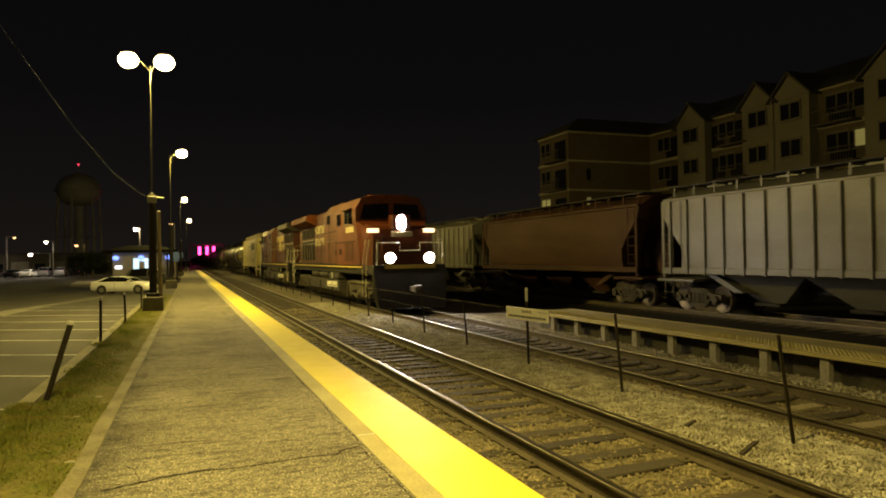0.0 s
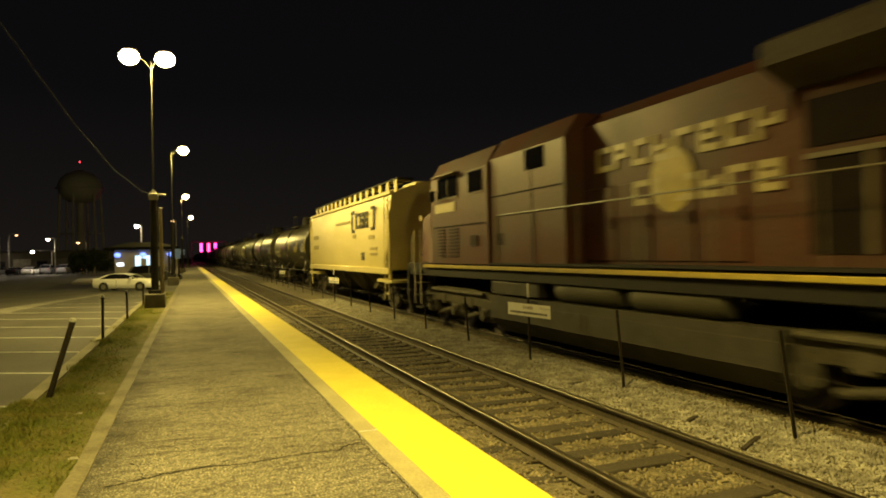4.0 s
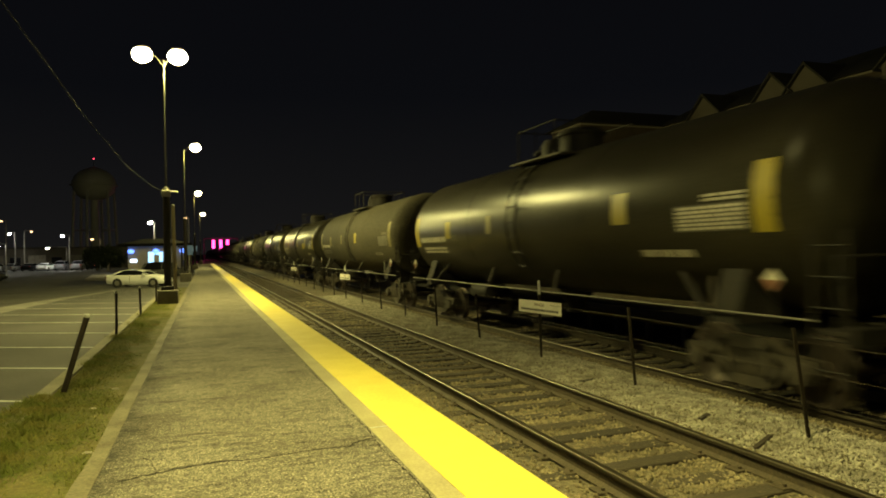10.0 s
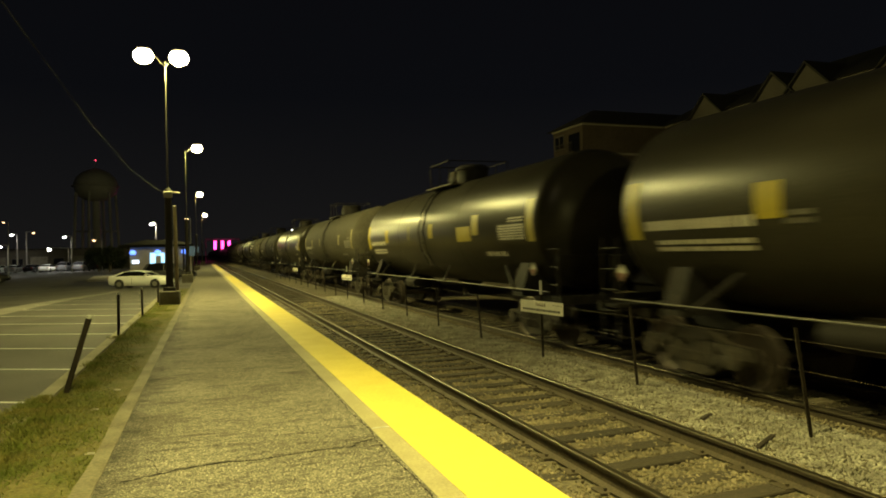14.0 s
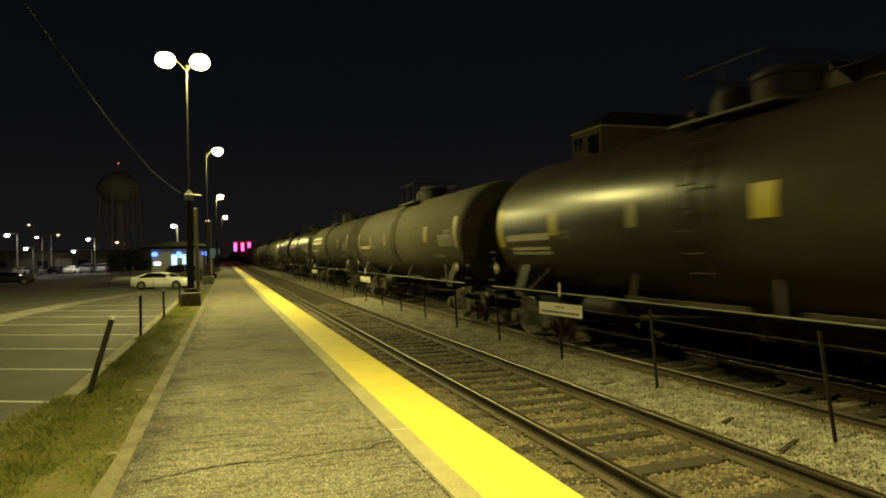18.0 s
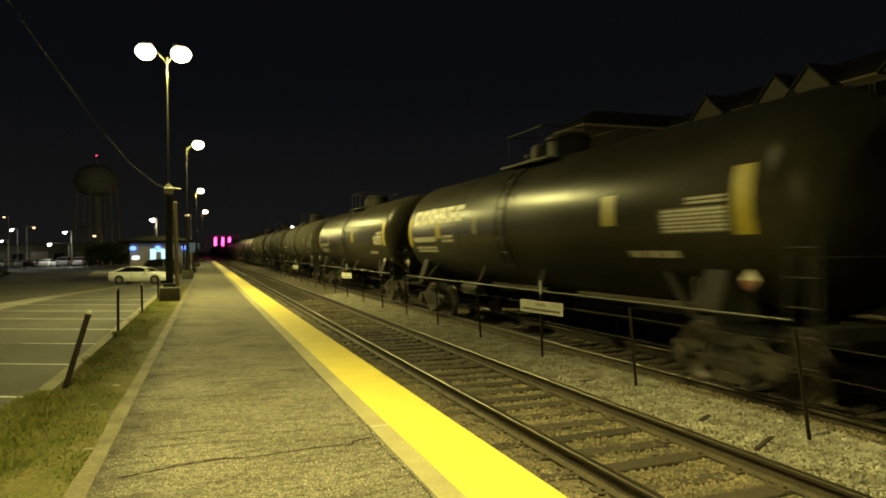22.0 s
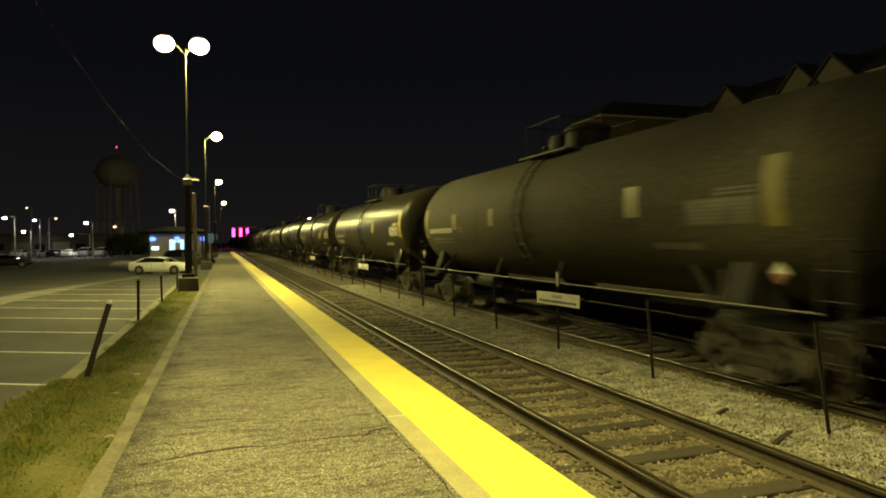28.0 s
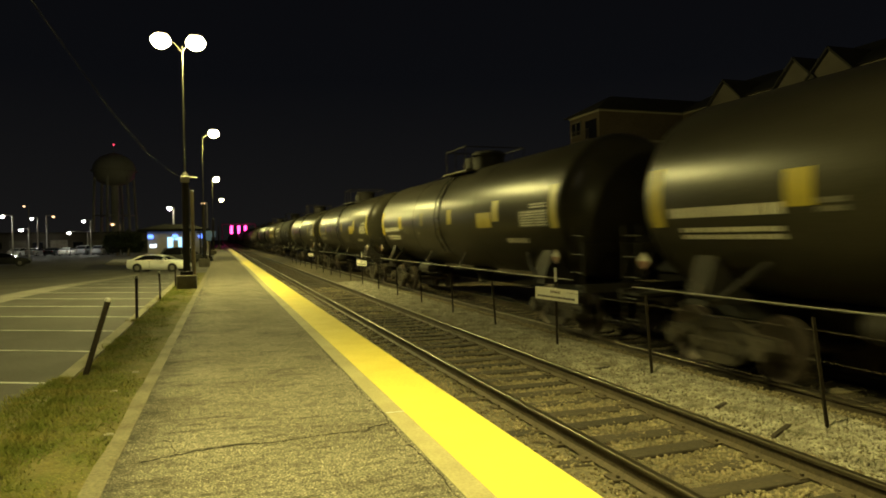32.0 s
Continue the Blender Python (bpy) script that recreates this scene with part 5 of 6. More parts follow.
    for y, q in ((d(0.95), -1), (d(end - 0.95), 1)):
        part("pilot", Geo().loft([[(-1.45, y, 1.62), (1.45, y, 1.62), (1.45, y + q * 0.05, 0.75), (1.3, y + q * 0.25, 0.15), (0, y + q * 0.42, 0.12), (-1.3, y + q * 0.25, 0.15), (-1.45, y + q * 0.05, 0.75)], [(-1.45, y - q * 0.12, 1.62), (1.45, y - q * 0.12, 1.62), (1.45, y - q * 0.07, 0.75), (1.3, y - q * 0.05, 0.15), (0, y - q * 0.03, 0.12), (-1.3, y - q * 0.05, 0.15), (-1.45, y - q * 0.07, 0.75)]]), FRAME, loco, "dark plough pilot", smooth=False)
        part("end_deck", Geo().box(-1.42, 1.42, *sorted((y, y - q * 1.9)), 1.60, 1.76, 0.01), FRAME, loco)
        part("deck_stripe", Geo().box(-1.0, 1.0, *sorted((y, y + q * 0.03)), 1.62, 1.76), LOCO_YELLOW, loco, "pale edge stripe")
        part("end_rail", Geo().pipe([(-1.3, y, 1.76), (-1.3, y, 2.6), (-0.4, y, 2.6), (-0.4, y, 2.3), (0.4, y, 2.3), (0.4, y, 2.6), (1.3, y, 2.6), (1.3, y, 1.76)], 0.018), RAIL_PALE, loco)
    couplers(loco, h + 0.05)
    bogie(loco, d(4.3))
    bogie(loco, d(end - 4.2))
    part("headlight_box", Geo().box(-0.38, 0.38, d(2.0), d(2.5), 3.12, 3.72, 0.03), NOSE_SHADED, loco)
    for z in (3.31, 3.53):
        part("headlight", Geo().turned([(0.01, -0.022), (0.10, -0.016), (0.165, 0.0)], axis="y", seg=16, at=(0, d(1.995), z)), HEAD_WHITE if lights else DARK_GLASS, loco, "blazing white headlight")
    for x in (-0.78, 0.78):
        part("ditch_light", Geo().turned([(0.01, -0.022), (0.10, -0.016), (0.185, 0.0)], axis="y", seg=16, at=(x, d(0.93), 2.02)), HEAD_WHITE if lights else DARK_GLASS, loco, "blazing white ditch light")
        part("ditch_housing", Geo().turned([(0.205, -0.02), (0.205, 0.03), (0.16, 0.14), (0.05, 0.2)], axis="y", seg=16, at=(x, d(0.95), 2.02)), FRAME, loco)
        part("ditch_bracket", Geo().box(x - 0.1, x + 0.1, d(1.06), d(1.16), 1.74, 2.0), FRAME, loco)
    part("roof_unit", Geo().box(-0.6, 0.6, d(5.0), d(6.6), 4.6, 4.76, 0.06), roof, loco)
    return loco


def louvres(s, y0, y1, z0, z1, x):
    g = Geo()
    n = 9
    for i in range(n):
        z = z0 + (z1 - z0) * i / n
        g.box(*sorted((s * (x - 0.02), s * (x + 0.008))), y0, y1, z, z + 0.035)
    return g

# ---- platform wear ----
CRACK = material("crack_shadow", (0.021, 0.018, 0.014), 1.0, bump=0, spec=0.05)


def crack(name, pts, width, seed):
    """A jagged ribbon of dark filler along a broken line."""
    r = random.Random(seed)
    dense = []
    for (xa, ya), (xb, yb) in zip(pts, pts[1:]):
        n = max(int(math.hypot(xb - xa, yb - ya) / 0.05), 1)
        for i in range(n):
            u = i / n
            dense.append((xa + (xb - xa) * u + r.uniform(-0.012, 0.012), ya + (yb - ya) * u + r.uniform(-0.014, 0.014)))
    dense.append(pts[-1])
    g = Geo()
    for i, (x, y) in enumerate(dense):
        w = width * r.uniform(0.25, 1.0)
        g.v += [(x, y - w, 0.0025), (x, y + w, 0.0025)]
        if i:
            g.f.append((2 * i - 2, 2 * i, 2 * i + 1, 2 * i - 1))
    return part(name, g, CRACK, platform, smooth=False)


crack("crack", [(-0.62, 5.85), (-0.36, 5.95), (-0.1, 6.03), (0.13, 6.07), (0.4, 6.02), (0.62, 6.04), (0.95, 6.10), (1.23, 6.07), (1.35, 6.2), (1.5, 6.24)], 0.019, 1)
crack("crack", [(-0.36, 5.95), (-0.42, 6.3), (-0.5, 6.5), (-0.48, 6.8)], 0.016, 2)
crack("crack", [(1.23, 6.07), (1.32, 6.02), (1.52, 6.0)], 0.007, 3)
crack("crack", [(-0.78, 8.5), (-0.66, 8.55), (-0.5, 8.5)], 0.012, 4)
crack("seam", [(-0.5, 29.7), (0.5, 29.75), (1.54, 29.7)], 0.03, 5)
crack("seam", [(-0.4, 43.5), (0.5, 43.4), (1.54, 43.5)], 0.035, 6)
crack("edge_break", [(1.50, 4.2), (1.53, 5.0), (1.49, 5.8), (1.535, 6.6), (1.51, 7.4), (1.54, 8.6), (1.52, 9.6), (1.54, 10.8)], 0.05, 7)
part("strip_joint", Geo().box(1.56, 1.745, 6.60, 6.62, 0.0045, 0.0075), PAINT_WHITE, platform, "pale joint in the edge stone")

# ---- stall lines ----
def draped(name, line, mat, label, category, lift=0.004, group=""):
    """A painted or cast band on the sloping car park, from pairs of points on its two edges."""
    g = Geo()
    for (xa, ya), (xb, yb) in line:
        g.v += [(xa, ya, lot_z(ya) + lift), (xb, yb, lot_z(yb) + lift)]
    g.f = [(2 * i, 2 * i + 1, 2 * i + 3, 2 * i + 2) for i in range(len(line) - 1)]
    return tagged(part(name, g, mat, smooth=False), label, category, group, "structure")


for i in range(15):
    y0 = 10.15 + 2.72 * i
    x0 = kerb_line(y0) - 0.24
    draped("stall_line", [((x0 - 0.9 * k, y0 - 0.045 + 0.45 * k), (x0 - 0.9 * k, y0 + 0.045 + 0.45 * k)) for k in range(6)], PAINT_WHITE, "worn white painted stall line", "parking line", group="stall lines")
GUTTER = material("pale_gutter_concrete", (0.19, 0.18, 0.155), 0.9, other=(0.12, 0.115, 0.1), scale=0.8, mix=0.7, grain=30, grain_amount=0.2, bump=0.3)
lane = ((4.0, -7.4, -9.2), (15.0, -6.9, -8.4), (27.0, -6.35, -7.5), (30.0, -6.0, -7.1), (33.0, -5.75, -6.7), (36.0, -5.55, -6.3), (39.0, -5.4, -6.1), (42.0, -5.3, -5.9), (46.0, -5.2, -5.7), (51.0, -5.1, -5.5))
draped("gutter", [((b, y), (a, y)) for y, a, b in lane], GUTTER, "pale concrete gutter across the car park", "gutter", 0.005)
structure("traffic_island", Geo().prism([(-10.6, 74.5), (-7.6, 71.5), (-7.2, 74.0), (-10.0, 90.0), (-12.0, 90.0)], "z", -0.65, -0.45), CONCRETE, "kerbed concrete traffic island", "traffic island")


# ---- verge: bollards, grass, weeds ----
def bollard(x, y, height, lean, label, r=0.030):
    t = thing("bollard", label, "bollard", (x, y, -0.06), "verge bollards")
    tilt = pose(0, 0, 0, 0, lean, 0)
    part("post", Geo().turned([(r, -0.2), (r, height - 0.09), (r * 1.04, height - 0.09), (r * 1.04, height - 0.01), (r * 0.8, height)], seg=12), BOLLARD, t, at=tilt)
    part("cap", Geo().turned([(r * 1.06, height - 0.03), (r * 1.06, height + 0.004), (r * 0.5, height + 0.02)], seg=12), PAINT_WHITE, t, "paint-worn pale cap", at=tilt)
    return t


BOLLARD = material("rusty_bollard_steel", (0.02, 0.016, 0.012), 0.8, metal=0.0, spec=0.2, other=(0.034, 0.026, 0.018), scale=4, mix=0.7, grain=30, grain_amount=0.3, bump=0.2)
bollard(-1.74, 10.25, 1.07, 16.5, "leaning rusty steel bollard on the grass verge", 0.036)
bollard(-1.79, 16.93, 1.0, 0.5, "upright rusty steel bollard on the grass verge")
bollard(-1.68, 22.15, 0.87, -1.0, "upright rusty steel bollard on the grass verge")
bollard(-1.58, 28.05, 0.92, 0.8, "upright rusty steel bollard on the grass verge")
bollard(-1.50, 33.6, 0.92, 0.0, "upright rusty steel bollard on the grass verge")


def blades(name, spots, label, seed, height, width=0.006, lie=(0.1, 0.7), base=-0.055):
    rnd = np.random.default_rng(seed)
    n = len(spots)
    spots = np.asarray(spots)
    ang = rnd.uniform(0, 2 * math.pi, n)
    bend = rnd.uniform(lie[0], lie[1], n)
    h = height[0] + (height[1] - height[0]) * rnd.random(n) ** 1.5
    dx, dy = np.cos(ang), np.sin(ang)
    w = width * rnd.uniform(0.6, 1.4, n)
    z = np.full(n, base)
    a = np.stack([spots[:, 0] - dy * w, spots[:, 1] + dx * w, z], 1)
    b = np.stack([spots[:, 0] + dy * w, spots[:, 1] - dx * w, z], 1)
    mx, my = spots[:, 0] + dx * h * bend * 0.35, spots[:, 1] + dy * h * bend * 0.35
    c = np.stack([mx + dy * w * 0.8, my - dx * w * 0.8, z + h * 0.62], 1)
    d = np.stack([mx - dy * w * 0.8, my + dx * w * 0.8, z + h * 0.62], 1)
    e = np.stack([spots[:, 0] + dx * h * bend, spots[:, 1] + dy * h * bend, z + h], 1)
    v = np.stack([a, b, c, d, e], 1).reshape(-1, 3)
    t = (np.array([(0, 1, 2), (0, 2, 3), (3, 2, 4)])[None] + 5 * np.arange(n)[:, None, None]).reshape(-1, 3)
    return tagged(new(name, fast_mesh(name, v, t, BLADE)), label, "grass", kind="stuff")


def verge_spots(count, rng, cover, spread):
    """Random places on the verge, kept where the patchy cover allows."""
    out = []
    while len(out) < count:
        y = 2.5 + 36 * rng.random() ** spread
        a, b = kerb_line(y) + 0.01, left_edge(y) - 0.02
        x = rng.uniform(a, b)
        if rng.random() < cover(x, y, (x - a) / (b - a)):
            out.append((x, y))
    return out


rng = random.Random(21)
green = verge_spots(62000, rng, lambda x, y, u: 0.48 + 1.1 * noise.noise((x * 1.9, y * 0.8, 7.0)) + (0.5 if y < 9 else 1.5) * (0.5 - u), 2.0)
blades("verge_grass", green, "thin mown grass with bare soil patches", 31, (0.012, 0.036), 0.0050, (0.8, 2.6))
straw = verge_spots(16000, rng, lambda x, y, u: 0.32 - 0.9 * noise.noise((x * 1.9, y * 0.8, 7.0)) + 0.3 * u, 2.0)
blades("dry_grass", straw, "flattened straw-coloured dry grass on the verge", 33, (0.006, 0.018), 0.004, (1.5, 4.0)).data.materials[0] = STRAW
clumps = []
for cx, cy, n, r in ((-1.70, 12.6, 520, 0.13), (-1.66, 13.4, 300, 0.12), (-1.70, 16.5, 620, 0.17), (-1.55, 19.2, 420, 0.2), (-1.62, 22.2, 300, 0.16), (-1.5, 28.0, 200, 0.2), (-1.55, 10.6, 160, 0.12)):
    clumps += [(cx + rng.gauss(0, r * 0.55), cy + rng.gauss(0, r * 1.2)) for _ in range(n)]
# the near stretch of kerb is overgrown
for _ in range(17000):
    y = rng.uniform(3.0, 9.9)
    clumps.append((kerb_line(y) - 0.02 + rng.gauss(-0.08, 0.17 * min(1.0, (10.3 - y) / 1.6)), y))
blades("weeds", clumps, "tufts of taller weeds along the kerb", 32, (0.03, 0.085), 0.0055, (0.6, 1.7), -0.04)
litter = material("pale_litter", (0.36, 0.33, 0.27), 0.8)
for x, y in ((-1.11, 10.2), (-1.22, 9.0), (-1.0, 7.0)):
    tagged(part("litter", Geo().loft([[(-0.04, -0.02, 0), (0.05, -0.015, 0.0), (0.04, 0.02, 0), (-0.05, 0.02, 0)], [(-0.03, -0.01, 0.012), (0.03, -0.012, 0.02), (0.035, 0.01, 0.012), (-0.02, 0.01, 0.016)]]), litter, at=(x, y, -0.05)), "crumpled pale scrap of litter on the grass", "litter")
tagged(part("litter", Geo().box(-0.14, 0.14, -0.03, 0.03, 0, 0.035, 0.008), STEEL_DARK, at=pose(5.67, 6.65, -0.325, 0, 0, 30)), "dark scrap of steel lying on the ballast", "scrap")
tagged(part("litter", Geo().box(-0.28, 0.28, -0.03, 0.03, 0, 0.03, 0.008), STEEL_DARK, at=pose(5.53, 5.6, -0.33, 0, 0, 30)), "dark scrap of steel lying on the ballast", "scrap")
tagged(part("litter", Geo().box(-0.15, 0.15, -0.04, 0.04, 0, 0.03, 0.008), STEEL_DARK, at=pose(5.63, 9.2, -0.33, 0, 0, 15)), "dark scrap of steel lying on the ballast", "scrap")

# ---- pole beside the lamp, overhead wire ----
t = thing("utility_post", "slim pale steel post beside the lamp footing", "post", (-0.86, 27.4, -0.06))
part("shaft", Geo().tube((0, 0, -0.2), (-0.05, 0, 3.65), 0.075, 0.065, 10), WOOD_POLE, t)
part("cap", Geo().turned([(0.07, 3.64), (0.075, 3.68), (0.03, 3.70)], seg=10, at=(-0.05, 0, 0)), POLE_GREY, t)
t = thing("overhead_wire", "black overhead cable sagging to the lamp post", "cable", (0, 0, 0))
wire = [(-3.25, -8.0, 7.3), (-2.72, 0.6, 6.0), (-2.16, 10.0, 4.78), (-1.91, 14.2, 4.28), (-1.64, 18.6, 3.96), (-1.35, 23.4, 3.92), (-1.12, 27.1, 4.05)]
part("cable", Geo().pipe(wire, 0.006, 6), TYRE, t)
t = thing("utility_pole", "tall round wooden utility pole", "utility pole", (-3.27, -8.05, Z_LOT))
part("shaft", Geo().tube((0, 0, -0.3), (0, 0, 7.8), 0.15, 0.11, 12), WOOD_POLE, t)
part("crossarm", Geo().box(-0.8, 0.8, -0.05, 0.05, 7.2, 7.32, 0.01), WOOD_POLE, t)
t = thing("junction_arm", "small galvanised bracket arm on the lamp shaft", "bracket", (-1.12, 27.2, 3.95))
part("arm", Geo().pipe([(0, 0, 0.1), (0.2, -0.05, 0.16), (0.42, -0.05, 0.14)], 0.03), POLE_GREY, t)
part("box", Geo().box(-0.16, 0.16, -0.14, -0.1, -0.05, 0.2, 0.02), POLE_GREY, t)


# ---- car park lamps ----
def lot_lamp(az, dist, z, lens, pole_dx, watts=0, colour=HALIDE, label="car park lamp on a slim pole, lit"):
    x, y = dist * math.sin(radians(az)), dist * math.cos(radians(az))
    t = thing("lot_lamp", label, "street lamp", (x, y, Z_LOT), "car park lamps")
    part("pole", Geo().tube((pole_dx, 0, -0.6), (pole_dx, 0, z + 0.1), 0.11, 0.08, 8), POLE_GREY, t)
    part("arm", Geo().tube((pole_dx, 0, z + 0.2), (0, 0, z + 0.3), 0.05, seg=6), POLE_GREY, t)
    h = part("lamp_head", Geo().box(-0.34, 0.34, -0.24, 0.24, z + 0.10, z + 0.28, 0.05), POLE_DARK, t)
    part("lens", Geo().turned([(0.24, z + 0.11), (0.25, z + 0.03), (0.2, z - 0.08), (0.08, z - 0.15), (0.02, z - 0.16)], seg=14), lens, h, "glowing lens")
    if watts:
        lamp(x, y, z - 0.2, watts, colour, 0.25, 150)


lot_lamp(-12.8, 150, 6.3, LENS_WHITE, 0.9, 4000)
lot_lamp(-11.45, 150, 6.7, LENS_ORANGE, -1.2)
lot_lamp(-13.49, 120, 3.7, LENS_FAR, 1.0)
lot_lamp(-10.48, 140, 3.4, LENS_FAR, 3.0)
lot_lamp(-9.5, 130, 5.3, LENS_WHITE, 1.0, 5000)
lot_lamp(-7.57, 120, 4.5, LENS_ORANGE, 1.1)
lot_lamp(-13.26, 180, 10.0, LENS_ORANGE, 0.9)
lot_lamp(-3.55, 100, 6.2, LENS_FAR, 0.5, 4000)
lot_lamp(-1.48, 160, 4.5, LENS_WHITE, 0.3)
lot_lamp(-1.02, 115, 7.6, LENS_ORANGE, 0.5)
lot_lamp(7.1, 205, 8.7, LENS_FAR, 1.0, 2500, HALIDE)
lot_lamp(4.02, 250, 6.1, LENS_WHITE, 0.6)
lot_lamp(-14.6, 110, 5.4, LENS_FAR, 1.2, 4000)


# ---- parked cars ----
def ring(x, w, low, belt, top, roof_w):
    """A cross-section of a car's lower body at x: sill, flank, rounded shoulder, deck."""
    half = [(w * 0.90, low), (w * 0.985, low + 0.10), (w, low + (belt - low) * 0.55), (w * 0.975, belt - 0.05), (w * 0.91, belt), (roof_w, top)]
    return [(x, -y, z) for y, z in half] + [(x, y, z) for y, z in reversed(half)]


def parked_car(x, y, turn, paint, label, tall=0.0, lit=False, size=1.0):
    """Length along local x, nose at +x; a glazed cabin with a painted roof and pillars on a rounded body."""
    c = thing("car", label, "car", (x, y, lot_z(y)), "parked cars", turn=turn)
    z = tall
    up = 0.45 * z
    body = part("body", Geo().loft([ring(q, w, lo, be + up, to + up, rw) for q, w, lo, be, to, rw in (
        (-2.30, 0.66, 0.44, 0.80, 0.84, 0.45), (-2.22, 0.80, 0.30, 0.92, 0.97, 0.55), (-1.70, 0.86, 0.22, 0.94, 1.00, 0.62), (-0.9, 0.87, 0.20, 0.93, 0.98, 0.62), (0.3, 0.87, 0.20, 0.92, 0.96, 0.62),
        (1.05, 0.87, 0.20, 0.90, 0.95, 0.60), (1.75, 0.85, 0.22, 0.80, 0.86, 0.55), (2.14, 0.78, 0.26, 0.68, 0.73, 0.50), (2.30, 0.62, 0.36, 0.58, 0.60, 0.42))]), paint, c)
    belt, top = 0.92 + up, 1.34 + z * 1.1
    back, rake = (-2.1, 0.42) if z else (-1.88, 0.80)
    part("cabin_glass", Geo().loft([[(a, -w, b), (a, w, b), (e, w * 0.80, h), (e, -w * 0.80, h)] for a, e, w, b, h in (
        (back, back + rake, 0.80, belt, top - 0.10), (-0.9, -0.75, 0.82, belt, top - 0.03), (0.1, 0.0, 0.82, belt, top - 0.04), (1.12, 0.42, 0.79, belt, top - 0.13))]), DARK_GLASS, body, "dark glazing")
    part("roof", Geo().loft([[(a, -w, b - 0.05), (a, -w * 0.85, b), (a, w * 0.85, b), (a, w, b - 0.05)] for a, w, b in (
        (back + rake - 0.02, 0.66, top - 0.08), (-0.75, 0.68, top), (0.0, 0.68, top - 0.01), (0.44, 0.65, top - 0.11))]), paint, body)
    for s in (-1, 1):
        for a, e, wd in ((back, back + rake, 0.10), (-0.42, -0.40, 0.03), (1.12, 0.42, 0.04)):
            part("pillar", Geo().add([(a - wd, s * 0.83, belt - 0.02), (a + wd, s * 0.83, belt - 0.02), (e + wd, s * 0.675, top - 0.09), (e - wd, s * 0.675, top - 0.09)], [(0, 1, 2, 3)]), paint, body)
        part("mirror", Geo().box(0.62, 0.80, *sorted((s * 0.86, s * 1.0)), belt, belt + 0.12, 0.02), paint, body)
        part("door_seam", Geo().box(-0.42, -0.40, *sorted((s * 0.862, s * 0.872)), 0.35, belt - 0.08), SEAM, body)
        part("headlight", Geo().box(2.02, 2.24, *sorted((s * 0.46, s * 0.74)), 0.56, 0.68, 0.03), HEAD_GLASS, body, "clear headlight")
        part("tail_light", Geo().box(-2.30, -2.14, *sorted((s * 0.46, s * 0.78)), 0.70 + up, 0.84 + up, 0.03), TAIL_LIT if lit else TAIL_RED, body, "red tail light")
        for wx in (-1.36, 1.38):
            part("wheel_arch", Geo().turned([(0.02, s * 0.845), (0.37, s * 0.845), (0.37, s * 0.876), (0.02, s * 0.876)], axis="y", seg=20, at=(wx, 0, 0.33)), TYRE, body, "dark wheel arch")
            w = part("wheel", Geo().turned([(0.18, -0.10), (0.30, -0.11), (0.33, -0.06), (0.33, 0.06), (0.30, 0.11), (0.18, 0.10)], axis="y", seg=20), TYRE, c, at=(wx, s * 0.80, 0.33))
            part("rim", Geo().turned([(0.03, -0.105), (0.2, -0.10), (0.21, 0.0), (0.2, 0.10), (0.03, 0.105)], axis="y", seg=14), POLE_GREY, w, "alloy rim")
    c.scale = (size, size, size)
    return c


CAR_WHITE = material("white_car_paint", (0.80, 0.81, 0.80), 0.3, other=(0.74, 0.75, 0.74), scale=1, mix=0.3, grain=20, grain_amount=0.03, bump=0, coat=0.5)
CAR_DARK = material("black_car_paint", (0.010, 0.010, 0.012), 0.35, scale=1, mix=0.3, grain=20, grain_amount=0.03, bump=0, spec=0.25)
CAR_GREY = material("grey_car_paint", (0.18, 0.18, 0.19), 0.3, scale=1, mix=0.3, grain=20, grain_amount=0.03, bump=0, coat=0.5)
HEAD_GLASS = glass("headlight_glass", (0.5, 0.5, 0.48), 0.1)
TAIL_RED = glass("tail_light_red", (0.25, 0.01, 0.01), 0.2)
TAIL_LIT = glow("tail_light_lit", (1.0, 0.12, 0.08), 6)
parked_car(-4.25, 55.9, -20, CAR_WHITE, "small white coupe parked nose to the platform", size=0.97)
parked_car(-2.75, 65.5, 2, CAR_DARK, "black sport utility car parked beside the depot", 0.38)
parked_car(-20.2, 78.0, 8, CAR_DARK, "black saloon parked on the open car park")
for x, y, turn, paint, z, lit, words in ((-29.4, 132, 75, CAR_GREY, 0, False, "grey saloon in a row of parked cars"), (-27.0, 133, 78, CAR_DARK, 0, False, "dark saloon in a row of parked cars"), (-24.6, 132, 80, CAR_WHITE, 0, False, "pale saloon in a row of parked cars"),
                                         (-22.2, 134, 78, CAR_GREY, 0.3, False, "grey sport utility car in a row of parked cars"), (-19.7, 133, 82, CAR_GREY, 0.3, False, "grey utility car in a row of parked cars"), (-32.2, 133, 75, CAR_WHITE, 0, False, "white saloon in a row of parked cars"),
                                         (-17.4, 134, 85, CAR_DARK, 0, True, "dark saloon with red tail lights on")):
    parked_car(x, y, turn, paint, words, z, lit)

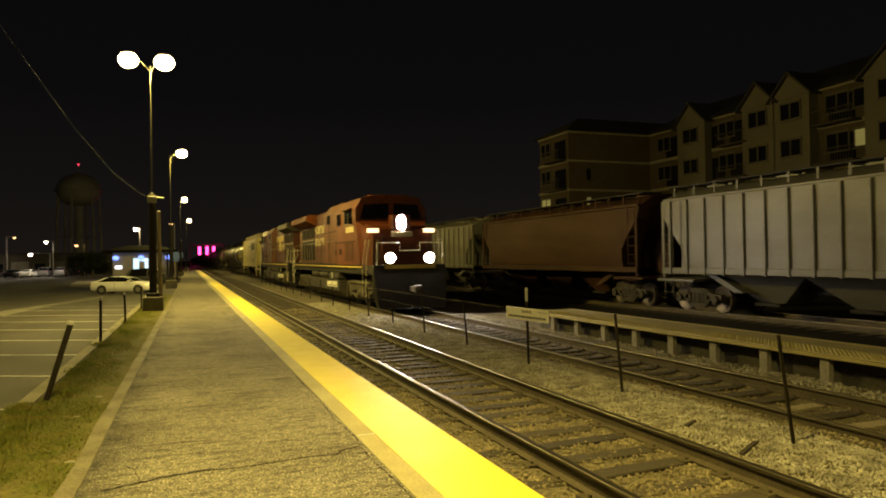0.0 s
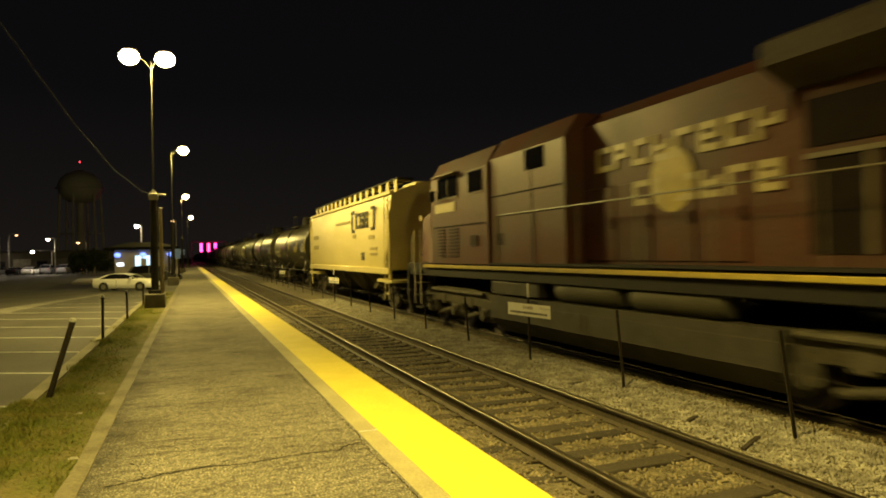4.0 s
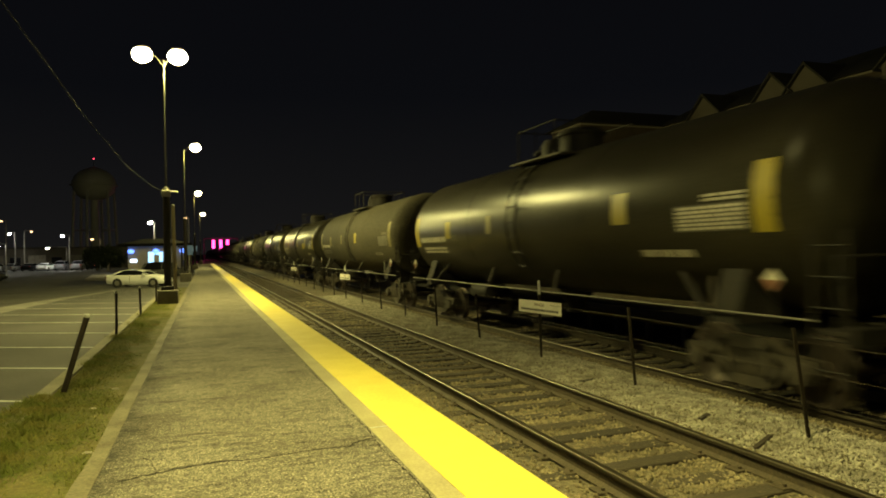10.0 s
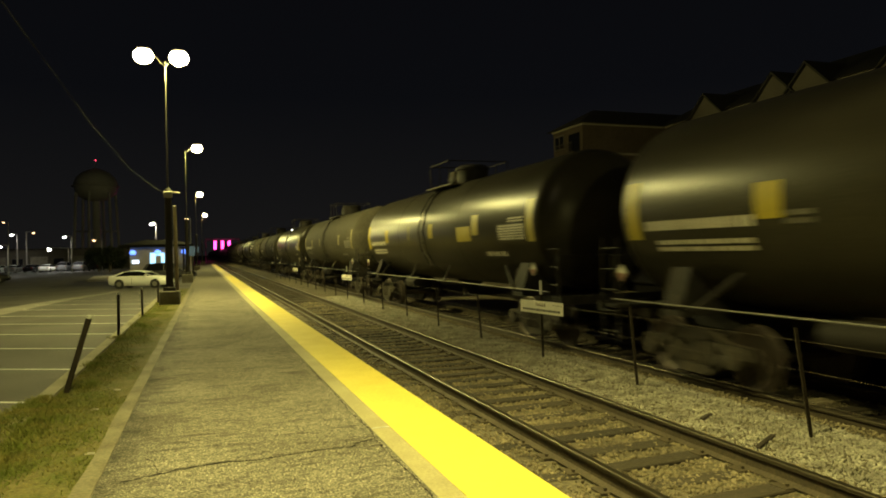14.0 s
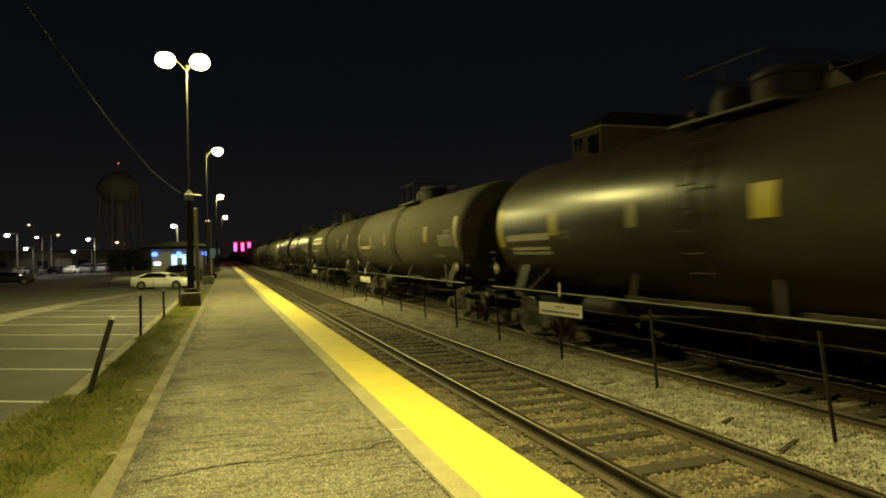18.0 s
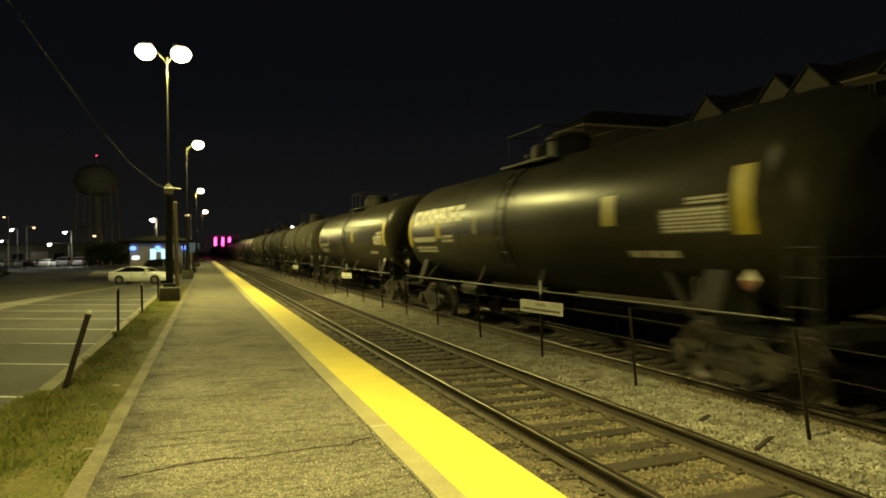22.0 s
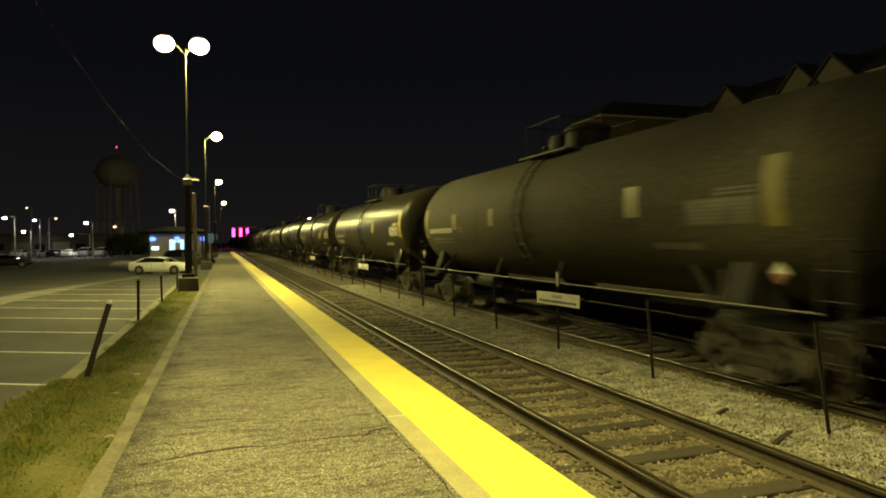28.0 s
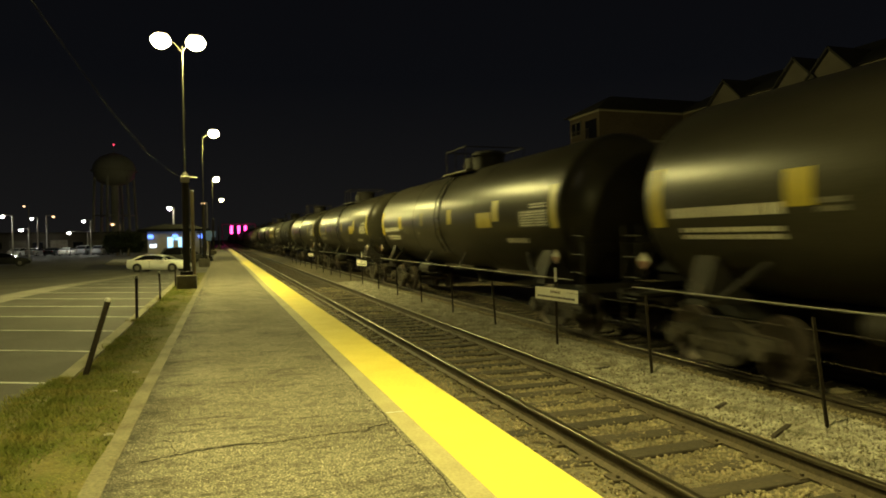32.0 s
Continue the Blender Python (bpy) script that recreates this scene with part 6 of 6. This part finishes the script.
# ---- depot ----
DEPOT_WALL = material("depot_siding", (0.36, 0.32, 0.23), 0.8, other=(0.15, 0.14, 0.115), scale=0.8, mix=0.6, grain=20, grain_amount=0.1, bump=0.1)
DEPOT_ROOF = material("depot_shingles", (0.008, 0.0075, 0.007), 0.95, spec=0.05, other=(0.006, 0.006, 0.006), scale=2, mix=0.6, grain=20, grain_amount=0.3, bump=0.4)
DOOR_LIT = glow("lit_door_interior", (0.40, 0.72, 1.0), 1.5)
d = thing("depot", "small pale station depot with a hipped dark roof", "station building", (0, 0, Z_LOT))
part("plinth", Geo().box(-7.0, -1.2, 69.6, 80.4, -0.6, 0.0, 0.03), CONCRETE, d, "raised concrete floor slab")
part("wall", Geo().box(-6.5, -4.75, 72, 72.25, 0, 2.75).box(-3.3, -1.4, 72, 72.25, 0, 2.75).box(-4.75, -3.3, 72, 72.25, 2.2, 2.75), DEPOT_WALL, d)
part("side_wall", Geo().box(-6.5, -6.25, 72.25, 80, 0, 2.75), DEPOT_WALL, d)
part("side_wall", Geo().box(-1.65, -1.4, 72.25, 80, 0, 2.75), DEPOT_WALL, d)
part("rear_wall", Geo().box(-6.25, -1.65, 79.75, 80, 0, 2.75), DEPOT_WALL, d)
part("roof", Geo().loft([[(-7.3, 71.0, 2.75), (-0.7, 71.0, 2.75), (-0.7, 81, 2.75), (-7.3, 81, 2.75)], [(-7.3, 71.0, 2.95), (-0.7, 71.0, 2.95), (-0.7, 81, 2.95), (-7.3, 81, 2.95)], [(-5.2, 74, 3.5), (-2.8, 74, 3.5), (-2.8, 78, 3.5), (-5.2, 78, 3.5)]]), DEPOT_ROOF, d)
part("fascia", Geo().box(-7.32, -0.68, 70.95, 71.0, 2.74, 2.98), DEPOT_ROOF, d)
door = part("door", Geo().box(-4.72, -3.33, 72.12, 72.18, 0.0, 2.18), DOOR_LIT, d, "brightly lit glazed entrance")
for x in (-4.74, -4.05, -3.36):
    part("mullion", Geo().box(x - 0.03, x + 0.03, 72.08, 72.12, 0, 2.2), DEPOT_WALL, door)
part("poster", Geo().box(-4.2, -3.7, 72.06, 72.1, 0.4, 1.9, 0.01), TAN, door, "tan notice board in the entrance")
for x in (-6.2, -3.98, -1.55):
    part("wall_lamp", Geo().turned([(0.2, -0.2), (0.3, 0.0), (0.2, 0.18), (0.04, 0.22)], seg=12, at=(x, 71.65, 2.25)), LENS_BLUE, d, "glowing blue-white wall lamp")
    lamp(x, 71.3, 2.2, 2, BLUE, 0.15)
part("window", Geo().box(-6.3, -5.7, 71.96, 71.99, 1.2, 1.5), glow("lit_window", (0.6, 0.75, 1.0), 3.0), d, "small lit window")
sh = thing("shelter", "narrow dark waiting shelter beside the platform", "shelter", (-1.0, 64.0, Z_LOT))
for x in (-0.5, 0.3):
    for y in (0, 3.2):
        part("post", Geo().box(x - 0.05, x + 0.05, y - 0.05, y + 0.05, 0, 2.5), POLE_DARK, sh)
part("roof", Geo().box(-0.8, 0.5, -0.4, 3.6, 2.5, 2.62, 0.03), POLE_DARK, sh)
part("panel", Geo().box(-0.52, -0.48, 0, 3.2, 0.3, 2.2), DARK_GLASS, sh)
BLUE_SIGN = material("blue_sign_paint", (0.03, 0.07, 0.25), 0.5, bump=0)
for y, z in ((56.0, 2.2), (95.0, 2.6)):
    sg = thing("platform_sign", "blue station sign panel on a steel post", "sign", (-0.75 if y < 60 else -0.55, y, -0.1))
    part("post", Geo().tube((0, 0, -0.1), (0, 0, z + 0.35), 0.035, seg=8), POLE_GREY, sg)
    part("panel", Geo().box(-0.28, 0.28, -0.045, -0.02, z - 0.4, z + 0.35, 0.01), BLUE_SIGN, sg)

# ---- water tower ----
TOWER = material("water_tower_paint", (0.26, 0.255, 0.24), 0.7, other=(0.2, 0.195, 0.18), scale=0.2, mix=0.6, grain=3, grain_amount=0.1, bump=0)
wt = thing("water_tower", "pale multi-legged water tower with a red beacon", "water tower", (-25.6, 198.0, 0))
part("tank", Geo().turned([(1.2, 16.4), (2.6, 16.7), (4.0, 17.5), (4.9, 18.8), (5.2, 20.2), (5.2, 21.2), (4.6, 22.6), (3.2, 23.9), (1.4, 24.7), (0.3, 25.0)], seg=28), TOWER, wt)
part("balcony", Geo().turned([(5.2, 20.1), (5.75, 20.15), (5.75, 20.3), (5.2, 20.35)], seg=28, caps=False), TOWER, wt)
part("mast", Geo().tube((0, 0, 24.9), (0, 0, 26.9), 0.09, 0.06, 6), TOWER, wt)
part("riser", Geo().tube((0, 0, -0.6), (0, 0, 17), 1.0, seg=14), TOWER, wt)
for i in range(6):
    a = math.pi / 3 * i + 0.3
    part("leg", Geo().tube((5.5 * math.cos(a), 5.5 * math.sin(a), -0.6), (4.7 * math.cos(a), 4.7 * math.sin(a), 18.6), 0.36, 0.32, 8), TOWER, wt)
    b = math.pi / 3 * (i + 1) + 0.3
    part("brace", Geo().tube((5.2 * math.cos(a), 5.2 * math.sin(a), 8.5), (5.2 * math.cos(b), 5.2 * math.sin(b), 8.5), 0.12, seg=6), TOWER, wt)
part("beacon", Geo().turned([(0.12, 26.95), (0.15, 27.2), (0.06, 27.35)], seg=10), TOWER_RED, wt, "red warning beacon")


# ---- trees and hedges in the dark ----
LEAF = material("dark_leaf", (0.028, 0.036, 0.018), 0.7, spec=0.1, other=(0.018, 0.024, 0.012), scale=0.6, mix=0.8, grain=4, grain_amount=0.3, bump=0)


def tree(x, y, height, spread, seed, label):
    t = thing("tree", label, "tree", (x, y, -0.6), "trees beyond the car park")
    r = random.Random(seed)
    trunk = Geo().tube((0, 0, 0), (0.1, 0, height * 0.5), 0.2, 0.12, 8)
    tips = []
    for i in range(9):
        a, e = r.uniform(0, 6.28), r.uniform(0.25, 1.2)
        p = (math.cos(a) * math.cos(e) * spread * r.uniform(0.5, 0.9), math.sin(a) * math.cos(e) * spread * r.uniform(0.5, 0.9), height * r.uniform(0.5, 0.85))
        trunk.tube((0.05, 0, height * r.uniform(0.28, 0.48)), p, 0.07, 0.025, 6)
        tips.append(p)
    part("trunk", trunk, WOOD_POLE, t)
    rnd = np.random.default_rng(seed)
    centres = np.array(tips * 4) + rnd.normal(0, spread * 0.28, (36, 3))
    n = 2600
    c = centres[rnd.integers(0, 36, n)] + rnd.normal(0, spread * 0.17, (n, 3))
    c[:, 2] = np.maximum(c[:, 2], 0.6)
    v = (c[:, None] + rnd.normal(0, 0.16, (n, 3, 3))).reshape(-1, 3)
    tagged(new("crown", fast_mesh("crown", v, np.arange(3 * n).reshape(-1, 3), LEAF)), "ragged dark leafy crown").parent = t


for i, (x, y, hh, sp) in enumerate(((-13.5, 118, 3.4, 2.0), (-15.6, 122, 3.2, 2.0), (-8.2, 112, 3.4, 1.8))):
    tree(x, y, hh, sp, 40 + i, "dark leafy shrub at the car park's edge")

# ---- long low building beyond the parked cars ----
SHED = material("dark_shed_siding", (0.05, 0.044, 0.035), 0.9, other=(0.032, 0.029, 0.024), scale=0.3, mix=0.7, grain=6, grain_amount=0.2, bump=0.1, spec=0.1)
shed = thing("warehouse", "long low dark commercial building with a flat roof", "building", (0, 152, -0.6))
part("wall", Geo().box(-78, -12, 0, 14, 0, 4.0), SHED, shed)
part("parapet", Geo().box(-78.2, -11.8, -0.2, 14.2, 4.0, 4.3, 0.03), POLE_DARK, shed)
for k in range(9):
    x = -74 + 7.1 * k
    part("shutter", Geo().box(x, x + 3.0, -0.05, 0.0, 0.1, 2.7), SKIRT if k % 3 else FOOTING, shed, "closed roller shutter")
    part("window", Geo().box(x + 4.0, x + 5.8, -0.04, 0.0, 1.1, 2.3), DARK_GLASS, shed)

# ---- signal bridge ----
sb = thing("signal_bridge", "railway signal bridge with three red signal heads", "railway signal", (0, 260, -0.5))
for x in (1.6, 13.2):
    part("mast", Geo().box(x - 0.2, x + 0.2, -0.2, 0.2, 0, 7.6, 0.03), POLE_DARK, sb)
part("girder", Geo().box(1.4, 13.4, -0.3, 0.3, 7.5, 8.0, 0.03), POLE_DARK, sb)
for az in (1.06, 1.62, 2.13):
    x = 260 * math.tan(radians(az))
    hd = part("signal_head", Geo().box(x - 0.6, x + 0.6, -0.1, 0.12, 4.0, 7.5, 0.05), POLE_DARK, sb)
    for z in (6.75, 5.75, 4.75):
        # lens enlarged so that its disc stands for the red glow around it
        part("lens", Geo().turned([(0.50, -0.16), (0.44, -0.22), (0.02, -0.28)], axis="y", seg=14, at=(x, 0, z)), SIGNAL_RED, hd, "glowing red lens")

lamp(8.0, 254.0, 5.2, 4000, (1.0, 0.05, 0.33), 0.4)

# ---- added lamps, hidden behind the freight cars, to brighten the apartments ----
for x, y in ((34.0, 54.0), (36.0, 33.0), (36.0, 12.0)):
    t = thing("street_lamp", "short street lamp added out of sight to light the apartments", "street lamp", (x, y, -0.6), "street lamps")
    part("pole", Geo().tube((0, 0, 0), (0, 0, 4.6), 0.08, 0.06, 8), POLE_DARK, t)
    part("globe", Geo().turned([(0.05, 4.6), (0.18, 4.68), (0.22, 4.85), (0.14, 5.02), (0.02, 5.06)], seg=12), LENS_ORANGE, t, "glowing globe")
    lamp(x, y, 4.75, 28, (1.0, 0.86, 0.42), 0.2)

# ---- apartment building ----
BRICK = material("apartment_brick", (0.095, 0.074, 0.053), 0.9, spec=0.1, other=(0.07, 0.054, 0.038), scale=0.4, mix=0.6, grain=9, grain_amount=0.2, bump=0.2)
STUCCO = material("pale_gable_siding", (0.135, 0.119, 0.09), 0.85, other=(0.108, 0.095, 0.073), scale=0.5, mix=0.6, grain=9, grain_amount=0.1, bump=0.1)
SASH = material("dull_window_sash", (0.10, 0.088, 0.066), 0.7, other=(0.075, 0.065, 0.05), scale=0.8, mix=0.6, grain=9, grain_amount=0.1, bump=0)
BAND = material("pale_stone_band", (0.27, 0.24, 0.185), 0.85, other=(0.20, 0.18, 0.14), scale=0.8, mix=0.6, grain=9, grain_amount=0.1, bump=0.1)
ROOF = material("dark_shingle_roof", (0.035, 0.032, 0.03), 0.9, other=(0.025, 0.022, 0.02), scale=0.6, mix=0.6, grain=8, grain_amount=0.3, bump=0.3)
LIT = glow("dim_lit_window", (0.85, 0.9, 0.6), 0.035)
apt = thing("apartment_building", "five-storey brick apartment building with gabled bays", "apartment building", (0, 0, -0.6))
FX, EAVE, STOREY = 47.0, 15.0, 3.0
part("main_wall", Geo().box(FX, 62, -30, 60.6, 0, EAVE), BRICK, apt)
part("wing_wall", Geo().box(36.9, 62, 60.6, 66.6, 0, EAVE), BRICK, apt)
part("roof", Geo().loft([[(FX - 0.6, -30, EAVE), (62.6, -30, EAVE), (62.6, 61, EAVE), (FX - 0.6, 61, EAVE)], [(54, -24, 18.6), (55.5, -24, 18.6), (55.5, 61, 18.6), (54, 61, 18.6)]]), ROOF, apt)
part("wing_roof", Geo().loft([[(36.3, 60.0, EAVE), (62, 60.0, EAVE), (62, 67.2, EAVE), (36.3, 67.2, EAVE)], [(40, 63.3, 17.0), (60, 63.3, 17.0), (60, 63.9, 17.0), (40, 63.9, 17.0)]]), ROOF, apt)
for k in range(1, 6):
    z = STOREY * k
    part("band", Geo().box(FX - 0.12, FX, -30, 60.4, z - 0.16, z + 0.12), BAND, apt)
    part("band", Geo().box(36.78, 36.9, 60.5, 66.7, z - 0.16, z + 0.12), BAND, apt)
    part("band", Geo().box(36.8, FX, 60.48, 60.6, z - 0.16, z + 0.06), BAND, apt)
PANE_ME = Geo().box(-0.012, 0.012, -0.44, 0.44, -0.62, 0.62).mesh("pane", DARK_GLASS)
LITPANE_ME = Geo().box(-0.012, 0.012, -0.44, 0.44, -0.62, 0.62).mesh("pane", LIT)
FRAME_ME = Geo()
for a in (-1.02, -0.04, 0.94):
    FRAME_ME.box(-0.09, 0.02, a, a + 0.08, -0.78, 0.78)
FRAME_ME.box(-0.09, 0.02, -1.02, 1.02, 0.70, 0.80).box(-0.12, 0.02, -1.1, 1.1, -0.82, -0.72)
FRAME_ME = FRAME_ME.mesh("window", SASH)


def window(x, y, z, lit=False):
    w = part("window", FRAME_ME, None, apt, at=(x, y, z))
    for s in (-0.5, 0.5):
        part("pane", LITPANE_ME if lit else PANE_ME, None, w, at=(-0.03, s * 0.98, 0))


BALC_ME = Geo().box(-1.2, 0, -1.7, 1.7, -0.1, 0.06, 0.02)
for i in range(15):
    y = -1.66 + 3.32 * i / 14
    BALC_ME.box(-1.19, -1.16, y - 0.012, y + 0.012, 0.06, 1.0)
BALC_ME.box(-1.21, -1.14, -1.7, 1.7, 1.0, 1.06)
BALC_ME = BALC_ME.mesh("balcony", STEEL_DARK)
BDOOR_ME = Geo().box(-0.03, 0.0, -1.1, 1.1, 0.0, 2.1).mesh("balcony_door", DARK_GLASS)
GABLES = ((53.2, 1.9), (44.9, 1.75), (41.5, 1.75), (33.0, 2.1), (24.0, 2.1), (15.0, 2.1))
for gy, gw in GABLES:
    bay = part("bay", Geo().box(FX - 0.9, FX, gy - gw, gy + gw, 0, EAVE - 0.3), STUCCO, apt, "projecting pale bay")
    part("gable", Geo().prism([(gy - gw - 0.15, EAVE - 0.3), (gy + gw + 0.15, EAVE - 0.3), (gy, EAVE + 1.6)], "x", FX - 1.0, FX + 4), STUCCO, apt, "pale gable")
    part("gable_roof", Geo().prism([(gy - gw - 0.45, EAVE - 0.42), (gy - gw - 0.45, EAVE - 0.24), (gy, EAVE + 1.92), (gy + gw + 0.45, EAVE - 0.24), (gy + gw + 0.45, EAVE - 0.42), (gy, EAVE + 1.66)], "x", FX - 1.25, FX + 5), ROOF, apt)
    for k in range(5):
        window(FX - 0.92, gy, STOREY * k + 1.65)
for y in (58.2, 49.4, 38.0, 35.6, 29.0, 27.0, 20.0):
    for k in range(5):
        window(FX - 0.02, y, STOREY * k + 1.65, lit=(y == 35.6 and k == 3) or (y == 49.4 and k == 1))
for y in (56.8, 50.8, 47.9, 37.6, 30.9, 18.0):
    for k in range(1, 5):
        part("balcony_door", BDOOR_ME, None, apt, at=(FX - 0.02, y, STOREY * k + 0.1))
        if y not in (56.8, 50.8):
            part("balcony", BALC_ME, None, apt, at=(FX, y, STOREY * k + 0.02))
for k in range(1, 5):
    part("balcony_door", BDOOR_ME, None, apt, at=(36.88, 62.2, STOREY * k + 0.1))
    part("balcony", BALC_ME, None, apt, at=(36.9, 62.4, STOREY * k + 0.02))
    window(36.88, 65.2, STOREY * k + 1.65, lit=(k == 2))
for k in (1, 2, 3):
    w = part("end_window", Geo().box(39.0, 39.5, 60.56, 60.59, STOREY * k + 1.0, STOREY * k + 2.2), LIT if k == 2 else DARK_GLASS, apt)

# ---- the freight train and the train that crosses it ----
Y_MARK = 15.2
TAIL_TIMES = (5.99, 7.43, 8.96, 10.456, 11.976, 13.50, 15.02, 16.535, 18.02, 19.526, 21.03, 22.523, 24.02, 25.53, 27.04, 28.527, 30.02, 31.51)
FINISH = "gggdggdgddggdddgg"  # glossy or dusty, car by car
STYLES = "ybppyybypllypppby" + "yyplypyyyplypypypyyyplypyp"


def run(t):
    """Metres that the freight train has come by t seconds."""
    return 11.3 * t + 0.016 * t * t


tails = [Y_MARK + run(t) for t in TAIL_TIMES]  # rear shoulders of the tanks
while tails[-1] < 880:
    tails.append(tails[-1] + 18.3)
LOCO_1_FRONT, LOCO_2_FRONT, HOPPER_FRONT = 23.6, 45.7, 67.0
freight = []  # thing, distance of its middle at the start, turned round
freight.append((locomotive(LOCO_2_FRONT - LOCO_1_FRONT, "red diesel locomotive with blazing headlights leading the train", LOCO_RED, LOCO_ROOF), (LOCO_1_FRONT + LOCO_2_FRONT) / 2, 0))
freight.append((locomotive(HOPPER_FRONT - LOCO_2_FRONT, "weathered red diesel locomotive coupled cab to the rear", LOCO_OLD, LOCO_GREY, False, True), (HOPPER_FRONT + LOCO_2_FRONT) / 2, 180))
LEAD = covered_hopper(tails[0] + 0.75 - HOPPER_FRONT, HOPPER_TAN, "covered_hopper", "tan covered hopper car with dark bracketed lettering", "cars behind the locomotives", eave=4.10, crown=4.5, bracket=0.15, bays=BAY_SHADE)
hopper_marks(LEAD, tails[0] + 0.75 - HOPPER_FRONT)
freight.append((LEAD, (tails[0] + 0.75 + HOPPER_FRONT) / 2, 0))
PROTO = {}
for i in range(1, len(tails)):
    style = {"y": "yellow", "p": "plain", "l": "letters", "b": "black"}[STYLES[(i - 1) % len(STYLES)]]
    pitch = min(max(round((tails[i] - tails[i - 1]) * 5) / 5, 16.8), 18.6)
    if i == 1:
        pitch = 17.6  # its front stands close to the hopper car
    mid = {2: 8.97, 4: 8.57, 8: 8.4, 12: 8.85, 16: 9.92}.get(i, 0)
    dusty = FINISH[(i - 1) % len(FINISH)] == "d"
    key = (style, pitch, mid, dusty)
    if key not in PROTO:
        PROTO[key] = car = tank_car(pitch, TANK_DULL if dusty else TANK_BLACK, "plain" if style == "black" else style, mid)
    else:
        car = copy_thing(PROTO[key], Matrix.Identity(4))
    freight.append((car, tails[i] - (pitch / 2 - 1.57), 0))

TRACK_3_CARS = []
for i, (paint, ribs, curved, words) in enumerate(((HOPPER_GREY, 17, False, "pale grey ribbed covered hopper car"), (HOPPER_GREY, 17, False, "pale grey ribbed covered hopper car"), (HOPPER_BROWN, 0, True, "brown covered hopper car with rounded sides"), (HOPPER_GREY, 17, False, "pale grey ribbed covered hopper car"),
                                                   (HOPPER_BROWN, 0, True, "brown covered hopper car with rounded sides"))):
    c = covered_hopper(16.2, paint, "covered_hopper", words, "hopper cars on the far track", ribs, curved)
    TRACK_3_CARS.append((c, 20.7 + 0.65 - 8.1 + 16.2 * (i - 1)))


def motions():
    for ob, mid, turned in freight:
        walk(ob, [(t, pose(TRACKS[1][0], mid - run(t), TRACKS[1][1], 0, 0, turned)) for t in (0, 8, 16, 24, 32)])
    for ob, mid in TRACK_3_CARS:
        walk(ob, [(t, pose(TRACKS[2][0], mid + 3.75 * t, TRACKS[2][1])) for t in (0, 32)])
    # wheelsets roll in step with their train; those of one train share one action
    for cars, roll, span in (([c for c, m, q in freight if not q], lambda t: run(t), 1 / 30), ([c for c, m, q in freight if q], lambda t: -run(t), 1 / 30), ([c for c, m in TRACK_3_CARS], lambda t: -3.75 * t, 0.1)):
        sets = [o for c in cars for o in c.children_recursive if o.name.split(".")[0] == "wheelset"]
        count = round(32 / span)
        walk(sets[0], [(i * span, pose(0, 0, 0, math.degrees(roll(i * span) / 0.457))) for i in range(count + 1)])
        keys = sets[0].animation_data
        for o in sets[1:]:
            o.rotation_mode = "QUATERNION"
            o.animation_data_create()
            o.animation_data.action, o.animation_data.action_slot = keys.action, keys.action_slot


motions()
